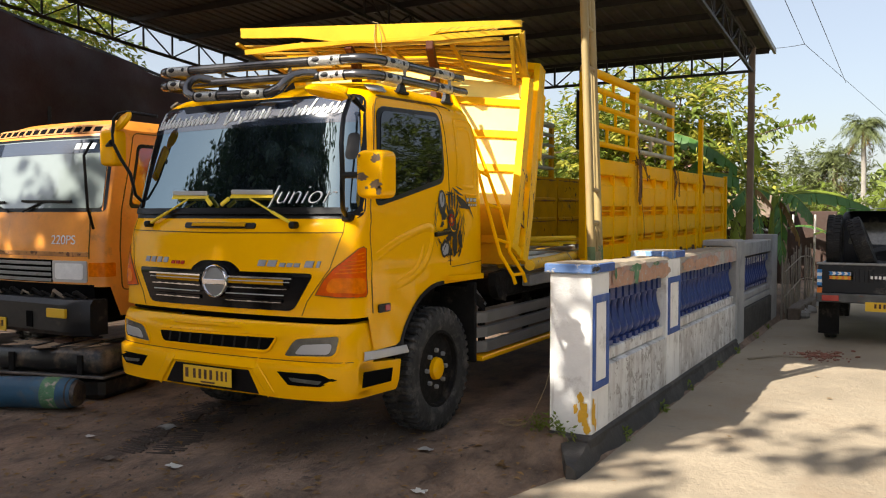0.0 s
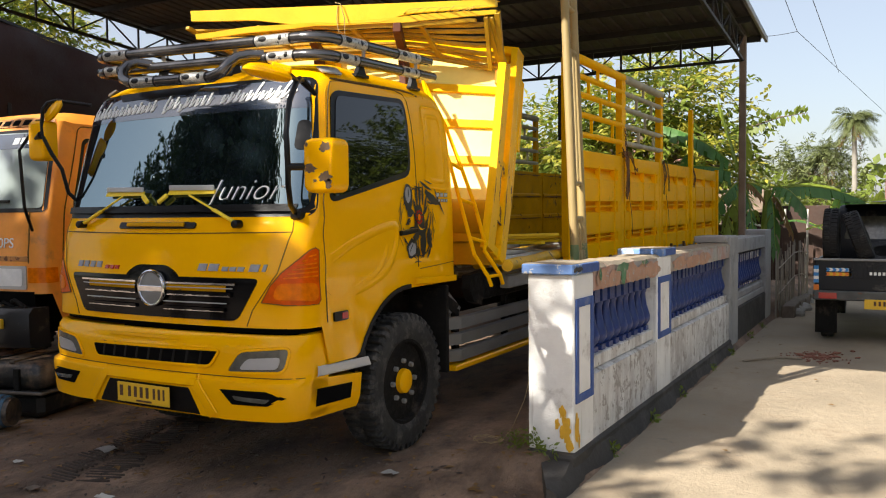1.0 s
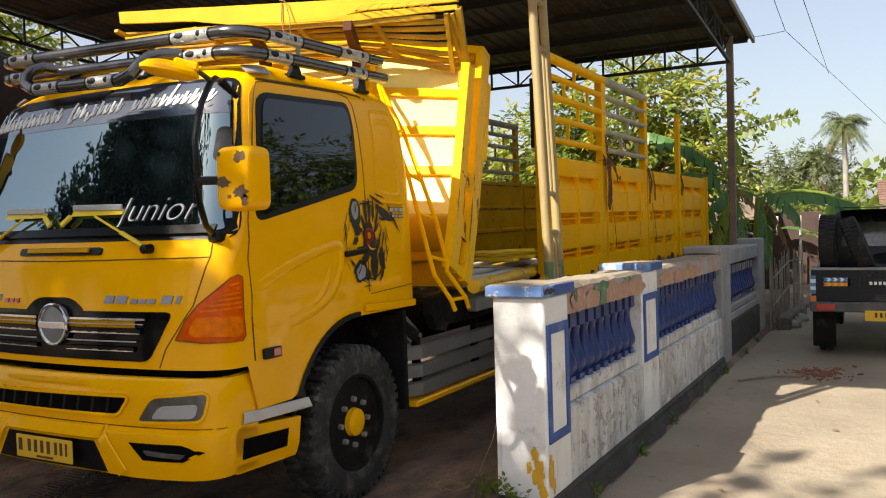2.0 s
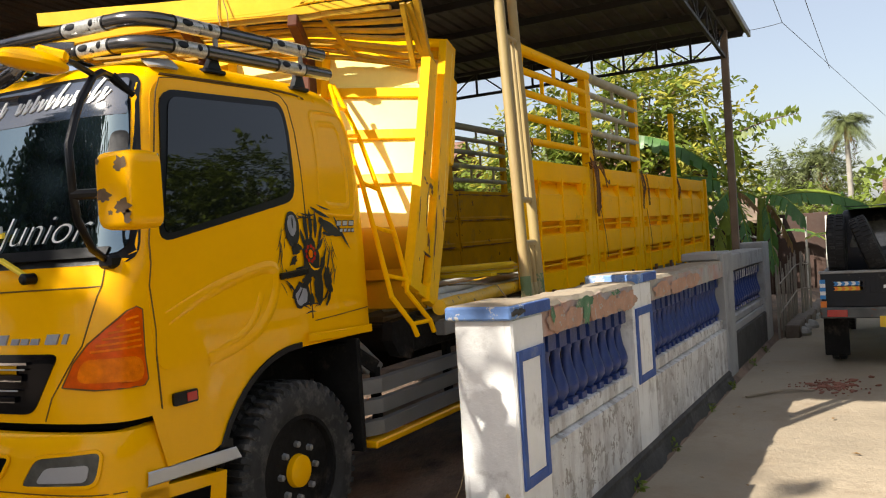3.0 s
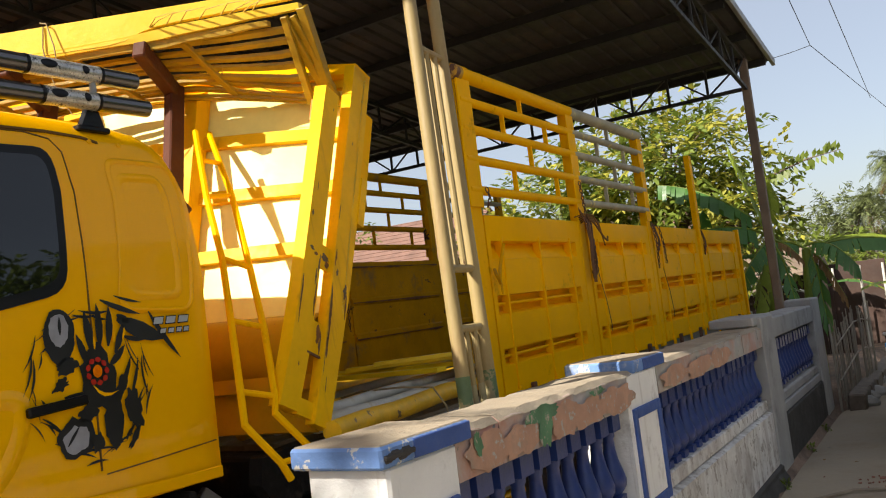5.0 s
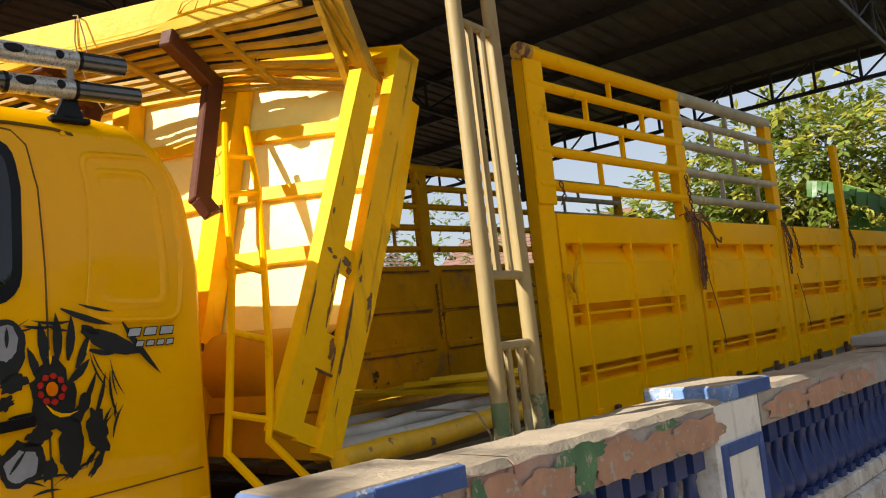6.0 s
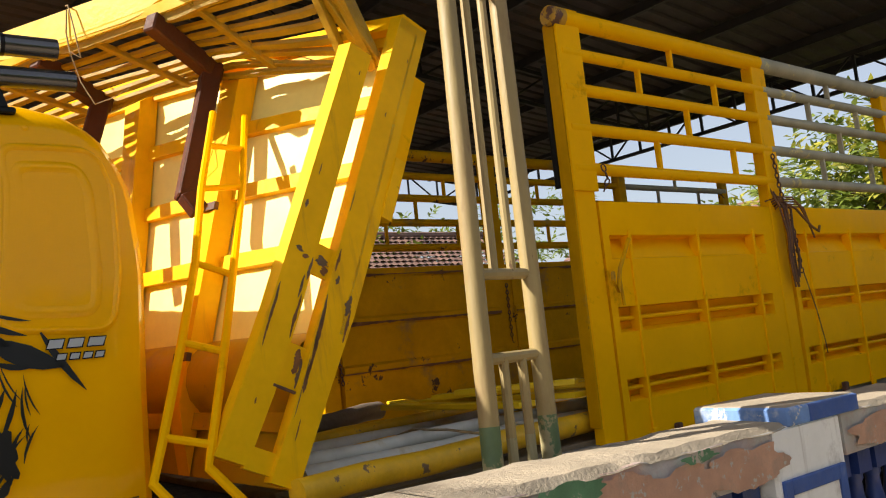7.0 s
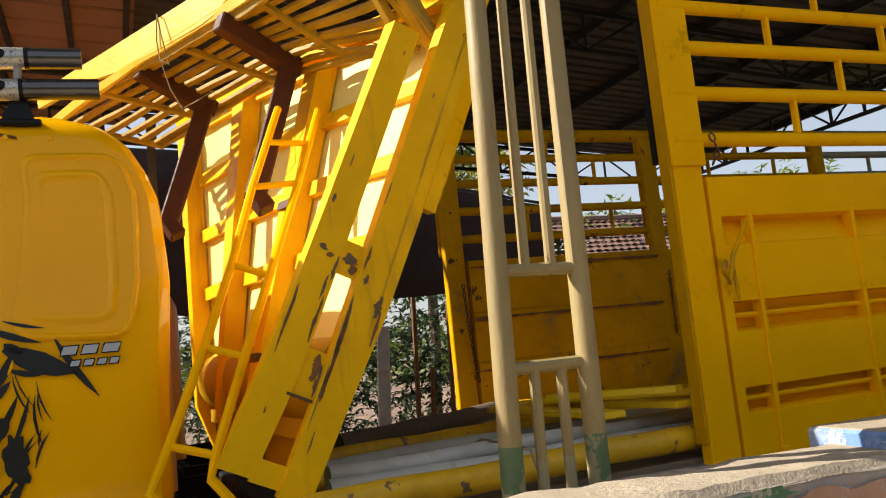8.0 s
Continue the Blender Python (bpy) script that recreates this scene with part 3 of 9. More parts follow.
for y, z, ru, rv, sd in ((7.38, 1.262, 0.19, 0.04, 1.3), (7.39, 1.20, 0.07, 0.09, 2.1), (6.77, 1.24, 0.03, 0.05, 5.2), (8.05, 1.275, 0.10, 0.02, 7.7)):
    part("paint_patch", ragged((X1 + 0.0128 + 0.0007 * sd, y, z), (0, 1, 0), (0, 0, 1), ru, rv, sd, 0.45).map(slope), "greenpatch", wall, "patch of old green paint")
for k, (y, z, ru, rv) in enumerate(((6.86, 1.20, 0.13, 0.07), (7.16, 1.19, 0.13, 0.06), (7.62, 1.20, 0.13, 0.075), (7.95, 1.19, 0.2, 0.06), (8.36, 1.19, 0.2, 0.07), (9.45, 1.20, 0.22, 0.06), (10.1, 1.19, 0.3, 0.06), (10.75, 1.19, 0.25, 0.065))):
    part("paint_patch", ragged((X1 + 0.0105 + 0.0007 * (k % 3), y, z), (0, 1, 0), (0, 0, 1), ru * 1.3, rv * 1.1, 2.7 * k + 0.4, 0.35).map(slope), "salmon", wall, "patch of old salmon paint")
for x, z, ru, rv, sd in ((-2.225, 0.14, 0.05, 0.10, 1.1), (-2.25, 0.27, 0.025, 0.05, 3.4), (-2.20, 0.03, 0.03, 0.05, 5.0), (-2.29, 0.18, 0.018, 0.04, 6.3)):
    part("paint_splash", ragged((x, 6.1835 - 0.0005 * sd, z), (1, 0, 0), (0, 0, 1), ru, rv, sd).map(slope), "yellowpatch", wall, "splash of yellow paint")
for y, z, ru, rv, sd in ((6.24, 0.15, 0.045, 0.11, 2.2), (6.29, 0.05, 0.02, 0.05, 4.1)):
    part("paint_splash", ragged((X1 + 0.009, y, z), (0, 1, 0), (0, 0, 1), ru, rv, sd).map(slope), "yellowpatch", wall, "splash of yellow paint")
# later grey length of the wall
grey = thing("wall_road_grey", "newer unpainted grey cement length of the roadside wall", "wall", (-2.35, 14.5, -0.3), kind="structure")
g = Solid().box((X0 + 0.01, 12.5, -0.7), (X1 + 0.012, 16.6, 0.36), 0.015)
part("base", g.map(slope), "darkcement", grey, "rain-darkened cement base")
g = Solid().box((X0 + 0.03, 12.55, 0.36), (X1 - 0.01, 16.5, 0.46), 0.01).box((X0 + 0.06, 12.55, 0.46), (X1 - 0.03, 16.5, 0.57), 0.02)
part("sill", g.map(slope), "cement", grey)
for y0, y1, z in ((12.46, 13.08, 1.41), (15.95, 16.62, 1.46)):
    part("pillar", Solid().box((X0 - 0.02, y0, -0.6), (X1 + 0.02, y1, z), 0.015).map(slope), "cement", grey)
part("top_beam", Solid().box((X0, 13.08, 1.15), (X1 + 0.004, 15.95, 1.37), 0.015).map(slope), "cement", grey)
part("top_slab", Solid().box((X0 - 0.1, 12.3, 1.325), (X1 - 0.02, 13.2, 1.42), 0.015).map(slope), "cement", grey)

prof = [(0.05, 0.0), (0.05, 0.045), (0.036, 0.05), (0.052, 0.07), (0.072, 0.10), (0.076, 0.135), (0.064, 0.185), (0.046, 0.24), (0.034, 0.31), (0.032, 0.36), (0.04, 0.375),
        (0.04, 0.39), (0.046, 0.4), (0.062, 0.405), (0.062, 0.52)]
bal_mesh = Solid().lathe(prof, 16, square=(0, 1, 13, 14)).mesh("baluster", "bluedark")
XB = X1 - 0.12
for y0, y1, n, par in ((6.63, 8.53, 10, wall), (9.08, 12.46, 18, wall), (13.08, 15.95, 15, grey)):
    for k in range(n):
        y = y0 + (k + 0.5) * (y1 - y0) / n
        ob = under(new("baluster", bal_mesh), par)
        ob.matrix_basis = Matrix.Translation(slope(XB + random.uniform(-0.006, 0.006), y, 0.598)) @ Matrix.Rotation(random.uniform(-0.04, 0.04), 4, "Z")


# ---- shed over the yard ----
def roof_z(y):
    return 4.80 + (16.66 - y) * 0.082


shed = thing("shed", "open steel shed with a zinc sheet roof on lattice trusses", "shed", (-2.53, 15.8, 0), kind="structure")
RX0, RX1, RY0, RY1 = -12.5, -2.27, 4.95, 16.66
sheet = Solid()
xs = []
x = RX0
while x < RX1:
    xs += [(x, 0), (x + 0.13, 0), (x + 0.15, 0.03), (x + 0.19, 0.03), (x + 0.21, 0)]
    x += 0.213
xs = [(a, b) for a, b in xs if a <= RX1]
sheet.grid([[(a, y, roof_z(y) + b) for a, b in xs] for y in (RY0, 9.9, 13.2, RY1)])
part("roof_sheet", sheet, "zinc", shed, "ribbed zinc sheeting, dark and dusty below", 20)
for n in range(10):
    y = 5.46 + n * 1.21
    b = Solid().box((RX0 + 0.05, y - 0.03, roof_z(y) - 0.115), (RX1 - 0.05, y + 0.03, roof_z(y) - 0.012), 0.004)
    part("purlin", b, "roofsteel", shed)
edge = Solid().bar((RX1 + 0.01, RY0, roof_z(RY0) - 0.01), (RX1 + 0.01, RY1, roof_z(RY1) - 0.01), 0.05, 0.1, bev=0.006)
part("edge_flashing", edge, "steel", shed, "pale metal edge flashing")


def truss_bar(s, a, b, w):
    s.bar(a, b, w, w, bev=0.003)


for X in (-2.53, -7.3, -12.2):
    s = Solid()
    ya, yb, dep = RY0 + 0.1, 15.8, 0.42
    truss_bar(s, (X, ya, roof_z(ya) - 0.14), (X, yb, roof_z(yb) - 0.14), 0.05)
    truss_bar(s, (X, ya, roof_z(ya) - 0.14 - dep), (X, yb, roof_z(yb) - 0.14 - dep), 0.05)
    n = 16
    for k in range(n):
        y0, y1 = ya + (yb - ya) * k / n, ya + (yb - ya) * (k + 1) / n
        truss_bar(s, (X, y0, roof_z(y0) - 0.14), (X, y0, roof_z(y0) - 0.14 - dep), 0.03)
        lo, hi = (roof_z(y0) - 0.14 - dep, roof_z(y1) - 0.14) if k % 2 else (roof_z(y0) - 0.14, roof_z(y1) - 0.14 - dep)
        truss_bar(s, (X, y0, lo), (X, y1, hi), 0.025)
    part("side_truss", s, "roofsteel", shed)
s = Solid()
zt = roof_z(15.8) - 0.13
truss_bar(s, (RX0 + 0.1, 15.8, zt), (-2.5, 15.8, zt), 0.06)
truss_bar(s, (RX0 + 0.1, 15.8, zt - 0.42), (-2.5, 15.8, zt - 0.42), 0.05)
for k in range(18):
    xa, xb = -2.5 - k * 0.55, -3.05 - k * 0.55
    truss_bar(s, (xa, 15.8, zt), (xa, 15.8, zt - 0.42), 0.035)
    if k % 2:
        truss_bar(s, (xa, 15.8, zt - 0.42), (xb, 15.8, zt), 0.025)
    else:
        truss_bar(s, (xa, 15.8, zt), (xb, 15.8, zt - 0.42), 0.025)
part("end_truss", s, "roofsteel", shed)
for px, py in ((-2.53, 15.8), (-12.2, 15.8), (-12.2, 7.0)):
    p = Solid().box((px - 0.055, py - 0.055, -0.2), (px + 0.055, py + 0.055, roof_z(py) - 0.14), 0.01)
    part("post", p, "postwood", shed, "rust-stained steel post")
# brown roof bay beyond, in front of the shed, over the neighbouring lorry
bay = thing("roof_bay", "brown sheet roof bay on dark steel beams", "roof", (-10, 2, 5), kind="structure")
b = Solid()
xs2 = []
x = -13.2
while x < -8.2:
    xs2 += [(x, 0), (x + 0.38, 0), (x + 0.40, 0.03), (x + 0.44, 0.03), (x + 0.46, 0)]
    x += 0.465
b.grid([[(a, y, 5.62 + (6.4 - y) * 0.05 + c) for a, c in xs2] for y in (4.7, 5.5, 6.75)])
part("roof_sheet", b, "brownsheet", bay, "", 20)
s = Solid()
for y in (4.75, 5.3, 6.1):
    z = 5.6 + (6.4 - y) * 0.05
    s.box((-13.2, y - 0.03, z - 0.1), (-8.3, y + 0.03, z - 0.005), 0.004)
for x in (-13, -10.6, -8.4):
    s.bar((x, 4.7, 5.57), (x, 6.4, 5.48), 0.08, 0.12)
part("beam", s, "roofsteel", bay)
for x, y in ((-13, 6.3), (-13, 4.8)):
    part("post", Solid().box((x - 0.06, y - 0.06, -0.2), (x + 0.06, y + 0.06, 5.5), 0.008), "roofsteel", bay)

# hanging tarpaulin along the far side of the yard
tp = Solid()
rows = []
for i in range(61):
    y = 3.8 + 10.4 * i / 60
    top = 5.32 - (y - 8.85) * 0.184 + 0.05 * noise.noise((y, 0, 0))
    if y < 8.85:
        top = 5.32 + (8.85 - y) * 0.06
    bot = 2.75 + 0.12 * noise.noise((y * 0.7, 3, 0)) - (0.25 if y < 6 else 0)
    rows.append([(-14.0 + 0.14 * noise.noise((y * 1.1, k * 0.4, 7)), y, bot + (top - bot) * k / 10) for k in range(11)])
tp.grid(rows)
whole("tarpaulin", tp, "tarp", "dark red-brown tarpaulin hung along the yard", "tarpaulin", kind="structure", sharp=70)
rail = Solid().bar((-14.02, 3.7, 5.62), (-14.02, 8.85, 5.34), 0.05, 0.05).bar((-14.02, 8.85, 5.34), (-14.02, 14.3, 4.36), 0.05, 0.05)
for y in (3.9, 9.8, 14.2):
    rail.bar((-14.08, y, -0.2), (-14.08, y, 5.3 if y < 9 else 5.32 - (y - 8.85) * 0.184), 0.07, 0.07)
whole("tarpaulin_frame", rail, "roofsteel", "dark steel poles and rail holding the tarpaulin", "frame", kind="structure")


# ---- bodies with a bowed front and rounded corners ----
class Body:
    """A shell whose plan is a bowed front with rounded corners, with the width and the front set for every height."""
    NOSE = [(0, 0), (0.15, 0.002), (0.3, 0.009), (0.45, 0.021), (0.6, 0.038), (0.72, 0.058), (0.82, 0.084), (0.9, 0.115), (0.955, 0.155), (0.985, 0.2), (0.998, 0.25), (1, 0.3)]

    def __init__(self, xc, hw, f, r, ref, bow=1.0):
        self.xc, self.hw, self.f, self.r = xc, hw, f, r
        self.nose = [(s, d * bow if d < 0.3 else d) for s, d in self.NOSE]
        self.al = [0.0]
        for (s0, d0), (s1, d1) in zip(self.nose, self.nose[1:]):
            self.al.append(self.al[-1] + math.hypot((s1 - s0) * ref, d1 - d0))
        self.a1 = self.al[-1]
        self.span = lerp(1.3, r) - 0.1 - lerp(1.3, f) - 0.3

    def at(self, a, z, off=0.0):
        def raw(a, z):
            sg, b = (1 if a >= 0 else -1), abs(a)
            if b <= self.a1:
                s = lerp(b, list(zip(self.al, (p[0] for p in self.nose))))
                d = lerp(b, list(zip(self.al, (p[1] for p in self.nose))))
            else:
                f = lerp(z, self.f)
                s, d = 1.0, 0.3 + (b - self.a1) / self.span * (lerp(z, self.r) - 0.1 - f - 0.3)
            return Vector((self.xc + sg * s * lerp(z, self.hw), lerp(z, self.f) + d, z))
        p = raw(a, z)
        if off:
            n = (raw(a + 0.02, z) - raw(a - 0.02, z)).cross(raw(a, z + 0.02) - raw(a, z - 0.02)).normalized()
            p = p + n * off
        return p

    def front(self, x, z):
        s = (x - self.xc) / lerp(z, self.hw)
        return math.copysign(lerp(abs(s), list(zip((p[0] for p in self.nose), self.al))), s)

    def side(self, y, z):
        d = y - lerp(z, self.f)
        return self.a1 + (d - 0.3) * self.span / (lerp(z, self.r) - 0.4 - lerp(z, self.f)) if d > 0.3 else lerp(d, list(zip((p[1] for p in self.nose), self.al)))

    def patch(self, poly, off=0.004, solid=None, step=0.06, thick=0.012, nz=0.05):
        """A sheet of the outline poly, in (a, z), laid on the shell."""
        s = solid or Solid()
        zs = sorted({round(p[1], 5) for p in poly})
        levels = []
        for z0, z1 in zip(zs, zs[1:]):
            k = max(1, int((z1 - z0) / nz))
            levels += [z0 + (z1 - z0) * i / k for i in range(k)]
        levels.append(zs[-1])
        spans = []
        for z in levels:
            cut = []
            for (a0, z0), (a1, z1) in zip(poly, poly[1:] + poly[:1]):
                if min(z0, z1) - 2e-5 <= z <= max(z0, z1) + 2e-5:
                    if abs(z1 - z0) < 3e-5:
                        cut += [a0, a1]
                    else:
                        cut.append(a0 + (a1 - a0) * (z - z0) / (z1 - z0))
            spans.append((z, min(cut), max(cut)))
        n = max(2, int(max(b - a for _, a, b in spans) / step) + 1)
        rows = [[self.at(a + (b - a) * k / n, z, off) for k in range(n + 1)] for z, a, b in spans]
        s.grid(rows)
        inner = [[self.at(a + (b - a) * k / n, z, off - thick) for k in range(n + 1)] for z, a, b in spans]
        ring = lambda R: [r[0] for r in R] + R[-1][1:] + [r[-1] for r in R[::-1]][1:] + R[0][::-1][1:]
        s.grid([ring(rows), ring(inner)])
        return s

    def line(self, pts, w, off=0.003, solid=None):
        """A narrow strip along points in (a, z)."""
        s = solid or Solid()
        fine = []
        for (a0, z0), (a1, z1) in zip(pts, pts[1:]):
            k = max(1, int(math.hypot(a1 - a0, z1 - z0) / 0.05))
            fine += [(a0 + (a1 - a0) * i / k, z0 + (z1 - z0) * i / k) for i in range(k)]
        fine.append(pts[-1])
        rows = []
        for i, (a, z) in enumerate(fine):
            a0, z0 = fine[max(0, i - 1)]
            a1, z1 = fine[min(len(fine) - 1, i + 1)]
            l = math.hypot(a1 - a0, z1 - z0) or 1
            u, v = -(z1 - z0) / l * w / 2, (a1 - a0) / l * w / 2
            rows.append([self.at(a + u, z + v, off - 0.006), self.at(a + u * 0.8, z + v * 0.8, off), self.at(a - u * 0.8, z - v * 0.8, off), self.at(a - u, z - v, off - 0.006)])
        return s.grid(rows)

    def shell(self, low, top, rear, levels=18, dome=0.03, corner=0.1):
        """The closed shell from low(a) up to top, with a domed roof."""
        s = Solid()
        cols = [a for a in self.al]
        a = self.a1
        n = int(self.span / 0.07)
        cols += [self.a1 + self.span * (k + 1) / n for k in range(n)]
        cols = [-a for a in cols[:0:-1]] + cols
        rows = []
        for i in range(levels + 1):
            t = i / levels
            t = t if t < 0.75 else 0.75 + (t - 0.75) * 1.0
            row = []
            for a in cols:
                zb = low(a)
                row.append(self.at(a, zb + (top - zb) * t))
            z = row[-1].z
            re = lerp(z, self.r)
            hw = lerp(z, self.hw)
            zl, zr = row[0].z, row[-1].z
            tail = [(1, re - corner), (0.985, re - corner * 0.45), (0.945, re - corner * 0.1), (0.88, re), (0.4, re)]
            right = [Vector((self.xc + q * hw, y, zr)) for q, y in tail]
            left = [Vector((self.xc - q * hw, y, zl)) for q, y in tail][::-1]
            row = row + right + left + [row[0]]
            rows.append(row)
        s.grid(rows)
        last = rows[-1]
        c = Vector((self.xc, sum(p.y for p in last) / len(last), top))
        prev = last
        for k, (q, h) in enumerate(((0.93, 0.45), (0.8, 0.75), (0.5, 0.93), (0.1, 1.0))):
            ring = [Vector((c.x + (p.x - c.x) * q, (lerp(0, [(0, c.y)]) + (p.y - c.y) * q), top + dome * h)) for p in last]
            s.grid([prev, ring])
            prev = ring
        s.add(prev[:-1], [tuple(range(len(prev) - 1))])
        return s


def rounded(poly, r, n=4):
    """Rounds the corners of a polygon."""
    out = []
    for i, p in enumerate(poly):
        a, b, c = Vector(poly[i - 1]), Vector(p), Vector(poly[(i + 1) % len(poly)])
        u, v = (a - b), (c - b)
        q = min(r, u.length * 0.45, v.length * 0.45)
        p0, p1 = b + u.normalized() * q, b + v.normalized() * q
        for k in range(n + 1):
            t = k / n
            w = p0 * (1 - t) ** 2 + b * 2 * t * (1 - t) + p1 * t * t
            out.append((w.x, w.y))
    return out


def wheel_parts(parent, c, r, w, side, rim_mat="chassis", hub_mat="cab", tread=46):
    """Tyre with tread blocks, dished rim, nuts and hub, its axle along x; side +1 faces +x."""
    m = Matrix.Translation(c) @ Matrix.Rotation(radians(90 * side), 4, "Y")
    t = Solid()
    rr = r * 0.60
    t.lathe([(rr, -w * 0.42), (r * 0.68, -w * 0.5), (r * 0.85, -w * 0.52), (r * 0.9, -w * 0.5)], 64, m, cap=False)
    t.lathe([(r * 0.9, w * 0.5), (r * 0.85, w * 0.52), (r * 0.80, w * 0.505), (r * 0.78, w * 0.515), (r * 0.68, w * 0.5), (rr, w * 0.42)], 64, m, cap=False)
    t.tread(r, w, tread, m)
    tyre = part("tyre", t, "tyre", parent, "worn black tyre with lug tread")
    k = Solid().lathe([(rr + 0.012, w * 0.3), (rr + 0.014, w * 0.36), (rr + 0.012, w * 0.44), (rr - 0.012, w * 0.44), (rr - 0.02, w * 0.28), (rr * 0.82, w * 0.06), (rr * 0.62, w * 0.0), (rr * 0.58, w * 0.12), (0.02, w * 0.12)], 40, m)
    rim = part("rim", k, rim_mat, tyre, "dusty dark steel rim")
    d = Solid()
    for i in range(6):
        a = (i + 0.5) * math.tau / 6
        d.lathe([(0.028, 0), (0.028, 0.012)], 12, m @ Matrix.Translation((rr * 0.73 * math.cos(a), rr * 0.73 * math.sin(a), w * 0.03)))
    part("vent_hole", d, "void", tyre)
    h = Solid().lathe([(0.135, w * 0.12), (0.13, w * 0.2), (0.098, w * 0.23), (0.088, w * 0.42), (0.07, w * 0.46), (0.02, w * 0.47)], 24, m)
    part("hub", h, hub_mat, tyre, "yellow painted hub" if hub_mat == "cab" else "")
    for i in range(8):
        a = i * math.tau / 8
        n = Solid().lathe([(0.027, 0), (0.027, 0.035), (0.02, 0.045), (0.018, 0.075), (0.008, 0.08)], 6, m @ Matrix.Translation((0.15 * math.cos(a), 0.15 * math.sin(a), w * 0.12)))
        part("wheel_nut", n, "steel", tyre)
    return tyre


# ---- yellow lorry ----
TXC = -4.475
truck = thing("lorry", "bright yellow cargo lorry with chipped mirror, parked nose to the road", "lorry", (TXC, 6.0, 0))
CAB = Body(TXC, [(0.5, 1.175), (1.0, 1.18), (1.7, 1.165), (2.2, 1.125), (2.5, 1.085), (2.6, 1.068), (2.66, 1.043), (2.705, 1.0), (2.735, 0.94)],
           [(0.9, 4.43), (1.3, 4.44), (1.6, 4.48), (1.72, 4.53), (2.5, 4.72), (2.6, 4.78), (2.66, 4.85), (2.705, 4.93), (2.735, 5.05)],
           [(0.9, 6.57), (1.68, 6.58), (2.1, 6.605), (2.4, 6.585), (2.5, 6.55), (2.6, 6.495), (2.68, 6.42), (2.735, 6.29)], 1.17)


def cab_low(a):
    y = CAB.at(abs(a), 1.0).y
    if y < 4.74:
        return 1.02
    if y < 5.14:
        return 0.77
    if y < 5.78:
        return 0.48 + math.sqrt(max(0.08, 0.69 ** 2 - (5.78 - y) ** 2))
    return 1.17


cab = part("cab", CAB.shell(cab_low, 2.735, 6.5, 34, 0.045), "cab", truck, "glossy yellow cab", 30)
SD, FR = CAB.side, CAB.front
sy = lambda y, z: (SD(y, z), z)
fx = lambda x, z: (FR(x, z), z)
# windscreen
for z0, z1, sp, mat, off, nm, lab in ((1.71, 2.615, 0.99, "black", 0.003, "screen_seal", "black rubber seal"),):
    hw0, hw1 = lerp(z0, CAB.hw), lerp(z1, CAB.hw)
    poly = rounded([fx(TXC - hw0 * sp, z0), fx(TXC + hw0 * sp, z0), fx(TXC + hw1 * 0.965, z1), fx(TXC - hw1 * 0.965, z1)], 0.1)
    part(nm, CAB.patch(poly, off), mat, cab, lab)
poly = rounded([fx(TXC - 1.125, 1.755), fx(TXC + 1.125, 1.755), fx(TXC + 1.0, 2.585), fx(TXC - 1.0, 2.585)], 0.09)
screen = part("windscreen", CAB.patch(poly, 0.010), "screen", truck, "dark reflecting windscreen with white script lettering", 60)
poly = rounded([fx(TXC - 1.035, 2.40), fx(TXC + 1.035, 2.40), fx(TXC + 0.995, 2.58), fx(TXC - 0.995, 2.58)], 0.02)
part("sun_strip", CAB.patch(poly, 0.013), "sunband", screen, "tinted sun strip")
blk = Solid()
CAB.patch([fx(TXC - 0.62, 2.545), fx(TXC + 0.12, 2.545), fx(TXC + 0.18, 2.6), fx(TXC - 0.7, 2.6)], 0.016, blk)
part("black_sticker", blk, "black", screen)
blk = Solid()
CAB.patch(rounded([fx(TXC + 0.985, 2.13), fx(TXC + 1.065, 2.13), fx(TXC + 1.055, 2.32), fx(TXC + 0.985, 2.32)], 0.04), 0.016, blk)
part("black_sticker", blk, "black", screen)
part("cowl_strip", CAB.patch([fx(TXC - 1.05, 1.74), fx(TXC + 1.05, 1.74), fx(TXC + 1.06, 1.785), fx(TXC - 1.06, 1.785)], 0.024), "black", screen)
# slanted white bars in place of a name
u, n = -0.96, 0
while u < 0.93:
    if n in (15, 24):
        u += 0.075
    tall = 0.12 if n in (0, 3, 15, 29, 33) else 0.055 + 0.012 * (n % 3)
    z0 = (2.405 if n in (15, 18) else 2.43) + 0.02 * (u + 0.96)
    sb = CAB.patch([fx(TXC + u, z0), fx(TXC + u + 0.017, z0), fx(TXC + u + 0.017 + tall * 0.35, z0 + tall), fx(TXC + u + tall * 0.35, z0 + tall)], 0.019, None, thick=0.004)
    CAB.line([fx(TXC + u + 0.004, z0 + 0.003), fx(TXC + u + 0.03, z0 + 0.012), fx(TXC + u + 0.058, z0 + 0.05)], 0.008, 0.019, sb)
    part("script_bar", sb, "white", screen)
    u += 0.05
    n += 1
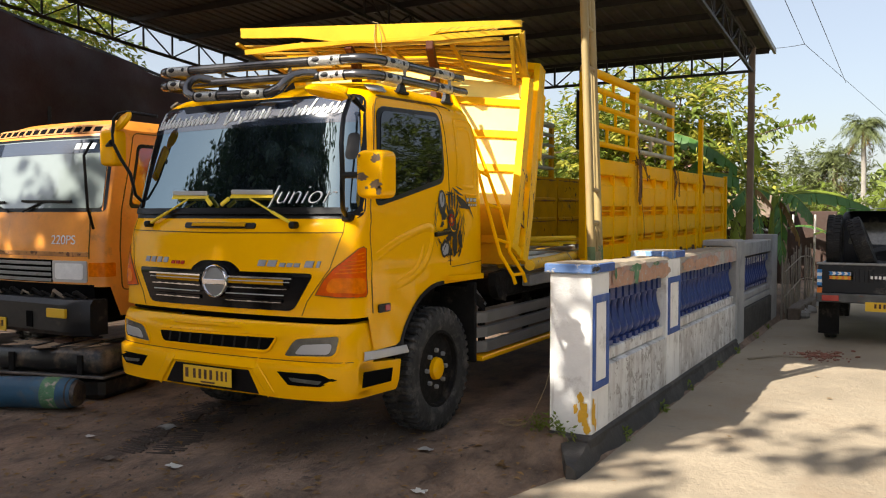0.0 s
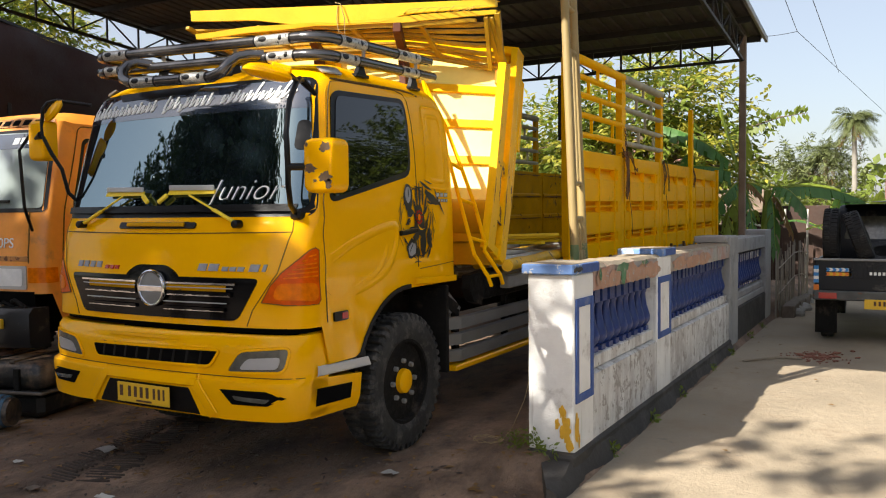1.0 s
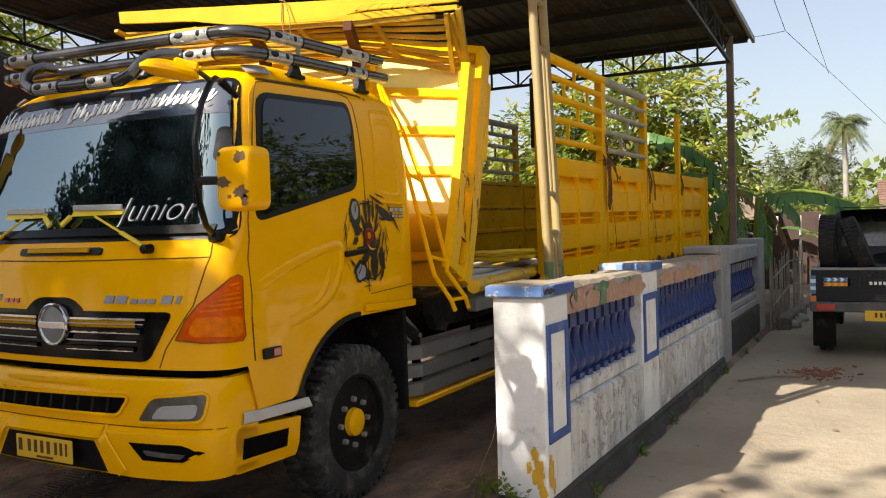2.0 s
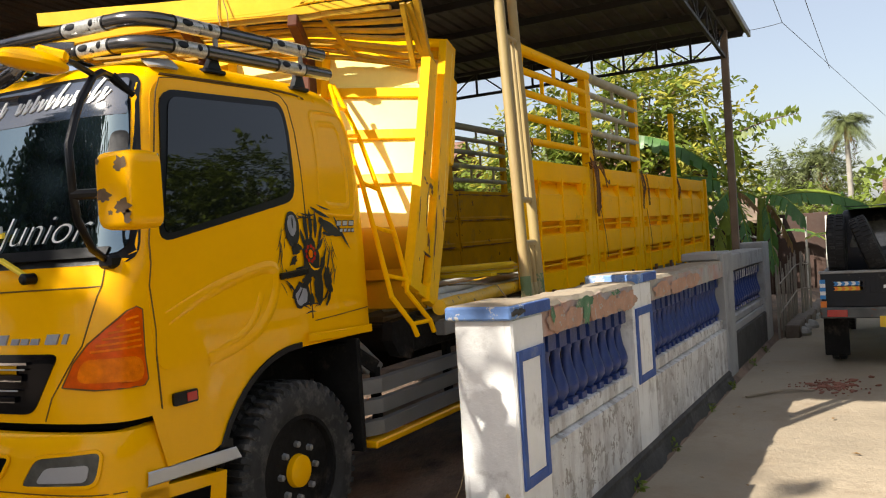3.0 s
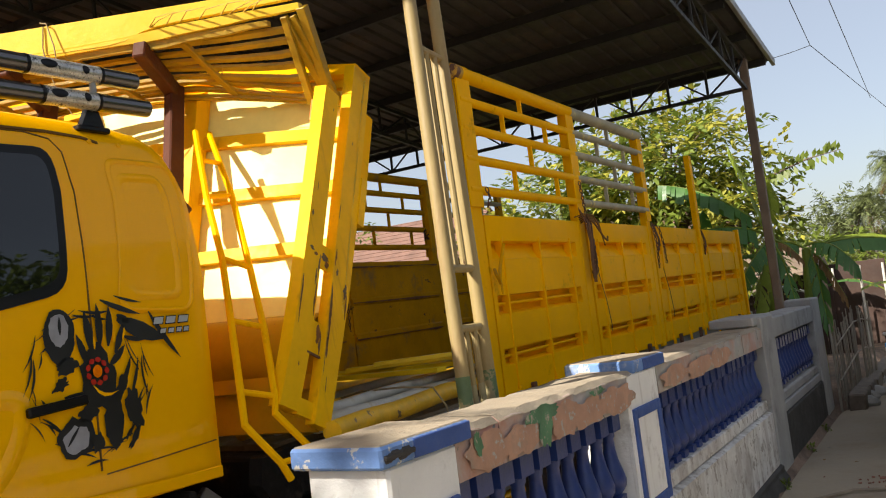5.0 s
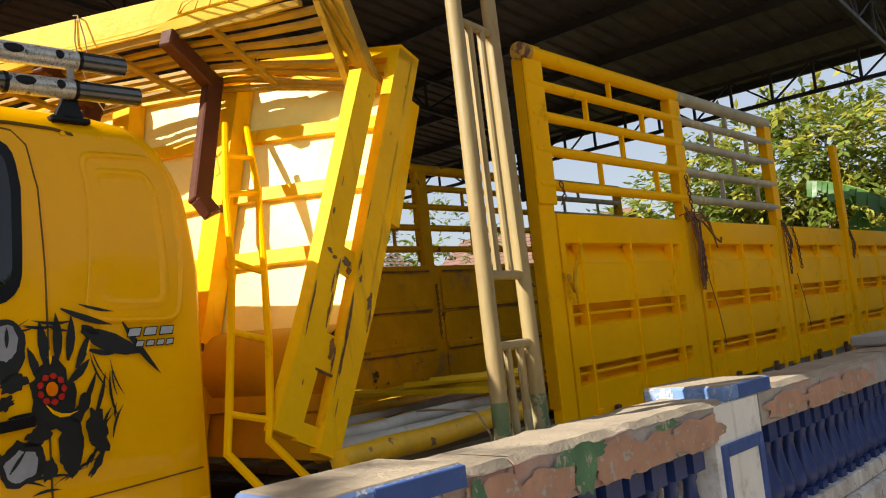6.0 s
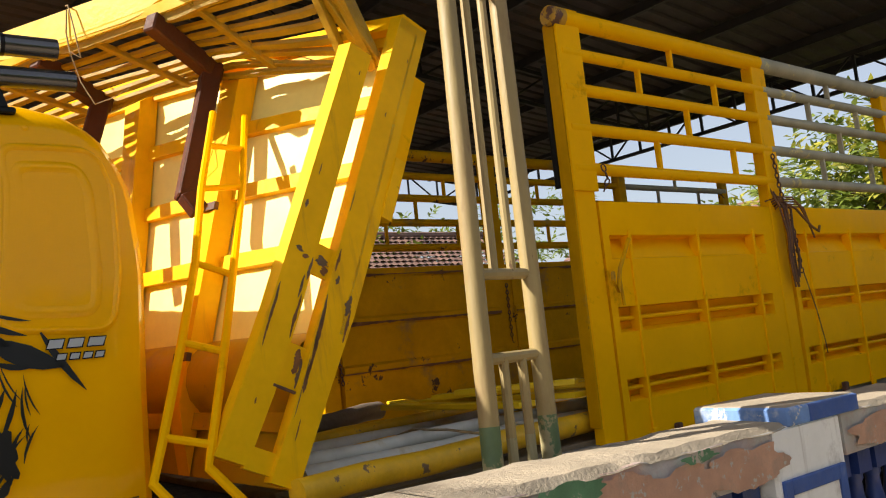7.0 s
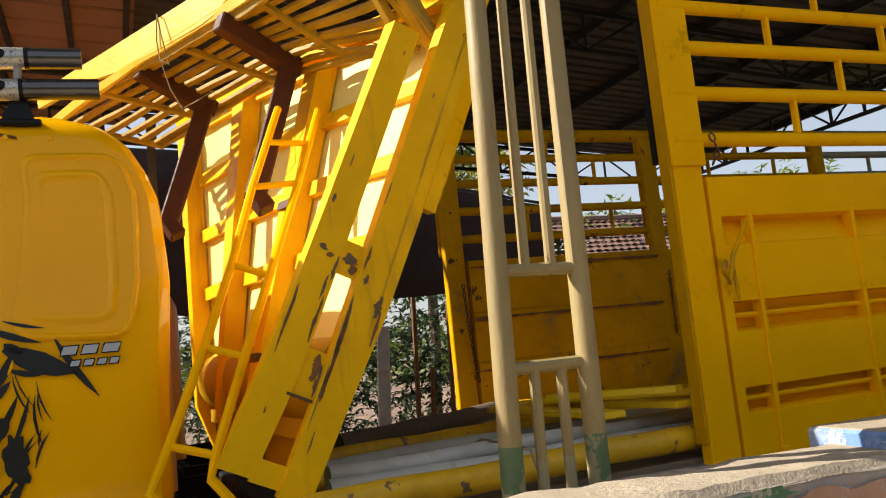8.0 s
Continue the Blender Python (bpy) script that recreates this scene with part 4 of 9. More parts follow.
# readable word
fc = bpy.data.curves.new("word", "FONT")
fc.body, fc.size, fc.extrude, fc.shear, fc.offset = "Junior", 0.2, 0.001, 0.4, -0.004
fo = new("word", fc)
dg = bpy.context.evaluated_depsgraph_get()
fm = bpy.data.meshes.new_from_object(fo.evaluated_get(dg))
bpy.data.objects.remove(fo)
bmw = bmesh.new()
bmw.from_mesh(fm)
bmesh.ops.subdivide_edges(bmw, edges=[e for e in bmw.edges if e.calc_length() > 0.06], cuts=2)
for v in bmw.verts:
    x, z = TXC + 0.42 + v.co.x * 1.08, 1.815 + v.co.y
    v.co = CAB.at(FR(min(x, TXC + 1.12), z), z, 0.016 + v.co.z)
bmw.to_mesh(fm)
bmw.free()
fm.materials.clear()
fm.materials.append(M["white"])
part("lettering", fm, None, screen, "white lettering reading Junior")

def soft_line(pts, w, h, base=0.0052):
    """A low rounded swage along points in (a, z) on the cab side."""
    fine = []
    for (a0, z0), (a1, z1) in zip(pts, pts[1:]):
        fine += [(a0 + (a1 - a0) * i / 5, z0 + (z1 - z0) * i / 5) for i in range(5)]
    fine.append(pts[-1])
    for _ in range(6):
        fine = [fine[0]] + [((p[0] + 2 * q[0] + r[0]) / 4, (p[1] + 2 * q[1] + r[1]) / 4) for p, q, r in zip(fine, fine[1:], fine[2:])] + [fine[-1]]
    rows = []
    for i, (a, z) in enumerate(fine):
        (a0, z0), (a1, z1) = fine[max(0, i - 1)], fine[min(len(fine) - 1, i + 1)]
        l = math.hypot(a1 - a0, z1 - z0) or 1
        nu, nv = -(z1 - z0) / l, (a1 - a0) / l
        f = min(1, 4 * i / len(fine), 4 * (len(fine) - 1 - i) / len(fine))
        rows.append([CAB.at(a + nu * w * t, z + nv * w * t, base + h * f * (0.5 + 0.5 * math.cos(math.tau * t)) - (0.003 if abs(t) == 0.5 else 0)) for t in (-0.5, -0.4, -0.25, -0.12, 0, 0.12, 0.25, 0.4, 0.5)])
    return Solid().grid(rows)


# side glass, doors and seams on both sides
for sg in (1, -1):
    mir = lambda P: [(sg * a, z) for a, z in P]
    win = [sy(4.88, 1.825), sy(5.845, 2.04), sy(5.862, 2.535), sy(5.03, 2.50)]
    door_poly = [sy(4.79, 1.20), sy(5.93, 1.25), sy(5.965, 2.1), sy(5.945, 2.63), sy(4.99, 2.60), sy(4.80, 1.8)]
    door = part("door", CAB.patch(mir(rounded(door_poly, 0.09)), 0.003, step=0.08), "cab", truck, "yellow cab door")
    rear_edge = [sy(5.935, 1.32), sy(5.95, 1.7), sy(5.965, 2.1), sy(5.96, 2.45), sy(5.945, 2.56), sy(5.90, 2.61), sy(5.80, 2.628)]
    front_edge_ = [sy(5.1, 2.604), sy(5.01, 2.59), sy(4.95, 2.45), sy(4.80, 1.8), sy(4.79, 1.4), sy(4.79, 1.04)]
    part("door_gap", CAB.line(mir(rear_edge + front_edge_), 0.006, 0.0065), "gap", door)
    part("window_seal", CAB.patch(mir(rounded([sy(4.853, 1.79), sy(5.873, 2.0), sy(5.893, 2.572), sy(5.0, 2.535)], 0.085)), 0.009), "black", door, "black rubber seal")
    part("side_window", CAB.patch(mir(rounded(win, 0.07)), 0.014), "tint", door, "dark tinted side window", 60)
    for P, w, h in (([sy(4.86, 1.44), sy(5.1, 1.535), sy(5.35, 1.60), sy(5.58, 1.645), sy(5.66, 1.62), sy(5.645, 1.52), sy(5.58, 1.40), sy(5.48, 1.31), sy(5.3, 1.25), sy(5.1, 1.215)], 0.07, 0.010),
                    ([sy(5.52, 1.50), sy(5.47, 1.40), sy(5.38, 1.31), sy(5.2, 1.25)], 0.05, 0.008)):
        part("pressed_crease", soft_line(mir(P), w, h), "cab", door, "", 80)
    pan = rounded([sy(6.10, 1.92), sy(6.455, 1.90), sy(6.44, 2.55), sy(6.13, 2.545)], 0.07)
    part("rear_panel", CAB.patch(mir(pan), 0.006), "cab", truck, "pressed rear quarter panel")
    inn = rounded([sy(6.155, 1.975), sy(6.40, 1.965), sy(6.385, 2.48), sy(6.175, 2.475)], 0.05)
    part("pressed_rim", soft_line(mir(inn + [inn[0]]), 0.05, 0.009), "cab", truck, "", 80)
    part("pressed_rim", soft_line(mir(pan + [pan[0]]), 0.03, 0.010), "cab", truck, "", 80)
    part("panel_seam", CAB.line(mir([sy(5.955, 1.303), sy(6.2, 1.313), sy(6.5, 1.328)]), 0.006, 0.0035), "gap", truck)
    part("drip_moulding", CAB.line(mir([sy(5.02, 2.612), sy(5.3, 2.622), sy(5.6, 2.634), sy(5.9, 2.642), sy(6.05, 2.636), sy(6.12, 2.62)]), 0.012, 0.007), "gap", truck)
    part("arch_lip", CAB.line(mir([sy(y, cab_low(SD(y, 1.0)) + 0.012) for y in [5.15 + 0.06 * k for k in range(12)]]), 0.035, 0.012), "black", truck, "black wheel arch lip")
    part("sill_flange", CAB.line(mir([sy(5.86, 1.215), sy(6.2, 1.20), sy(6.5, 1.195)]), 0.05, 0.022), "cab", truck)
    sm = CAB.patch(mir(rounded([sy(4.85, 1.035), sy(5.0, 1.035), sy(5.0, 1.095), sy(4.85, 1.095)], 0.012)), 0.016)
    smo = part("side_marker", sm, "black", truck, "side marker lamp")
    part("lens", CAB.patch(mir([sy(4.93, 1.045), sy(4.99, 1.045), sy(4.99, 1.085), sy(4.93, 1.085)]), 0.02), "red", smo, "red lens")
    # wrap-round front lamp
    lamp_o = [fx(TXC + 0.895, 1.18), fx(TXC + 1.05, 1.165), sy(4.70, 1.165), sy(4.722, 1.19), sy(4.722, 1.50), sy(4.70, 1.515), sy(4.66, 1.50), fx(TXC + 1.085, 1.425), fx(TXC + 1.02, 1.365), fx(TXC + 0.955, 1.285)]
    hl = part("head_lamp", CAB.patch(mir(lamp_o), 0.010, step=0.03), "amberdark", truck, "amber wrap-round front lamp")
    lin = Solid()
    for k in range(6):
        z = 1.33 + 0.026 * k
        CAB.line(mir([fx(TXC + 1.035 + 0.022 * k, z), sy(4.70, z + 0.012)]), 0.012, 0.014, lin)
    part("lens_rib", lin, "amber", hl)
    part("lens_bowl", CAB.patch(mir(rounded([fx(TXC + 0.965, 1.20), sy(4.70, 1.185), sy(4.70, 1.30), fx(TXC + 1.0, 1.30)], 0.06)), 0.015, step=0.03), "amber", hl, "bright orange lamp bowl")
    part("lamp_gap", CAB.line(mir(lamp_o + [lamp_o[0]]), 0.007, 0.0115), "gap", hl)
    # corner seam
    part("corner_seam", CAB.line(mir([fx(TXC + 1.05, 1.72), fx(TXC + 1.06, 1.62), fx(TXC + 0.99, 1.36), fx(TXC + 0.83, 1.13), fx(TXC + 0.79, 1.03)]), 0.006, 0.0035), "gap", truck)
    ml = CAB.patch(mir(rounded([sy(4.99, 2.632), sy(5.13, 2.637), sy(5.12, 2.675), sy(5.01, 2.675)], 0.015)), 0.03)
    part("roof_marker_lamp", ml, "silver", truck, "small clear roof lamp")

# grille and badge
part("panel_seam", CAB.line([fx(TXC - 1.06, 1.615), fx(TXC, 1.605), fx(TXC + 1.06, 1.615)], 0.006, 0.0035), "gap", truck)
grille = part("grille", CAB.patch(rounded([fx(TXC - 0.71, 1.06), fx(TXC + 0.72, 1.06), fx(TXC + 0.88, 1.328), fx(TXC - 0.875, 1.328)], 0.05), 0.006), "gloss", truck, "black grille with silver bars")
part("grille_crown", CAB.patch(rounded([fx(TXC - 0.27, 1.32), fx(TXC + 0.27, 1.32), fx(TXC + 0.15, 1.40), fx(TXC - 0.15, 1.40)], 0.06), 0.006), "gloss", grille)
for z, w, mat in ((1.288, 0.014, "chrome"), (1.262, 0.007, "silver"), (1.226, 0.03, "gloss"), (1.214, 0.012, "chrome"), (1.168, 0.008, "silver"), (1.128, 0.024, "gloss"), (1.118, 0.010, "chrome")):
    for sg in (-1, 1):
        x1 = 0.72 - (1.3 - z) * 0.5
        part("grille_bar", CAB.line([fx(TXC + sg * 0.13, z), fx(TXC + sg * x1, z)], w, 0.022), mat, grille)
for sg in (-1, 1):
    part("grille_slot", CAB.line([fx(TXC + sg * 0.15, 1.258), fx(TXC + sg * 0.64, 1.258)], 0.04, 0.012), "bedworn", grille, "yellow radiator frame behind")
mb = Matrix.Translation((TXC + 0.032, 4.42, 1.25)) @ Matrix.Rotation(radians(90), 4, "X")
ring = Solid()
ring.tube([mb @ Vector((0.115 * math.cos(a * math.tau / 32), 0.112 * math.sin(a * math.tau / 32), 0.012)) for a in range(33)], 0.011, 8, False)
badge = part("badge", Solid().lathe([(0.112, -0.02), (0.112, 0.006), (0.1, 0.012), (0.02, 0.018)], 32, mb), "steel", truck, "round badge with chrome ring")
part("badge_ring", ring, "chrome", badge)
part("badge_bar", Solid().box((-0.108, -0.022, 0.012), (0.108, 0.016, 0.026), 0.006, mb), "chrome", badge)
def marks(z0, cells, mat, label):
    """Plain slanted bars in place of the maker's lettering."""
    let = Solid()
    for u, w, h in cells:
        sl = 0.25 * h
        CAB.patch([fx(TXC + u, z0), fx(TXC + u + w * 0.85, z0), fx(TXC + u + w * 0.85 + sl, z0 + h * 0.8), fx(TXC + u + sl, z0 + h * 0.8)], 0.009, let)
    tagged(part("model_mark", let, mat, truck, label), kind="stuff")


marks(1.37, [(-0.80 + 0.075 * k, 0.058, 0.052) for k in range(4)], "decalgrey", "grey slanted marks")
marks(1.363, [(-0.475 + 0.054 * k, 0.042, 0.032) for k in range(3)], "red", "small red marks")
marks(1.37, [(0.405, 0.075, 0.056), (0.49, 0.085, 0.056), (0.595, 0.052, 0.034), (0.655, 0.052, 0.034), (0.715, 0.052, 0.034), (0.80, 0.075, 0.056), (0.89, 0.028, 0.056)], "decalgrey", "grey slanted marks")
# front hatch handle
hd = CAB.patch(rounded([fx(TXC - 0.36, 1.635), fx(TXC + 0.35, 1.635), fx(TXC + 0.35, 1.675), fx(TXC - 0.36, 1.675)], 0.02), 0.016)
hdo = part("hatch_grip", hd, "black", truck)
part("grip_bar", CAB.patch([fx(TXC - 0.27, 1.645), fx(TXC + 0.26, 1.645), fx(TXC + 0.26, 1.668), fx(TXC - 0.27, 1.668)], 0.03), "bedworn", hdo)

# wipers with flat yellow blade guards
for x0, x2, xp, xk in ((-0.50, -0.20, -0.78, -0.09), (0.13, 0.43, 0.70, 0.01)):
    base = CAB.at(FR(TXC + xp, 1.655), 1.655, 0.03)
    tip = CAB.at(FR(TXC + (x0 + x2) / 2, 1.845), 1.845, 0.05)
    w = Solid().bar(base, base.lerp(tip, 0.5), 0.03, 0.018).bar(base.lerp(tip, 0.45), tip, 0.014, 0.012)
    wo = part("wiper", w, "spoiler", truck, "yellow painted wiper arm")
    ends = [CAB.at(FR(TXC + x, z), z, 0.045) for x, z in ((x0 - 0.05, 1.85), (x2 + 0.05, 1.85), (x2 + 0.05, 1.878), (x0 - 0.03, 1.885))]
    fin = Solid().add(ends + [p + Vector((0, 0.014, 0)) for p in ends], [(0, 1, 2, 3), (7, 6, 5, 4), (0, 4, 5, 1), (1, 5, 6, 2), (2, 6, 7, 3), (3, 7, 4, 0)])
    part("blade", fin, "spoiler", wo, "flat yellow blade guard")
    lip = [p + Vector((0, -0.004, 0)) for p in ends[2:]]
    part("blade_edge", Solid().bar(lip[0] + Vector((0, 0, 0.012)), lip[1] + Vector((0, 0, 0.012)), 0.016, 0.034), "silver", wo, "pale raised wing")
    k0 = CAB.at(FR(TXC + xk, 1.80), 1.80, 0.045)
    near = ends[1] if xk < (x0 + x2) / 2 + 0.3 and xp < 0 else ends[0]
    part("blade_tip", Solid().bar(near, k0, 0.03, 0.02, (0, -1, 0.3)), "spoiler", wo)
    part("pivot", Solid().lathe([(0.026, -0.02), (0.026, 0.035), (0.016, 0.045)], 14, Matrix.Translation(base) @ Matrix.Rotation(radians(90), 4, "X")), "black", wo)

# bumper
BUM = Body(TXC, [(0.4, 1.13), (0.5, 1.155), (0.7, 1.165), (0.9, 1.165), (1.0, 1.15)], [(0.4, 4.42), (0.45, 4.35), (0.66, 4.34), (0.695, 4.345), (0.712, 4.388), (0.95, 4.395), (1.0, 4.45)],
           [(0.4, 5.1), (1, 5.1)], 1.17)
bs, bf = (lambda y, z: (BUM.side(y, z), z)), (lambda x, z: (BUM.front(x, z), z))
b = Solid()
cols = [-(BUM.a1 + 0.12)] + [-a for a in BUM.al[::-1]] + BUM.al[1:] + [BUM.a1 + 0.12]
zr = [0.44, 0.455, 0.5, 0.6, 0.66, 0.695, 0.712, 0.74, 0.765, 0.86, 0.94, 0.975, 0.99]
b.grid([[BUM.at(a, z + (0.0 if z > 0.6 else 0.05 * max(0, 0.6 - abs(a)) / 0.6 * (1 if abs(a) < 0.6 else 0)), -0.02 if z in (0.44, 0.99) else 0.0) for a in cols] for z in zr])
b.grid([[BUM.at(a, 0.99, -0.02) for a in cols], [BUM.at(a, 0.985, -0.16) for a in cols]])
b.grid([[BUM.at(a, 0.44, -0.02) for a in cols], [BUM.at(a, 0.45, -0.2) for a in cols]])
bumper = part("bumper", b, "cab", truck, "deep yellow bumper with fog lamps", 40)
# dark sheet painted in for the shade between bumper and cab
part("gap_shadow", Solid().grid([[CAB.at(a, 0.985, -0.05) for a in cols], [CAB.at(a, 1.045, -0.05) for a in cols]]), "void", bumper)
# slot drawn as a flat patch, its inner shade put into the colour
sl = rounded([bf(TXC - 0.52, 0.76), bf(TXC + 0.54, 0.77), bf(TXC + 0.62, 0.88), bf(TXC - 0.57, 0.86)], 0.04)
so = part("air_slot", BUM.patch(sl, 0.004), "void", bumper, "dark air slot")
part("slot_lip", BUM.line(sl + [sl[0]], 0.02, 0.01), "cab", so)
for k in range(9):
    x = TXC - 0.44 + 0.112 * k
    part("slot_fin", BUM.line([bf(x, 0.78), bf(x + 0.02, 0.875)], 0.022, 0.008), "black", so)
for sg in (-1, 1):
    mir = lambda P: [(sg * a, z) for a, z in P]
    fog = rounded([bf(TXC + 0.66, 0.74), bf(TXC + 1.06, 0.755), bf(TXC + 1.09, 0.912), bf(TXC + 0.76, 0.88)], 0.05)
    fo = part("fog_lamp", BUM.patch(mir(fog), 0.005), "lens", bumper, "clouded fog lamp")
    part("rim", BUM.line(mir(fog + [fog[0]]), 0.018, 0.01), "cab", fo)
    part("lamp_reflector", BUM.patch(mir(rounded([bf(TXC + 0.76, 0.765), bf(TXC + 1.02, 0.775), bf(TXC + 1.04, 0.85), bf(TXC + 0.82, 0.835)], 0.03)), 0.009), "silver", fo)
    low = [bf(TXC + 0.655, 0.645), bf(TXC + 0.74, 0.555), bf(TXC + 0.98, 0.555), bf(TXC + 1.09, 0.605), bf(TXC + 0.97, 0.645)]
    lo = part("lower_lamp", BUM.patch(mir(low), 0.005), "void", bumper, "slim lower lamp in a dark recess")
    part("lens", BUM.patch(mir(rounded([bf(TXC + 0.77, 0.585), bf(TXC + 0.97, 0.572), bf(TXC + 1.0, 0.597), bf(TXC + 0.75, 0.612)], 0.012)), 0.012), "lens", lo)
    part("bumper_ridge", BUM.line(mir([bf(TXC + (0.44 if sg > 0 else 0.34), 0.69), bf(TXC + (0.47 if sg > 0 else 0.37), 0.66), bf(TXC + (0.60 if sg > 0 else 0.52), 0.475)]), 0.07, 0.013), "cab", bumper)
    # step skirt behind the bumper
    sk = Solid()
    BUM.patch(mir([(BUM.a1 + 0.0, 0.445), (BUM.a1 + 0.37, 0.425), (BUM.a1 + 0.38, 0.65), (BUM.a1 + 0.0, 0.70)]), 0.0, sk, thick=0.15)
    st = part("step_skirt", sk, "cab", truck)
    part("step_hole", BUM.patch(mir([(BUM.a1 + 0.03, 0.52), (BUM.a1 + 0.29, 0.505), (BUM.a1 + 0.30, 0.605), (BUM.a1 + 0.04, 0.63)]), 0.005), "void", st)
    part("silver_strip", BUM.line(mir([(BUM.a1 + 0.0, 0.742), (BUM.a1 + 0.45, 0.718)]), 0.065, 0.012), "silver", truck, "silver trim strip")
    part("strip_back", BUM.patch(mir([(BUM.a1 + 0.0, 0.69), (BUM.a1 + 0.46, 0.69), (BUM.a1 + 0.46, 0.79), (BUM.a1 + 0.0, 0.79)]), -0.02, thick=0.1), "black", truck)
part("ridge_top", BUM.line([bf(TXC - 0.34, 0.678), bf(TXC + 0.46, 0.678)], 0.06, 0.0135), "cab", bumper)
part("bumper_seam", BUM.line([bf(TXC - 1.15, 0.716), bf(TXC - 0.6, 0.716), bf(TXC + 0.6, 0.716), bf(TXC + 1.15, 0.716)], 0.006, 0.003), "gap", bumper)
part("upper_crease", BUM.line([bf(TXC - 0.38, 0.935), bf(TXC + 0.3, 0.935)], 0.02, 0.008), "cab", bumper)
part("plate_recess", BUM.patch([bf(TXC - 0.43, 0.475), bf(TXC + 0.49, 0.47), bf(TXC + 0.405, 0.635), bf(TXC - 0.315, 0.635)], 0.004), "black", bumper, "dark plate recess")
pl = Solid().box((TXC - 0.195, 4.305, 0.502), (TXC + 0.285, 4.312, 0.63), 0.002)
plo = part("number_plate", pl, "plate", truck, "yellow number plate with plain bars")
for x, w in ((-0.2, 0.045), (-0.12, 0.04), (-0.065, 0.04), (-0.01, 0.04), (0.045, 0.04), (0.11, 0.035), (0.155, 0.035), (0.2, 0.03)):
    part("plate_bar", Solid().box((TXC + x + 0.03, 4.3015, 0.54), (TXC + x + w + 0.015, 4.306, 0.61), 0.001), "chain", plo)
part("plate_bar", Solid().box((TXC - 0.015, 4.3015, 0.512), (TXC + 0.125, 4.306, 0.524), 0.001), "chain", plo)

# cab rear steps, running gear
wheel_parts(truck, (-3.43, 5.765, 0.48), 0.505, 0.27, 1)
wheel_parts(truck, (-5.52, 5.765, 0.48), 0.505, 0.27, -1)
ax = Solid().tube([(-5.4, 5.79, 0.49), (-3.55, 5.79, 0.49)], 0.07, 12)
part("axle", ax, "chassis", truck)
ch = Solid()
for x in (-4.9, -4.05):
    ch.box((x - 0.05, 4.6, 0.72), (x + 0.05, 17.0, 0.98), 0.01)
for y in (4.9, 7.0, 8.6, 10.2, 12.2, 14, 16.5):
    ch.box((-4.9, y - 0.05, 0.76), (-4.05, y + 0.05, 0.94), 0.01)
part("chassis_frame", ch, "chassis", truck)
en = Solid().box((-4.85, 4.75, 0.5), (-4.1, 6.3, 1.05), 0.06)
part("engine", en, "chassis", truck)
for x in (-3.43, -5.52):
    inner = Solid()
    pts = [(y, 0.48 + math.sqrt(max(0, 0.69 ** 2 - (5.78 - y) ** 2))) for y in [5.1 + 0.06 * k for k in range(12)]] + [(6.1, 1.13), (6.42, 1.13)]
    sgn = 1 if x > TXC else -1
    inner.grid([[(TXC + sgn * 1.15, y, z - 0.01) for y, z in pts], [(TXC + sgn * 0.75, y, z - 0.01) for y, z in pts]])
    inner.grid([[(TXC + sgn * 0.74, y, z) for y, z in pts], [(TXC + sgn * 0.74, y, 0.6) for y, z in pts]])
    part("arch_liner", inner, "chassis", truck)
fl = Solid().box((-3.62, 6.3, 0.45), (-3.26, 6.34, 1.15), 0.01)
part("mud_flap", fl, "chassis", truck, "black mud flap")
for k, z in enumerate((0.55, 0.685, 0.815)):
    g = Solid()
    pts = [(-3.75, 6.42), (-3.34, 6.42), (-3.27, 6.56), (-3.27, 9.2)]
    g.grid([[(x, y, z - 0.045) for x, y in pts], [(x, y, z + 0.045) for x, y in pts]])
    g.grid([[(x, y, z + 0.045) for x, y in pts], [(x - 0.03, y + 0.01, z + 0.055) for x, y in pts]])
    part("side_guard_rail", g, "guard", truck, "dull grey side guard rail", 20)
g = Solid().box((-3.42, 6.42, 0.44), (-3.24, 9.2, 0.485), 0.012)
part("guard_skirt", g, "cab", truck, "yellow lower edge")
g = Solid().bar((-3.45, 6.35, 1.12), (-3.36, 6.62, 0.92), 0.06, 0.09).bar((-3.36, 6.62, 0.92), (-3.36, 6.62, 0.5), 0.06, 0.05).bar((-3.36, 7.6, 0.98), (-3.36, 7.6, 0.5), 0.06, 0.05)
tagged(part("guard_bracket", g, "chassis", truck), kind="stuff")
for dy in (0.0, 0.13):
    part("guard_strut", Solid().bar((-3.42, 6.36 + dy, 1.10), (-3.38, 6.58 + dy, 0.9), 0.045, 0.06, bev=0.006), "guard", truck, "slanted grey guard strut")
g = Solid().prism([(6.72, 1.2), (7.02, 1.22), (7.02, 1.06), (6.92, 0.93), (6.78, 0.97), (6.7, 1.08)], "x", -3.34, -3.26)
part("corner_bracket", g, "chassis", truck, "grimy corner bracket")
g = Solid().box((-5.6, 6.95, 0.98), (-3.25, 17.0, 1.16), 0.015)
part("bed_frame", g.map(lambda x, y, z: (x, y, z + 0.005 * (y - 8.7))), "chassis", truck)
for y in (12.6, 14.1):
    for sg in (1, -1):
        wheel_parts(truck, (TXC + sg * 0.98, y, 0.5), 0.51, 0.27, sg)

for y in (6.085, 6.224):
    part("rivet", Solid().lathe([(0.012, 0), (0.011, 0.005), (0.004, 0.008)], 12, Matrix.Translation(CAB.at(SD(y, 2.622), 2.622, 0.0)) @ Matrix.Rotation(radians(80), 4, "Y")), "cab", truck)
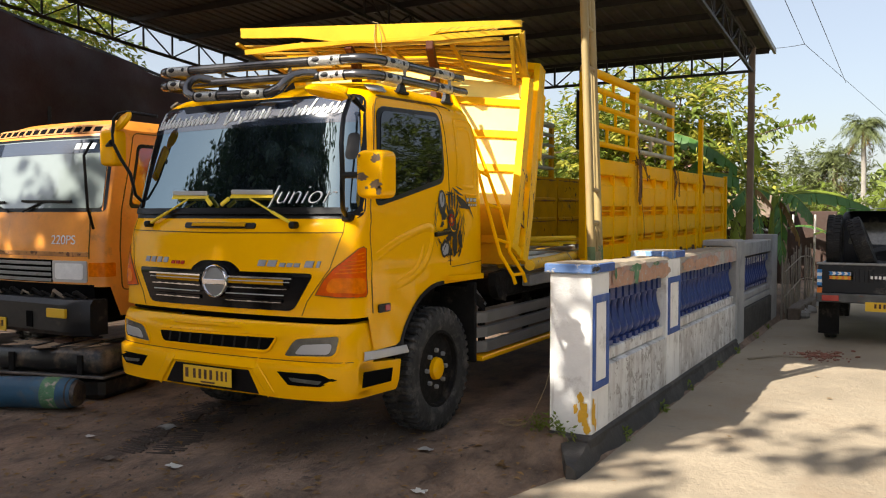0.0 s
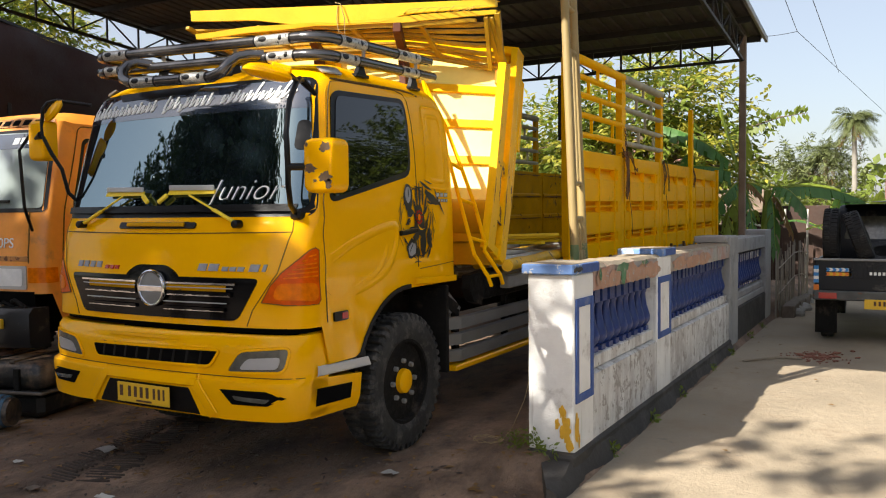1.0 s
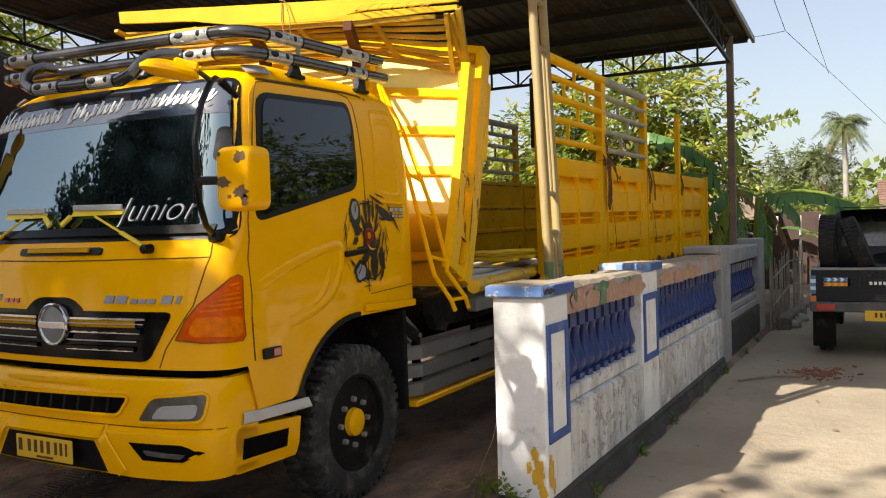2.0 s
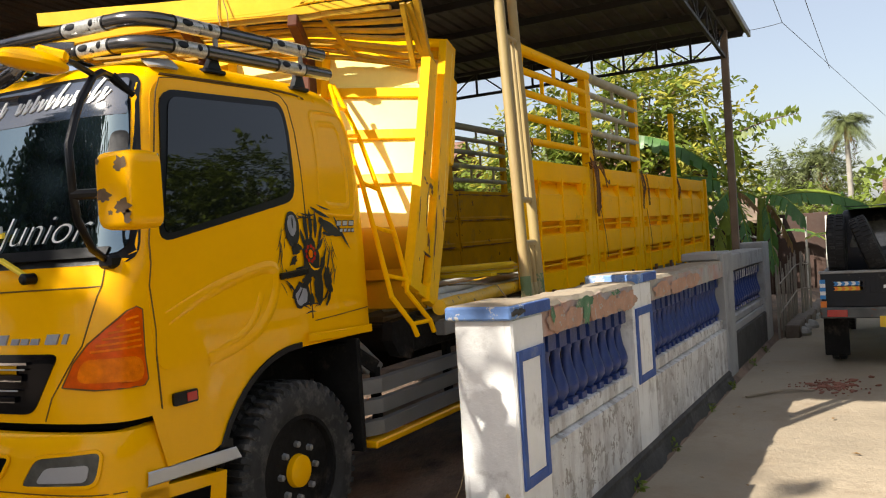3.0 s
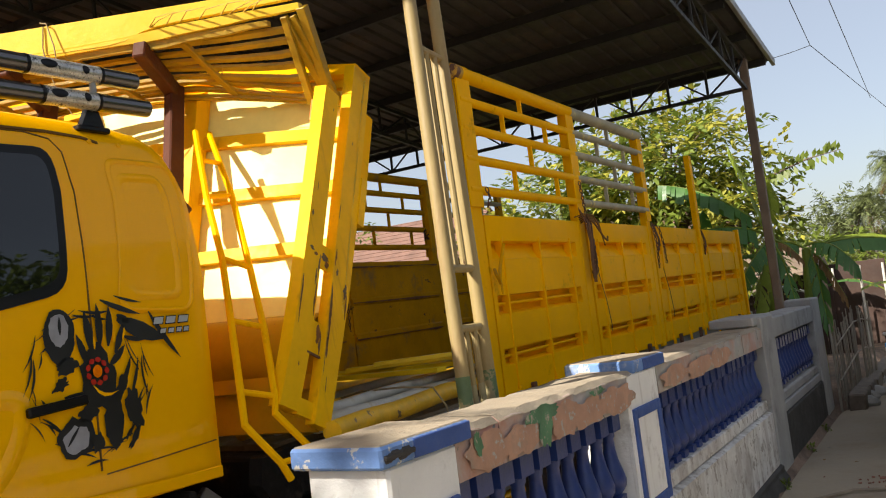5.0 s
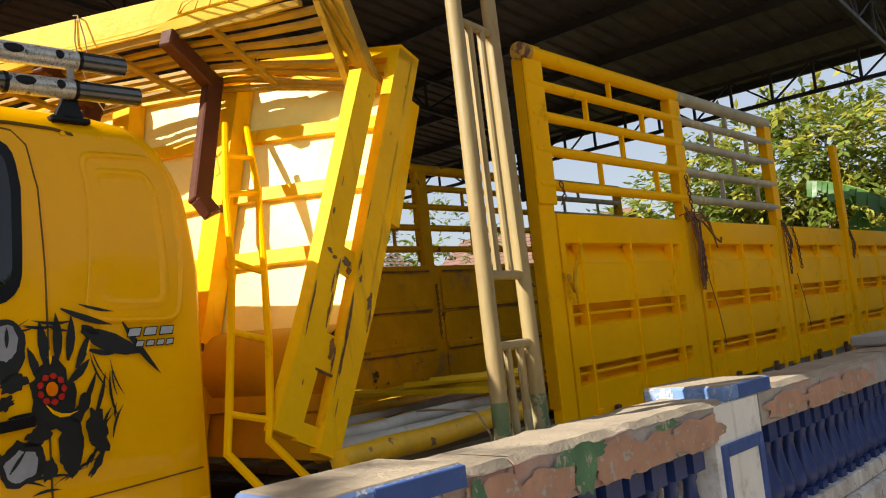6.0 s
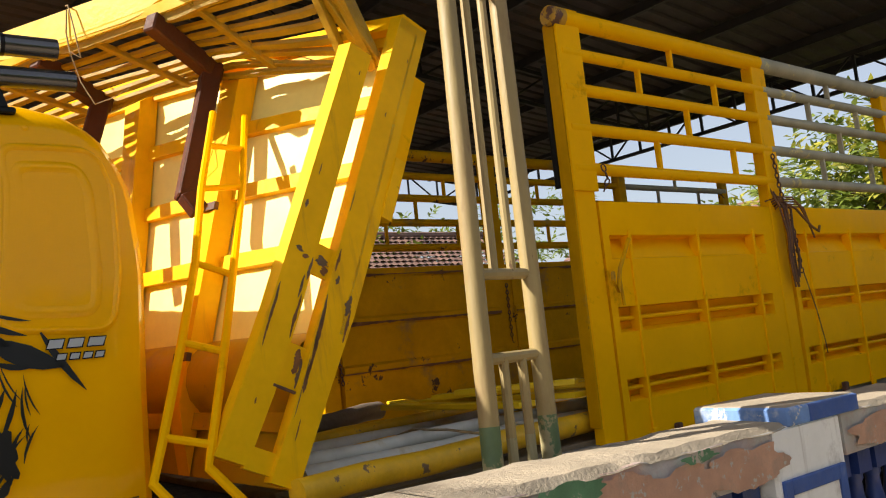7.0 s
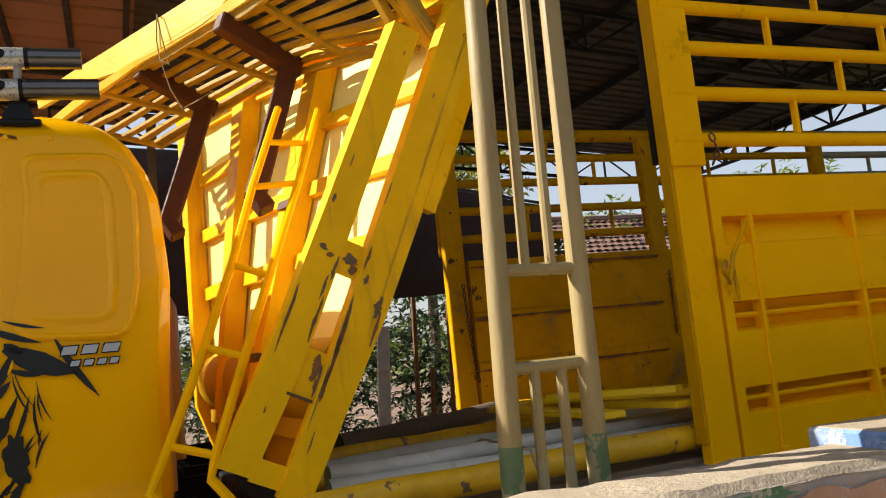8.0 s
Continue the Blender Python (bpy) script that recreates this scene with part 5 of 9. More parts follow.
# mirrors and arms
def pillow(lo, hi, r):
    """Mirror housing: rounded rectangle in x and z, swelling back along y."""
    cx, cz, hx, hz = (lo[0] + hi[0]) / 2, (lo[2] + hi[2]) / 2, (hi[0] - lo[0]) / 2, (hi[2] - lo[2]) / 2
    rows = []
    for t, ins in ((0, 0.03), (0.02, 0.018), (0.08, 0.008), (0.25, 0.002), (0.6, 0), (1, 0.004)):
        pl_ = rounded([(-hx + ins, -hz + ins), (hx - ins, -hz + ins), (hx - ins * 1.0, hz - ins), (-hx + ins, hz - ins)], r, 6)
        rows.append([(cx + a, lo[1] + (hi[1] - lo[1]) * t, cz + b) for a, b in pl_ + pl_[:1]])
    s_ = Solid().grid(rows)
    return s_.add(rows[0][:-1], [tuple(range(len(rows[0]) - 1))]).add(rows[-1][:-1], [tuple(range(len(rows[0]) - 1))[::-1]])


mo = part("wing_mirror", pillow((-3.165, 4.40, 1.845), (-2.945, 4.56, 2.165), 0.055), "cab", truck, "yellow mirror housing with dark scuffs", 50)
for cy, cz, rx, rz in ((-3.0, 2.105, 0.036, 0.03), (-3.105, 1.985, 0.045, 0.026), (-3.0, 1.935, 0.05, 0.028), (-2.975, 1.895, 0.02, 0.026), (-3.07, 1.915, 0.014, 0.01), (-3.13, 2.125, 0.012, 0.012)):
    ring_ = []
    for k in range(26):
        a = k * math.tau / 26
        q = 1 + 0.75 * noise.noise((math.cos(a) * 2.2 + cy * 40, math.sin(a) * 2.2 + cz * 40, 0)) + 0.25 * noise.noise((math.cos(a) * 7, math.sin(a) * 7, cz * 30))
        ring_.append((cy + rx * q * math.cos(a), 4.3988, cz + rz * q * math.sin(a)))
    part("scuff", Solid().add(ring_, [tuple(range(26))]), "scratch", mo, "dark paint chips")
part("mirror_glass", Solid().box((-3.15, 4.556, 1.86), (-2.96, 4.566, 2.15), 0.01), "chrome", mo)
m = Solid().tube([(-3.42, 4.66, 1.72), (-3.36, 4.53, 1.78), (-3.26, 4.39, 1.9), (-3.235, 4.36, 2.0), (-3.232, 4.352, 2.12), (-3.24, 4.357, 2.2), (-3.285, 4.43, 2.32), (-3.31, 4.48, 2.4), (-3.33, 4.57, 2.52), (-3.36, 4.64, 2.555), (-3.42, 4.74, 2.56)], 0.017, 10)
m.tube([(-3.24, 4.36, 2.0), (-3.18, 4.40, 2.0), (-3.1, 4.46, 2.0)], 0.022, 8).tube([(-3.42, 4.74, 2.56), (-3.385, 4.83, 2.48)], [0.026, 0.014], 8)
m.box((-3.45, 4.62, 1.69), (-3.37, 4.70, 1.75), 0.02).tube([(-3.33, 4.57, 2.53), (-3.28, 4.44, 2.55), (-3.2, 4.34, 2.53)], 0.014, 8)
part("mirror_arm", m, "black", truck, "black mirror arm")
m = Solid()
m.lathe([(0.02, -0.035), (0.085, -0.028), (0.112, -0.008), (0.112, 0.008), (0.09, 0.032), (0.05, 0.046), (0.01, 0.05)], 28, Matrix.Translation((-3.27, 4.24, 2.522)) @ Matrix.Rotation(radians(36), 4, "Z") @ Matrix.Rotation(radians(12), 4, "Y") @ Matrix.Diagonal((1.25, 0.85, 1.0, 1)))
m.bar((-3.25, 4.25, 2.565), (-3.165, 4.325, 2.535), 0.06, 0.045, bev=0.016)
part("blind_spot_mirror", m, "cab", truck, "round yellow kerb mirror hood")
m = pillow((-5.85, 4.52, 2.14), (-5.66, 4.64, 2.44), 0.05)
part("wing_mirror", m, "cab", truck, "yellow mirror housing", 40)
m = Solid().tube([(-5.50, 4.72, 1.80), (-5.53, 4.62, 1.9), (-5.54, 4.58, 2.07), (-5.62, 4.55, 2.2), (-5.68, 4.53, 2.32), (-5.685, 4.53, 2.42), (-5.68, 4.54, 2.52), (-5.65, 4.56, 2.565), (-5.58, 4.58, 2.578), (-5.46, 4.63, 2.56), (-5.35, 4.70, 2.54)], 0.014, 8)
m.tube([(-5.68, 4.52, 2.325), (-5.76, 4.53, 2.305)], [0.03, 0.014], 8).box((-5.55, 4.66, 1.76), (-5.47, 4.74, 1.84), 0.02)
part("mirror_arm", m, "black", truck)
m = Solid().lathe([(0.01, 0), (0.09, 0.006), (0.105, 0.022), (0.085, 0.045), (0.02, 0.055)], 24, Matrix.Translation((-5.61, 4.60, 2.495)) @ Matrix.Rotation(radians(-32), 4, "Y") @ Matrix.Rotation(radians(62), 4, "X") @ Matrix.Diagonal((1.1, 0.62, 1, 1)))
part("blind_spot_mirror", m, "cab", truck, "round yellow kerb mirror hood")

# roof rack of black tube, sagging towards its front corner
def rack_z(x, y, z):
    return z - 0.032 * (x + 5.6) + 0.032 * (y - 4.93)


def rack_path(z, y_front, y_end):
    xl, xr = TXC - 1.12, TXC + 1.055
    flat = [(xr, y_end), (xr, 5.9), (xr, 5.5)] + arc((xr - 0.15, y_front + 0.15), 0.15, 0, -90, 8) + arc((xl + 0.13, y_front + 0.13), 0.13, -90, -180, 6) + [(xl, y_end)]
    return [(x, y, rack_z(x, y, z)) for x, y in flat]


def rack_sleeve(a, b, mat, parent, dots=True):
    """A patterned sleeve with dark oval spots between two points of a rail."""
    a, b = Vector(a), Vector(b)
    sl = part("sleeve", Solid().tube([a, b], 0.0385, 14, False), mat, parent, "silvery patterned sleeve" if dots else "plain white sleeve")
    if not dots:
        return
    d = (b - a).normalized()
    out = Vector((d.y, -d.x, 0)).normalized()
    n = max(1, int((b - a).length / 0.11))
    for k in range(n):
        c = a.lerp(b, (k + 0.5) / n)
        wide = 0.036 if k % 2 == 0 else 0.016
        up = Vector((0, 0, 1))
        rows = []
        for i in range(-4, 5):
            th = i / 4 * 0.5
            half = wide * math.sqrt(max(0.02, 1 - (i / 4) ** 2))
            rim = (out * math.cos(th + 0.15) + up * math.sin(th + 0.15)) * 0.0392
            rows.append([c + d * half * q + rim for q in (-1, 0, 1)])
        part("sleeve_spot", Solid().grid(rows), "black", sl)
    for e in (a, b):
        part("sleeve_band", Solid().tube([e - d * 0.007, e + d * 0.007], 0.0395, 14, False), "black", sl)


rack = thing("roof_rack", "black tube roof rack with white patterned sleeves on the lorry cab", "roof rack", (TXC, 5.2, 2.75))
RXR = TXC + 1.055
for z, ye, front, side in ((2.945, 6.34, ((-5.46, -5.2), (-3.95, -3.65)), ((5.12, 5.43), (5.835, 6.16))), (2.83, 6.395, ((-5.45, -5.3), (-3.85, -3.62)), ((5.1, 5.33), (5.89, 6.14)))):
    part("rail", Solid().tube(rack_path(z, 4.93, ye), 0.0375, 14), "tube", rack, "black tube")
    for x0, x1 in front:
        rack_sleeve((x0, 4.93, rack_z(x0, 4.93, z)), (x1, 4.93, rack_z(x1, 4.93, z)), "sleeve", rack)
    for y0, y1 in side:
        rack_sleeve((RXR, y0, rack_z(RXR, y0, z)), (RXR, y1, rack_z(RXR, y1, z)), "sleeve", rack)
for x, y in ((RXR, 5.42), (RXR, 6.13), (TXC - 1.12, 5.42), (TXC - 1.12, 6.13), (TXC + 0.3, 4.96), (TXC - 0.4, 4.96)):
    lo, hi = rack_z(x, y, 2.83), rack_z(x, y, 2.945)
    inx = x - 0.03 if x > TXC + 1 else x + 0.03 if x < TXC - 1 else x
    q = Solid().tube([(x, y, lo), (x, y, hi)], 0.014, 10)
    part("spacer", q, "steel", rack)
    q = Solid().prism([(y - 0.06, 2.69), (y + 0.05, 2.69), (y + 0.02, lo - 0.02), (y - 0.02, lo - 0.02)], "x", inx - 0.018, inx + 0.018)
    q.box((inx - 0.05, y - 0.08, 2.672), (inx + 0.03, y + 0.07, 2.695), 0.006)
    part("bracket", q, "black", rack, "black bolted foot")
P = []
for x, z, y in ((-0.488, 2.831, 4.93), (-0.568, 2.846, 4.86), (-0.590, 2.815, 4.79), (-0.576, 2.762, 4.74), (-0.539, 2.706, 4.71), (-0.448, 2.667, 4.70), (-0.057, 2.653, 4.70), (0.327, 2.642, 4.70), (0.412, 2.671, 4.71), (0.446, 2.726, 4.74), (0.469, 2.769, 4.79), (0.508, 2.792, 4.86), (0.581, 2.796, 4.93)):
    P.append((TXC + x, y, z))
part("drop_bar", Solid().tube(P, 0.0375, 14), "tube", rack, "bent black drop bar")
for a, b in (((-0.428, 4.70, 2.6664), (-0.188, 4.70, 2.6586)), ((0.067, 4.70, 2.6504), (0.297, 4.70, 2.6430))):
    rack_sleeve((TXC + a[0], a[1], a[2]), (TXC + b[0], b[1], b[2]), "sleeve", rack)


# ---- cargo bed ----
def tilt(x, y, z):
    return (x, y, z + 0.0065 * (y - 8.7))


bed = thing("cargo_bed", "yellow dropside cargo bed with pipe rails above, on the lorry", "cargo bed", (-4.35, 12, 1.2))
XS, XF = -3.10, -5.82           # near and far outer faces
for k in range(12):
    x = -5.74 + k * 0.213
    part("floor_plank", Solid().box((x, 7.15, 1.16), (x + 0.209, 17.0, 1.2 - 0.004 * (k % 3)), 0.004).map(tilt), "bedfloor", bed, "dusty floor plank")
part("bed_edge", Solid().box((XS - 0.12, 7.2, 1.06), (XS - 0.03, 17.0, 1.17), 0.01).map(tilt), "steel", bed, "grey steel bed edge")

PROF = [(0.0, 1.155), (0.0, 1.35), (-0.078, 1.37), (-0.078, 1.40), (-0.03, 1.405), (-0.03, 1.42), (-0.078, 1.425), (-0.078, 1.455), (0.0, 1.46), (0.0, 1.695), (-0.078, 1.715), (-0.078, 1.75),
        (-0.03, 1.755), (-0.03, 1.775), (-0.078, 1.78), (-0.078, 1.82), (0.0, 1.825), (0.0, 2.07), (-0.018, 2.075), (-0.075, 2.185), (0.0, 2.195), (0.004, 2.205), (0.004, 2.37)]


def drop_side(xo, sg, y0, y1, mat, back="bedworn"):
    """One dropside panel of pressed steel with flat upright ribs; sg: which way its outside faces."""
    p = Solid()
    ya, yb = y0 + 0.03, y1 - 0.03
    w, v = 0.05, 0.11
    rows = [[(xo + sg * d * f, y, z) for d, z in PROF] for y, f in ((ya, 0), (ya + w, 0), (ya + w + 0.014, 1), (yb - v - 0.014, 1), (yb - v, 0), (yb, 0))]
    p.grid(rows)
    inner = [(-0.10, PROF[-1][1]), (-0.10, 2.0), (-0.12, 1.98), (-0.12, 1.94), (-0.10, 1.92), (-0.10, 1.64), (-0.12, 1.62), (-0.12, 1.58), (-0.10, 1.56), (-0.10, 1.155)]
    p.grid([[(xo + sg * d, y, z) for d, z in inner] for y in (ya, yb)])
    for y in (ya, yb):
        p.add([(xo + sg * d, y, z) for d, z in [(0, q[1]) for q in PROF] + inner], [tuple(range(len(PROF) + len(inner)))])
    p.add([(xo + sg * 0.004, ya, 2.37), (xo + sg * 0.004, yb, 2.37), (xo - sg * 0.10, yb, 2.37), (xo - sg * 0.10, ya, 2.37)], [(0, 1, 2, 3)])
    panel = part("dropside", p.map(tilt), mat, bed, "pressed yellow dropside panel", 25)
    for k in (0.125, 0.495, 0.85):
        y = ya + (yb - ya) * k
        b = 0.012
        r = Solid().box((min(xo - sg * 0.05, xo + sg * b), y - 0.011, 1.15), (max(xo - sg * 0.05, xo + sg * b), y + 0.011, 2.226), 0.004)
        r.box((min(xo, xo + sg * 0.024), y - 0.02, 1.05), (max(xo, xo + sg * 0.024), y + 0.02, 1.2), 0.004)
        part("rib", r.map(tilt), mat, panel)
    for z in (1.215, 1.6, 1.975, 2.345):        # rust along the inside folds
        r = Solid()
        rows = []
        for i in range(41):
            y = ya + (yb - ya) * i / 40
            h = max(0.0012, 0.006 + 0.02 * noise.noise((y * 3.1, z * 9, xo)) + 0.01 * noise.noise((y * 13, z * 9, xo)))
            rows.append([(xo - sg * 0.1235, y, z - 0.03 - h), (xo - sg * 0.1235, y, z - 0.024 + 0.4 * h)])
        part("rust_line", r.grid(rows).map(tilt), "rustline", panel)
    for z in (1.4125, 1.765):
        r = Solid().tube([(xo - sg * 0.03, ya + 0.04, z), (xo - sg * 0.03, yb - 0.10, z)], 0.012, 8)
        part("latch_rod", r.map(tilt), mat, panel)
    return panel


def stake(xo, sg, y, top, wide, mat="bed"):
    """Upright stake of folded steel that holds the panels and rails."""
    s = Solid().box((min(xo, xo - sg * 0.07), y - wide / 2, 1.12), (max(xo, xo - sg * 0.07) , y + wide / 2, top), 0.006)
    s.box((min(xo, xo + sg * 0.016), y - wide / 2 - 0.015, 2.42), (max(xo, xo + sg * 0.016), y + wide / 2 + 0.015, top), 0.005)
    return part("stake", s.map(tilt), mat, bed, "folded steel stake")


EDGES = [8.68, 10.50, 12.36, 14.3, 16.5]


def rails(xo, sg, ya, yb, mat):
    for n, (z, r) in enumerate(((3.33, 0.05), (3.15, 0.032), (2.96, 0.032), (2.75, 0.032), (2.54, 0.032))):
        part("rail", Solid().tube([(xo - sg * 0.01, ya, z), (xo - sg * 0.01, yb, z)], r, 12).map(tilt), mat, bed)
    w = yb - ya
    for n, (z0, z1, us) in enumerate(((3.15, 3.33, (0.5,)), (2.96, 3.15, (0.33, 0.72)), (2.75, 2.96, (0.55,)), (2.54, 2.75, (0.38, 0.78)))):
        for u in us:
            y = ya + w * u
            part("spacer", Solid().bar((xo - sg * 0.01, y, z0), (xo - sg * 0.01, y, z1), 0.02, 0.035).map(tilt), mat, bed)


for n in range(4):
    drop_side(XS, 1, EDGES[n] + 0.1, EDGES[n + 1] - 0.02, "bed")
    drop_side(XF, -1, EDGES[n] + 0.1, EDGES[n + 1] - 0.02, "bedworn")
for xo, sg, mat in ((XS, 1, "bed"), (XF, -1, "bedworn")):
    stake(xo, sg, EDGES[0] + 0.04, 3.38, 0.15, mat)
    worn = mat
    stake(xo, sg, EDGES[1] + 0.03, 3.30, 0.13, worn)
    stake(xo, sg, EDGES[2] + 0.03, 3.30, 0.11, worn)
    rails(xo, sg, EDGES[0] - 0.02, EDGES[1] + 0.06, mat)
    rails(xo, sg, EDGES[1] + 0.06, EDGES[2] + 0.06, "greyrail" if sg > 0 else mat)
    if sg < 0:
        rails(xo, sg, EDGES[2] + 0.06, EDGES[3] + 0.06, "greyrail")
    # added backing strips that keep sunlight from leaking between the panels
    for e in EDGES[1:4]:
        part("gap_strip", Solid().box((min(xo - sg * 0.085, xo - sg * 0.08), e - 0.08, 1.16), (max(xo - sg * 0.085, xo - sg * 0.08), e + 0.16, 2.36), 0.001).map(tilt), mat, bed)
    part("stake", Solid().box((xo - 0.035, EDGES[3] - 0.02, 1.12), (xo + 0.03, EDGES[3] + 0.1, 3.3), 0.006).map(tilt), mat, bed)
    part("stake", Solid().box((xo - 0.035, EDGES[4] - 0.02, 1.12), (xo + 0.03, EDGES[4] + 0.06, 2.4), 0.006).map(tilt), mat, bed)
part("rail_cap", Solid().lathe([(0.054, 0), (0.054, 0.09), (0.045, 0.1)], 14, Matrix.Translation((XS - 0.01, EDGES[0] + 0.02, 3.33)) @ Matrix.Rotation(radians(90), 4, "X")), "ruststake", bed)
# added strip: darker worn paint stands in for shade on the stake front
part("front_slip", Solid().box((XS - 0.078, EDGES[0] - 0.05, 1.25), (XS - 0.004, EDGES[0] - 0.037, 3.3), 0.004), "bedworn", bed, "added front strip, darker worn yellow for the shaded stake face")
part("wood_slip", Solid().box((XS - 0.11, EDGES[0] - 0.06, 2.45), (XS - 0.08, EDGES[0] - 0.035, 3.1), 0.004), "chassis", bed, "dark weathered slip")
part("tailboard", Solid().box((XF + 0.02, 16.48, 1.15), (XS - 0.02, 16.53, 2.38), 0.01).map(tilt), "bedworn", bed)


def chain(pts, par, name="chain"):
    s = Solid()
    P = [Vector(p) for p in pts]
    out, acc = [], 0.0
    for a, b in zip(P, P[1:]):
        n = max(1, int((b - a).length / 0.03))
        for k in range(n):
            c = a.lerp(b, (k + 0.5) / n)
            d = (b - a).normalized()
            x = d.orthogonal().normalized()
            if len(out) % 2:
                x = d.cross(x)
            ring = [c + d * 0.02 * math.cos(t * math.tau / 8) + x * 0.011 * math.sin(t * math.tau / 8) for t in range(9)]
            s.tube(ring, 0.0045, 5, False)
            out.append(c)
    return part(name, s, "chain", par)


xs = XS + 0.03
chain([(xs, 10.53, 2.72), (xs + 0.02, 10.52, 2.5), (xs + 0.03, 10.55, 2.3), (xs + 0.02, 10.56, 2.05), (xs, 10.58, 1.9)], bed)
chain([(xs, 10.58, 2.35), (xs + 0.03, 10.6, 2.2), (xs + 0.01, 10.66, 1.95)], bed)
chain([(xs, 12.4, 2.4), (xs + 0.02, 12.42, 2.2), (xs, 12.46, 1.95)], bed)
chain([(xs, 12.62, 2.4), (xs + 0.02, 12.66, 2.2), (xs, 12.75, 2.0)], bed)
chain([(xs, 14.35, 2.42), (xs + 0.02, 14.4, 2.25), (xs, 14.42, 2.1)], bed)
chain([(xs, 8.84, 2.56), (xs + 0.01, 8.86, 2.48), (xs, 8.83, 2.42)], bed)
chain([(XF + 0.1, 8.75, 2.2), (XF + 0.11, 8.76, 1.9), (XF + 0.1, 8.8, 1.5)], bed)
chain([(XF + 0.1, 10.56, 2.2), (XF + 0.11, 10.55, 1.9), (XF + 0.1, 10.56, 1.7)], bed)
r = Solid().tube([(xs - 0.01, 8.83, 2.0), (xs + 0.03, 8.78, 1.95), (xs + 0.035, 8.8, 1.9), (xs + 0.03, 8.84, 2.02), (xs + 0.02, 8.95, 2.17)], 0.011, 7)
r.tube([(xs + 0.02, 8.84, 1.99), (xs + 0.02, 8.85, 1.83)], 0.008, 6)
part("hook_lever", r, "bedworn", bed, "rusty hook lever")
r = Solid()
for k in range(5):
    z, y = 2.42 - 0.015 * k, 10.46
    r.tube([(xs - 0.06, y + 0.02 * k, z), (xs + 0.01, y + 0.03, z + 0.02), (xs + 0.05, y + 0.14 + 0.03 * k, z + 0.01), (xs + 0.05, y + 0.27 + 0.02 * k, z - 0.07 - 0.03 * k)], 0.006, 6)
part("lashing", r, "rustline", bed, "brown rope lashing")
for k in range(6):
    y = 10.47 + 0.028 * k
    q = [(xs - 0.02, y, 2.5 - 0.02 * k), (xs + 0.03, y + 0.02 * math.sin(k * 2), 2.36), (xs + 0.035, y - 0.015 * k + 0.04, 2.2), (xs + 0.03, y + 0.03 * math.cos(k), 2.05), (xs + 0.02, 10.54 + 0.012 * k, 1.86 + 0.03 * (k % 3))]
    part("hanging_rope", Solid().tube(q, 0.006 + 0.002 * (k % 2), 7), "chain" if k % 3 else "rustline", bed, "dark frayed rope")
part("bent_bar", Solid().tube([(xs, 10.52, 2.42), (xs + 0.05, 10.62, 2.36), (xs + 0.06, 10.78, 2.24), (xs + 0.06, 10.86, 2.21), (xs + 0.05, 10.9, 2.25)], 0.008, 8), "rustline", bed, "bent rusty bar")
for y in (12.42, 14.36):
    for k in range(3):
        part("hanging_rope", Solid().tube([(xs - 0.01, y + 0.03 * k, 2.42), (xs + 0.03, y + 0.02 * k + 0.03, 2.25), (xs + 0.02, y + 0.05 * k, 2.08 + 0.05 * k)], 0.006, 6), "chain", bed, "dark frayed rope")
for y0 in (10.72, 12.62):
    r = Solid().tube([(xs - 0.01, y0, 1.95), (xs + 0.012, y0 + 0.05, 1.7), (xs + 0.012, y0 + 0.1, 1.5), (xs, y0 + 0.13, 1.42)], 0.0035, 5)
    part("cord", r, "chain", bed, "thin dark cord")
# wedge handles at the foot of the panels
for n in range(4):
    for u in (0.28, 0.7):
        y = EDGES[n] + (EDGES[n + 1] - EDGES[n]) * u
        part("foot_latch", Solid().box((xs - 0.02, y - 0.02, 1.02), (xs + 0.015, y + 0.02, 1.2), 0.006).map(tilt), "chain", bed)

# ---- leaning headboard with bamboo canopy ----
head = thing("headboard", "leaning yellow steel headboard with scraped edges behind the cab", "headboard", (-4.4, 6.9, 1.25))
LEAN_A = radians(24.3)


def hb(x, u, v):
    """Point of the twisted headboard: across, up along its lean, and forward of its back; the near end leans back most."""
    k = (x + 5.7) / 2.5
    a = LEAN_A * k
    return Vector((x - 0.105 * u * k, 7.02 + math.sin(a) * u - math.cos(a) * v, 1.25 + math.cos(a) * u + math.sin(a) * v))


def hbox(s, x0, x1, u0, u1, v0, v1, bev=0.0):
    """Box of the headboard, bent with its twist."""
    n = max(1, int((x1 - x0) / 0.2))
    m = max(1, int((u1 - u0) / 0.5))
    c = [(u0, v0)] + [(u0 + (u1 - u0) * k / m, v1) for k in range(m + 1)] + [(u1 - (u1 - u0) * k / m, v0) for k in range(m)]
    rows = [[hb(x0 + (x1 - x0) * i / n, u, v) for u, v in c + c[:1]] for i in range(n + 1)]
    s.grid(rows)
    s.add(rows[0][:-1], [tuple(range(len(c)))]).add(rows[-1][:-1], [tuple(range(len(c)))[::-1]])
    return s


HX1, HX0 = -3.06, -5.8
swell = [(0.0, 0.05), (0.27, 0.05), (0.29, 0.07), (0.33, 0.12), (0.39, 0.15), (0.46, 0.158), (0.53, 0.145), (0.58, 0.11), (0.61, 0.06), (0.62, 0.04)]
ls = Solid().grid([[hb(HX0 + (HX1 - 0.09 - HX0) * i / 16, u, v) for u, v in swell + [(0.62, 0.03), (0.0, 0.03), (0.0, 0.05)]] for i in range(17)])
part("lower_sheet", ls, "lowsheet", head, "golden lower sheet with a rounded swell, darkened for cab shade", 50)
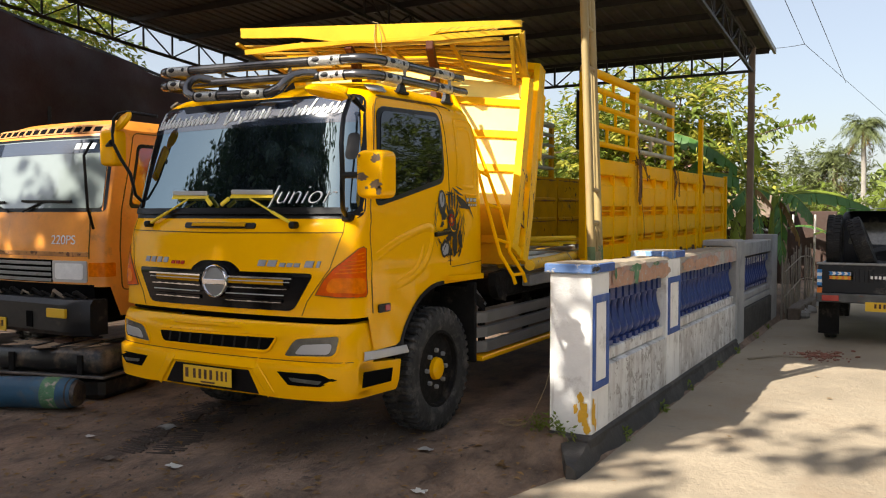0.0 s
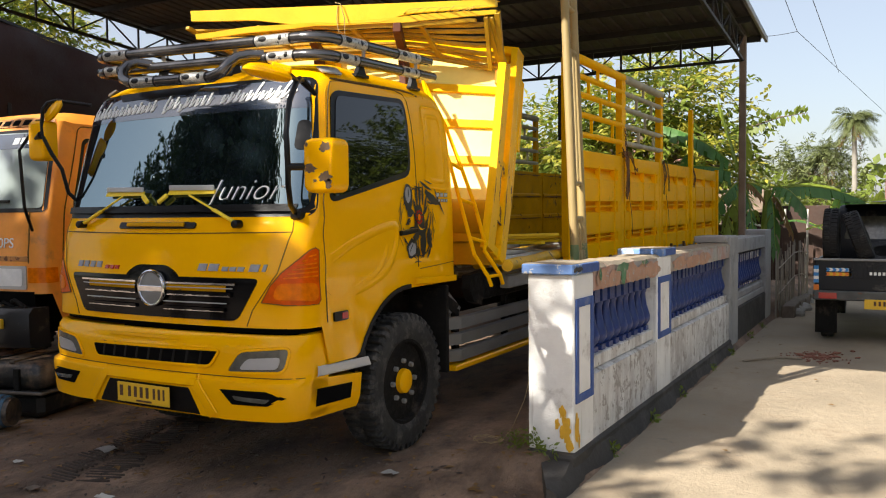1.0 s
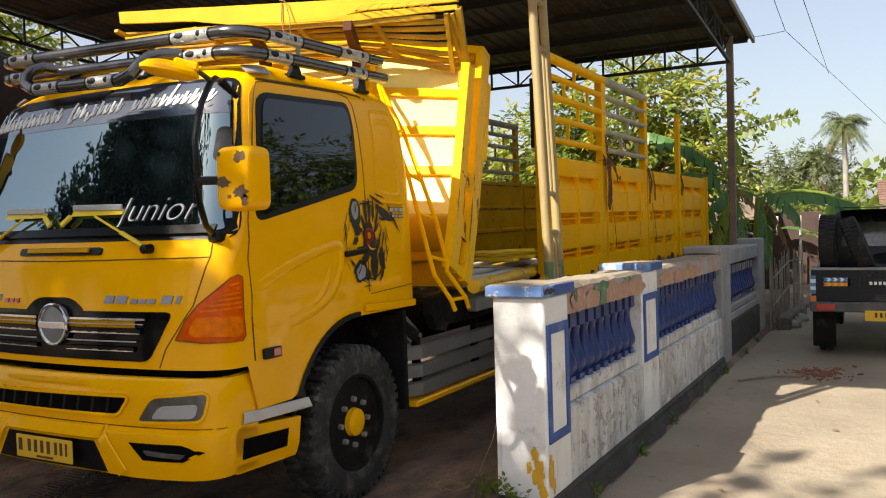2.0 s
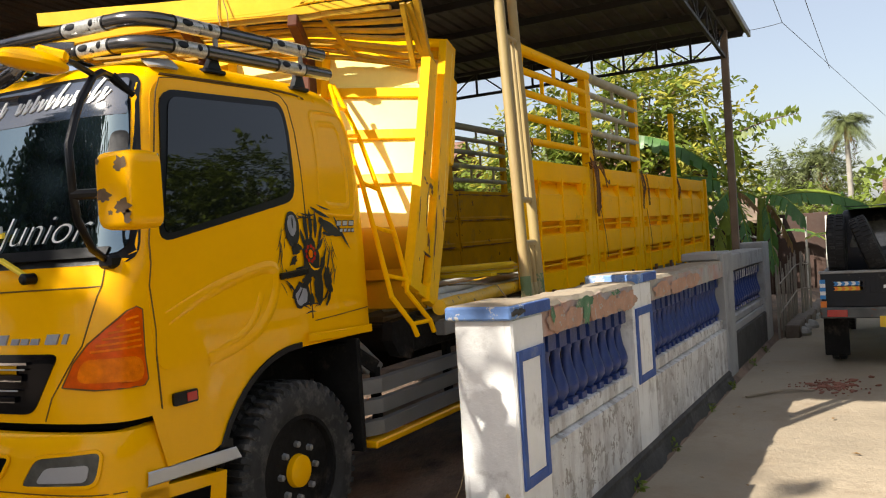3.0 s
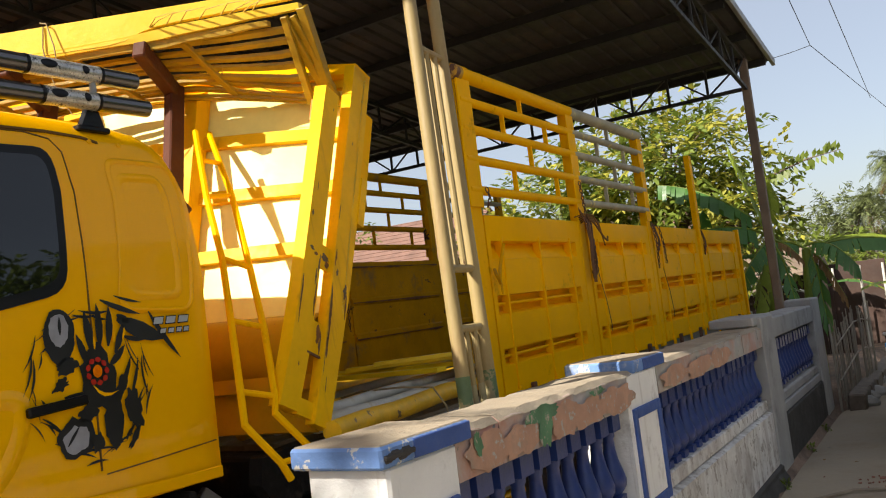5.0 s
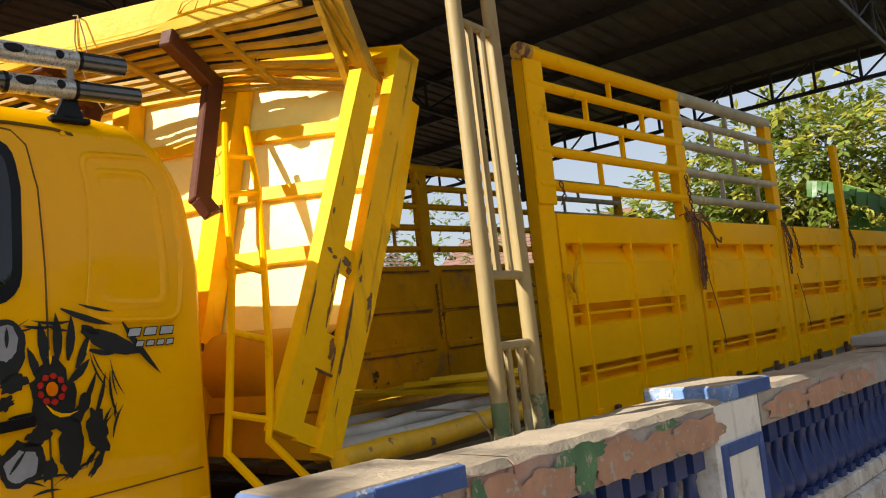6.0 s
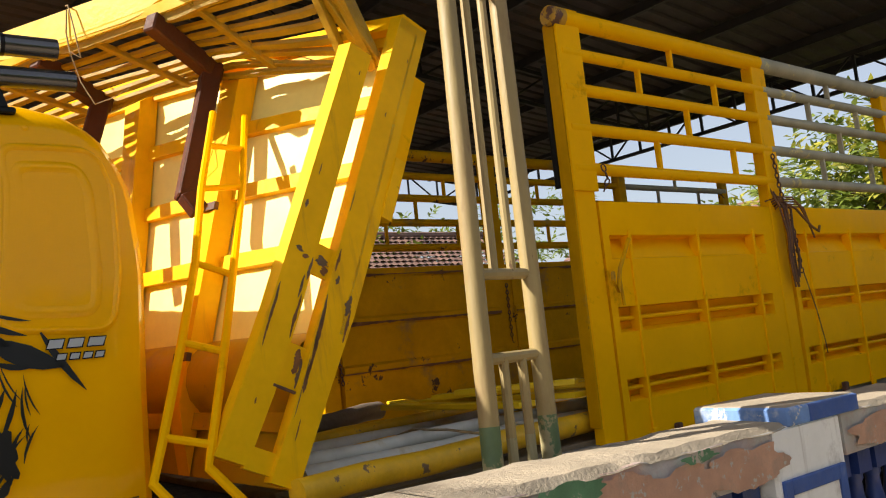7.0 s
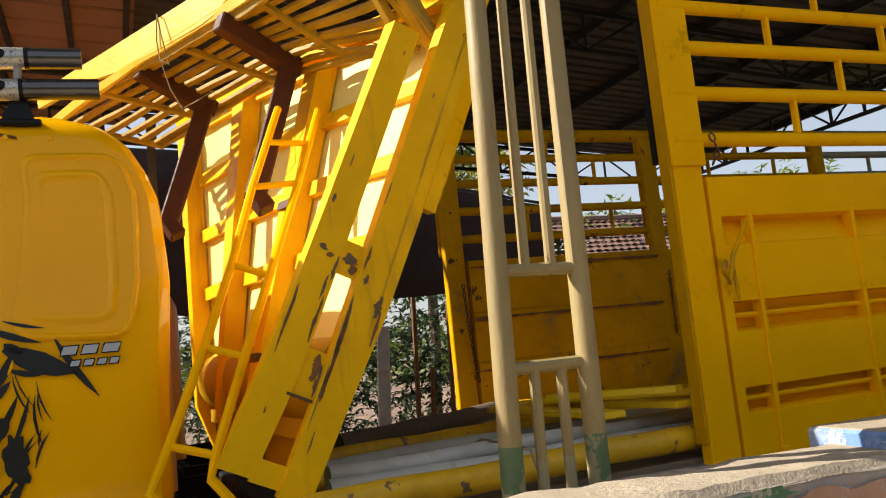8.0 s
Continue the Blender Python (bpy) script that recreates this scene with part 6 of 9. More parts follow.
# upper sheet takes the glare-paled yellow, lower sheet and rib the shaded one
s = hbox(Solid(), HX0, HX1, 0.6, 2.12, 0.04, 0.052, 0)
part("back_sheet", s, "headpaint", head, "yellow back sheet, paled to carry the sun glare")
for u in (0.2, 0.95, 1.32, 1.68, 2.04):
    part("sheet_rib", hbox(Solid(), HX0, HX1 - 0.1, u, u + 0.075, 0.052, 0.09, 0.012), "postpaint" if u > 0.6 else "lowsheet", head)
# near side frame: two posts that spread towards the foot, joined by plates with openings between them
def side_post(x0, x1, stations):
    """Post of the side frame through stations of (up, back edge, front edge)."""
    rows = [[hb(x0, u, v0), hb(x1, u, v0), hb(x1, u, v1), hb(x0, u, v1), hb(x0, u, v0)] for u, v0, v1 in stations]
    return Solid().grid(rows).add(rows[0][:4], [(0, 1, 2, 3)]).add(rows[-1][:4], [(3, 2, 1, 0)])


part("rear_post", side_post(HX1 - 0.06, HX1, [(0.0, 0.055, 0.165), (0.3, 0.035, 0.155), (0.7, 0.005, 0.15), (1.1, -0.005, 0.15), (1.6, 0.0, 0.15), (2.16, 0.0, 0.15)]), "postpaint", head, "scraped yellow rear post")
part("front_post", side_post(HX1 - 0.09, HX1 - 0.02, [(0.03, 0.26, 0.385), (0.3, 0.235, 0.365), (0.6, 0.225, 0.35), (1.0, 0.225, 0.345), (1.87, 0.225, 0.34)]), "postpaint", head, "scraped yellow front post")
for u0, u1 in ((0.79, 0.92), (0.33, 0.50)):
    part("tie_plate", hbox(Solid(), HX1 - 0.045, HX1 - 0.03, u0, u1, 0.14, 0.24, 0.002), "postpaint", head, "scraped tie plate between the posts")
part("foot_plate", hbox(Solid(), HX1 - 0.05, HX1 - 0.022, 0.02, 0.10, 0.14, 0.27, 0.002), "postpaint", head)
part("plate_seam", hbox(Solid(), HX1 - 0.03, HX1 - 0.018, 0.322, 0.332, 0.13, 0.25, 0.001), "chain", head, "dark torn weld line")
part("top_flap", hbox(Solid(), HX1 - 0.02, HX1 + 0.0, 1.2, 1.9, -0.06, 0.0, 0.01), "bed", head)
part("top_rail", hbox(Solid(), HX0, HX1, 2.10, 2.18, 0.0, 0.14, 0.012), "bed", head)
part("knee", hbox(Solid(), HX1 - 0.05, HX1 + 0.01, 1.15, 1.45, -0.05, 0.0, 0.008), "postpaint", head)
for x, w in ((-4.12, 0.13), (-4.92, 0.13), (-5.7, 0.1)):
    p = Solid()
    p.prism([(0.06, 0.0), (0.165, 0.3), (0.16, 2.02), (0.06, 2.1)], "x", x - w / 2, x + w / 2)
    p.map(lambda a, v, u: tuple(hb(a, u, v)))
    part("stiffener_post", p, "postpaint", head, "tapered yellow stiffener")
for u in (0.5, 1.25):
    part("stiffener_clip", hbox(Solid(), -4.19, -4.05, u, u + 0.04, 0.15, 0.172), "chain", head)
part("lamp", hbox(Solid(), HX1 - 0.125, HX1 - 0.092, 1.66, 1.8, 0.27, 0.31, 0.008), "stickorange", head, "small orange and white marker lamp")
def blot(x, u, v, lu, lv, v0, v1, mat):
    """A ragged streak of bare metal along the near side of the headboard."""
    left, right = [], []
    for k in range(19):
        t = k / 18
        w = 0.75 * lv * math.sin(math.pi * t) ** 0.6 * (0.45 + 0.9 * abs(noise.noise((t * 7 + u * 31, v * 57, 0)))) + 0.0006
        c = v + 0.35 * lv * noise.noise((t * 3 + u * 9, v * 31, 4))
        left.append(tuple(hb(x, u + lu * (t - 0.5) * 2, max(v0, min(v1, c - w)))))
        right.append(tuple(hb(x, u + lu * (t - 0.5) * 2, max(v0, min(v1, c + w)))))
    return part("scrape", Solid().grid([left, right]), mat, head)


XP, XQ, XT = HX1 + 0.0022, HX1 - 0.0178, HX1 - 0.0278
for u, v, lu, lv, mat in ((0.72, 0.045, 0.045, 0.024, "scratch"), (0.64, 0.03, 0.07, 0.010, "rustline"), (0.60, 0.142, 0.13, 0.012, "scratch"), (0.52, 0.138, 0.17, 0.014, "rustline"), (0.40, 0.140, 0.07, 0.016, "rustline"), (0.35, 0.148, 0.12, 0.006, "scratch"),
                          (0.88, 0.138, 0.05, 0.010, "rustline"), (0.80, 0.12, 0.02, 0.016, "scratch"), (1.15, 0.146, 0.05, 0.004, "scratch"), (1.62, 0.1, 0.012, 0.004, "scratch"), (1.95, 0.06, 0.012, 0.004, "rustline"), (0.2, 0.12, 0.04, 0.004, "rustline")):
    blot(XP, u, v, lu, lv, 0.008 if u > 0.5 else 0.04, 0.1475, mat)
for u, v, lu, lv, mat in ((0.80, 0.236, 0.05, 0.010, "scratch"), (0.62, 0.338, 0.08, 0.012, "scratch"), (0.55, 0.336, 0.11, 0.008, "rustline"), (0.60, 0.240, 0.09, 0.010, "rustline"), (0.72, 0.25, 0.05, 0.008, "scratch"), (0.86, 0.3, 0.012, 0.03, "scratch"), (0.84, 0.27, 0.010, 0.03, "rustline"),
                          (1.05, 0.325, 0.02, 0.010, "scratch"), (1.22, 0.31, 0.03, 0.003, "scratch"), (1.75, 0.26, 0.012, 0.004, "scratch"), (0.25, 0.3, 0.012, 0.006, "rustline")):
    blot(XQ, u, v, lu, lv, 0.23, 0.342, mat)
for u, v, lu, lv, mat in ((0.855, 0.19, 0.022, 0.05, "scratch"), (0.82, 0.17, 0.02, 0.03, "rustline"), (0.44, 0.18, 0.05, 0.03, "rustline"), (0.40, 0.16, 0.06, 0.014, "scratch")):
    blot(XT, u, v, lu, lv, 0.152, 0.224, mat)

# canopy: front board, slats and cross pieces, sagging and split
can = thing("canopy", "yellow painted bamboo canopy with split front board above the cab", "canopy", (-4.5, 7.1, 3.3))


def back_edge(x):
    return Vector((x, 7.70 + (x + 3.47) * 0.42, lerp(x, [(-5.8, 3.25), (-5.0, 3.28), (-4.2, 3.265), (-3.96, 3.21), (-3.47, 3.06)])))


def front_edge(x):
    return Vector((x, 7.426 + (x + 3.342) * 0.58, 3.506 + (x + 3.342) * 0.035))


def cp(x, t, h=0.0):
    """Point of the canopy: across, from its back edge to its front edge."""
    p = back_edge(x).lerp(front_edge(x), t)
    return Vector((p.x, p.y, p.z + h - 0.02 * t * math.sin((x + 5.7) / 2.4 * math.pi)))


CX0, CX1 = -5.78, -3.36
for k in range(7):
    t = 0.05 + 0.135 * k
    s = Solid()
    r = random.uniform(0.012, 0.018)
    rows = []
    for i in range(13):
        x = CX0 + (CX1 - CX0) * i / 12
        e, h, w = 0.03 * noise.noise((x * 1.3, k * 3.1, 0)), 0.016 * noise.noise((x * 1.7, k * 2.3, 4)), 0.029 + 0.008 * noise.noise((x * 2, k, 8))
        a, b = cp(x, t + e - w, h), cp(x, t + e + w, h)
        dn = Vector((0, 0, -r * 1.1))
        rows.append([a, a.lerp(b, 0.5) - dn * 0.25, b, b + dn, a + dn, a])
    s.grid(rows)
    s.add(rows[0][:-1], [(4, 3, 2, 1, 0)]).add(rows[-1][:-1], [(0, 1, 2, 3, 4)])
    part("slat", s, "bamboo", can)
for x in (-3.38, -3.42, -3.95, -4.5, -5.2, -5.74):
    s = Solid().bar(cp(x, -0.02, -0.02), cp(x, 1.0, -0.02), 0.045, 0.03)
    part("cross_piece", s, "bamboo", can)


def board(low, high, fwd, th, wob, mat, label="", n=28):
    """Board along the front edge between two curves of (x, height above the edge)."""
    s = Solid()
    rows = []
    x0, x1 = low[0][0], low[-1][0]
    for i in range(n + 1):
        x = x0 + (x1 - x0) * i / n
        p = front_edge(x)
        y = p.y - fwd + wob * noise.noise((x * 1.3, 9, fwd))
        za = p.z + lerp(x, low) + wob * noise.noise((x * 4.1, 1, fwd))
        zb = p.z + lerp(x, high) + 0.4 * wob * noise.noise((x * 3.7, 5, fwd))
        rows.append([(x, y, za), (x, y - 0.008, zb), (x, y + th, zb), (x, y + th, za), (x, y, za)])
    s.grid(rows)
    s.add(rows[0][:4], [(0, 1, 2, 3)]).add(rows[-1][:4], [(3, 2, 1, 0)])
    return part("front_board", s, mat, can, label, 40)


board([(-5.69, 0.03), (-5.2, 0.02), (-4.9, -0.03), (-4.2, -0.04), (-4.05, 0.03), (-3.33, 0.065)], [(-5.69, 0.12), (-3.33, 0.125)], 0.03, 0.035, 0.006, "bamboo_fascia", "bright yellow front board, split at one end")
board([(-5.66, -0.13), (-5.2, -0.085), (-4.7, -0.05), (-4.2, -0.05), (-3.9, -0.035), (-3.33, 0.0)], [(-5.66, -0.085), (-5.2, -0.035), (-4.7, -0.02), (-4.2, -0.01), (-3.9, 0.02), (-3.33, 0.035)], 0.024, 0.03, 0.012, "bamboo_fascia", "split lower board")
board([(-5.0, -0.075), (-4.2, -0.085), (-3.5, -0.06)], [(-5.0, -0.05), (-4.2, -0.045), (-3.5, -0.03)], 0.0, 0.025, 0.02, "bamboo")
for k in range(9):
    x = random.uniform(-4.1, -3.5)
    f = front_edge(x)
    part("splinter", Solid().tube([f + Vector((0, -0.03, 0.03)), f + Vector((0.08, -0.05, 0.05 + random.uniform(-0.02, 0.02))), f + Vector((0.2, -0.03, 0.055))], [0.004, 0.003, 0.001], 4), "bamboo", can)
part("top_strip", Solid().grid([[front_edge(x) + Vector((0, -0.02 + 0.1 * t, 0.122 + 0.004 * t)) for t in (0, 1)] for x in [-5.69 + 2.36 * k / 12 for k in range(13)]]), "bamboo_fascia", can)
s = Solid().bar(front_edge(-3.33) + Vector((0, 0, 0.02)), back_edge(-3.45) + Vector((0.03, 0.03, -0.02)), 0.05, 0.08).bar(front_edge(-3.42) + Vector((0, 0, -0.02)), back_edge(-3.5) + Vector((0, -0.05, -0.02)), 0.04, 0.045)
part("end_board", s, "bamboo", can)
s = Solid().tube([back_edge(x) + Vector((0, 0.0, -0.02 + 0.02 * math.sin(x * 5))) for x in (-5.7, -5.2, -4.8, -4.4, -4.0, -3.7, -3.5)], 0.02, 7)
s.tube([back_edge(-4.5) + Vector((0, -0.04, 0.03)), back_edge(-4.1) + Vector((0, -0.06, 0.05)), back_edge(-3.9)], 0.016, 6)
part("back_pole", s, "bamboo", can)
f = front_edge(-4.55)
s = Solid().tube([f + Vector(q) for q in ((0, -0.045, 0.12), (-0.01, -0.05, 0.0), (0, -0.04, -0.1), (0.04, 0.0, -0.14), (0.06, -0.03, 0.0), (0.03, -0.045, 0.13), (-0.03, -0.04, 0.15), (0.02, -0.04, 0.13))], 0.004, 5)
s.tube([f + Vector(q) for q in ((0, -0.04, -0.1), (0.02, 0.0, -0.26), (0.06, 0.05, -0.38), (0.14, 0.12, -0.36), (0.12, 0.2, -0.3))], 0.003, 5)
part("string", s, "rope", can, "string tied round the board")
s = Solid()
for k in range(26):
    x, t = random.uniform(-5.5, -3.7), random.uniform(0.1, 0.9)
    p = cp(x, t, -0.01)
    q = p + Vector((random.uniform(-0.1, 0.1), random.uniform(-0.1, 0.1), random.uniform(-0.05, 0.02)))
    s.tube([p, q], 0.0025, 4)
tagged(part("straw_wisp", s, "bamboo", can), kind="stuff")
for x, ey, ez in ((-4.25, 7.30, 3.235), (-4.975, 6.96, 3.25)):
    e = Vector((x, ey, ez))
    f = e + Vector((0.16, -0.36, 0.145))
    b = e + Vector((0.2, -0.27, -0.72))
    br = thing("canopy_bracket", "bent red-brown steel bracket under the canopy", "bracket", e, "canopy brackets")
    part("arm", Solid().bar(f + (f - e) * 0.04, e + (e - f).normalized() * 0.04, 0.075, 0.1, bev=0.008), "rust", br)
    part("upright", Solid().bar(e + Vector((0, 0, 0.05)), b, 0.073, 0.098, (0, -1, 0), bev=0.008), "rust", br)
    part("foot", Solid().bar(b + Vector((0, 0, 0.03)), b + Vector((0.035, 0.05, -0.06)), 0.07, 0.085, (0, -1, 0), bev=0.008), "rust", br)

# short steel ladder against the headboard
lad = thing("access_ladder", "narrow yellow tube ladder leaning on the headboard", "ladder", (-3.2, 6.5, 1.35))
A = [(-3.95, 7.15, 2.92), (-3.72, 6.97, 2.5), (-3.511, 6.836, 2.15), (-3.35, 6.70, 1.837), (-3.181, 6.553, 1.52), (-3.105, 6.485, 1.385), (-3.05, 6.62, 1.2), (-3.04, 6.66, 1.12)]
Bq = [(-4.08, 7.373, 2.964), (-3.74, 7.17, 2.52), (-3.462, 6.968, 2.093), (-3.272, 6.827, 1.789), (-3.114, 6.692, 1.478), (-3.107, 6.672, 1.406), (-3.04, 6.83, 1.2), (-3.03, 6.86, 1.12)]
part("side_rail", Solid().tube(A, 0.017, 8), "bed", lad)
part("side_rail", Solid().tube(Bq, 0.017, 8), "bed", lad)
for i in (1, 2, 3, 4, 6):
    part("rung", Solid().tube([A[i], Bq[i]], 0.014, 8), "bed", lad)
a, b = Vector(A[1]).lerp(Vector(A[0]), 0.55), Vector(Bq[1]).lerp(Vector(Bq[0]), 0.5)
part("rung", Solid().tube([a, b], 0.014, 8), "bed", lad)

# pole frame standing against the wall and the bed
pf = thing("pole_frame", "tall cream pipe frame with green feet standing at the bed edge", "pole frame", (-2.63, 7.65, 1.25))
L0, L1 = Vector((-2.62, 7.50, 1.10)), Vector((-2.84, 7.72, 4.75))
R0, R1 = Vector((-2.655, 7.83, 1.12)), Vector((-2.87, 8.02, 4.78))


def along(a, b, z):
    return a.lerp(b, (z - a.z) / (b.z - a.z))


for a, b in ((L0, L1), (R0, R1)):
    part("upright", Solid().tube([along(a, b, 1.42), along(a, b, 2.6), b], 0.0375, 14), "pole", pf, "weathered cream pipe")
    part("foot", Solid().tube([a, along(a, b, 1.425)], 0.038, 14), "polegreen", pf, "green painted foot")
for z in (1.66, 1.975, 3.175, 3.57):
    part("rung", Solid().tube([along(L0, L1, z), along(R0, R1, z)], 0.022, 10), "pole", pf)
for u in (0.34, 0.66):
    pt = lambda z: along(L0, L1, z).lerp(along(R0, R1, z), u)
    part("bar", Solid().tube([pt(1.975), pt(3.175)], 0.019, 10), "pole", pf)
    part("bar", Solid().tube([pt(3.57), pt(4.74)], 0.019, 10), "pole", pf)
    part("bar", Solid().tube([pt(1.36), pt(1.66)], 0.019, 10), "pole", pf)
    part("foot", Solid().tube([pt(1.1), pt(1.37)], 0.0195, 10), "polegreen", pf)


# ---- load in the bed ----
for n, (a, b, r, mat, lab) in enumerate((
        ((-3.03, 6.95, 1.27), (-3.34, 9.4, 1.28), 0.052, "pipeyellow", "scuffed yellow steel pipe"),
        ((-3.24, 7.08, 1.28), (-3.6, 10.2, 1.26), 0.045, "pipewhite", "dirty white steel pipe"),
        ((-3.42, 7.15, 1.25), (-3.8, 10.4, 1.26), 0.04, "pipeyellow", "scuffed yellow steel pipe"),
        ((-3.62, 7.2, 1.26), (-4.0, 10.6, 1.26), 0.04, "pipewhite", "dirty white steel pipe"),
        ((-3.83, 7.15, 1.25), (-4.2, 10.4, 1.26), 0.04, "pipeyellow", "scuffed yellow steel pipe"),
        ((-4.1, 7.25, 1.26), (-4.5, 10.5, 1.27), 0.042, "pipewhite", "dirty white steel pipe"),
        ((-4.5, 7.3, 1.26), (-4.9, 10.3, 1.27), 0.045, "pipeyellow", "scuffed yellow steel pipe"),
        ((-4.75, 7.5, 1.29), (-5.2, 8.75, 1.33), 0.06, "bark", "rough dark timber pole"),
        ((-4.62, 7.35, 1.25), (-5.0, 9.6, 1.26), 0.04, "pipeyellow", "scuffed yellow steel pipe"),
        ((-3.32, 7.1, 1.33), (-3.72, 9.9, 1.31), 0.036, "pipewhite", "dirty white steel pipe"))):
    pts = [Vector(a).lerp(Vector(b), k / 8) + Vector((0, 0, 0.006 * math.sin(k * 2 + n))) for k in range(9)]
    whole("pipe" if mat != "bark" else "timber_pole", Solid().tube(pts, r, 14), mat, lab + " lying in the cargo bed", "pipe" if mat != "bark" else "pole", "pipes in the bed")
s = Solid().tube([(-2.90, 7.75, 1.26), (-2.98, 7.76, 1.36), (-3.2, 7.77, 1.37), (-3.5, 7.8, 1.36), (-3.7, 7.85, 1.32)], 0.006, 5).tube([(-2.90, 7.75, 1.26), (-2.9, 7.78, 1.12), (-2.92, 7.8, 1.0)], 0.005, 5)
whole("tie_cord", s, "rope", "thin cord tied over the pipes", "cord")
for k, (x0, y0, x1, y1, z, w) in enumerate(((-4.45, 8.32, -3.25, 8.3, 1.40, 0.11), (-4.3, 8.48, -3.2, 8.62, 1.41, 0.1), (-4.4, 8.7, -3.25, 8.78, 1.405, 0.12), (-4.05, 8.36, -3.3, 8.8, 1.445, 0.09), (-4.3, 8.95, -3.3, 9.0, 1.41, 0.13), (-3.75, 8.28, -3.2, 8.6, 1.475, 0.08), (-4.5, 9.15, -3.4, 9.2, 1.40, 0.12), (-4.1, 8.75, -3.3, 9.15, 1.44, 0.09), (-5.0, 8.75, -4.1, 8.55, 1.375, 0.12))):
    s = Solid().bar((x0, y0, z), (x1, y1, z + 0.01), w, 0.03)
    whole("plank", s, "planky", "bright yellow painted plank lying across the pipes", "plank", "planks in the bed")

# ---- side decal, an abstract burst of black shards ----
rnd = random.Random(5)
cy, cz = 5.95, 1.66


def shard(y, z, ang, l, w, sol, off=0.0095, bend=0.2):
    c, sn = math.cos(ang), math.sin(ang)
    left, right = [], []
    for k in range(5):
        u = k / 4
        t = (u - 0.5) * l
        b = bend * l * (u - 0.5) ** 2
        q = w * math.sin(math.pi * min(1, u * 0.9 + 0.08)) / 2
        px, pz = y + c * t - sn * b, z + sn * t + c * b
        left.append((px - sn * q, pz + c * q))
        right.append((px + sn * q, pz - c * q))
    P = [CAB.at(SD(a, b), b, off) for a, b in left + right[::-1]]
    n = len(left)
    sol.add(P, [(k, k + 1, 2 * n - 2 - k, 2 * n - 1 - k) for k in range(n - 1)])
    return sol


def disc(y, z, ry, rz, tilt_, off, rag=0.0, n=26):
    """A flat round or ragged spot on the cab side."""
    pts = []
    for k in range(n):
        a = k * math.tau / n
        q = 1 + rag * noise.noise((math.cos(a) * 2.5 + y * 20, math.sin(a) * 2.5 + z * 20, 1)) + 0.5 * rag * noise.noise((math.cos(a) * 7, math.sin(a) * 7, z * 30))
        u, v = ry * q * math.cos(a), rz * q * math.sin(a)
        u, v = u * math.cos(tilt_) - v * math.sin(tilt_), u * math.sin(tilt_) + v * math.cos(tilt_)
        pts.append(CAB.at(SD(y + u, z + v), z + v, off))
    return Solid().add(pts, [tuple(range(n))])


door_decal = part("decal", disc(5.955, 1.665, 0.075, 0.12, 0.1, 0.0095, 0.45), "decal", truck, "black abstract burst decal")
for k in range(46):             # thin brush strokes round the rim
    a = k * math.tau / 46 + rnd.uniform(-0.1, 0.1)
    r = rnd.choice((1.0, 0.96, 0.9, 0.84, 0.78))
    if 0.7 < a < 1.3 and r > 0.9:
        continue
    part("stroke", shard(5.925 + 0.255 * r * math.cos(a), 1.645 + 0.285 * r * math.sin(a), a + math.pi / 2 + rnd.uniform(-0.12, 0.12), rnd.uniform(0.05, 0.17), rnd.uniform(0.004, 0.013), Solid(), bend=-0.28), "decal", door_decal)
for y, z, ry, rz, tl, rag in ((5.815, 1.835, 0.062, 0.105, -0.1, 0.12), (5.83, 1.72, 0.045, 0.03, 0.3, 0.5), (5.87, 1.60, 0.10, 0.022, 0.1, 0.5), (6.005, 1.49, 0.04, 0.10, -0.1, 0.25), (6.10, 1.53, 0.035, 0.085, 0.15, 0.5), (5.84, 1.462, 0.078, 0.072, 0.5, 0.25),
                              (5.80, 1.66, 0.035, 0.02, 0.6, 0.6), (5.90, 1.545, 0.05, 0.03, 0.5, 0.6), (6.05, 1.62, 0.022, 0.06, -0.5, 0.6), (5.925, 1.43, 0.03, 0.03, 0.0, 0.7), (6.09, 1.42, 0.012, 0.05, -0.6, 0.5)):
    part("blot", disc(y, z, ry, rz, tl, 0.0100, rag), "decal", door_decal)
for y, z, ang, l, w in ((5.935, 1.85, 1.62, 0.15, 0.036), (5.985, 1.865, 1.52, 0.17, 0.034), (6.03, 1.86, 1.42, 0.16, 0.032), (6.07, 1.81, 1.15, 0.13, 0.03), (6.05, 1.74, 0.75, 0.11, 0.03), (5.90, 1.78, 1.8, 0.12, 0.03),
                        (6.175, 1.83, -0.42, 0.24, 0.075), (6.10, 1.882, -0.5, 0.07, 0.03), (6.28, 1.80, -1.0, 0.24, 0.026), (6.09, 1.925, -0.36, 0.19, 0.024), (6.13, 1.957, -0.25, 0.13, 0.012), (6.13, 1.80, -0.25, 0.1, 0.02), (6.12, 1.65, 1.25, 0.16, 0.016), (6.08, 1.67, 1.1, 0.14, 0.02)):
    part("stroke", shard(y, z, ang, l, w, Solid(), bend=0.12), "decal", door_decal)
for k in range(4):              # slits that let the paint show between the upright strokes
    part("paint_slit", shard(5.955 + 0.045 * k, 1.80 + 0.008 * k, 1.55 - 0.1 * k, 0.05, 0.01, Solid(), 0.0106), "cab", door_decal)
part("paint_slit", shard(5.975, 1.60, -0.3, 0.11, 0.014, Solid(), 0.0106, 0.9), "cab", door_decal)
part("decal_patch", disc(5.815, 1.86, 0.038, 0.062, -0.1, 0.0112, 0.15), "decalgrey", door_decal)
part("decal_patch", disc(5.84, 1.455, 0.055, 0.048, 0.5, 0.0112, 0.2), "decalgrey", door_decal)
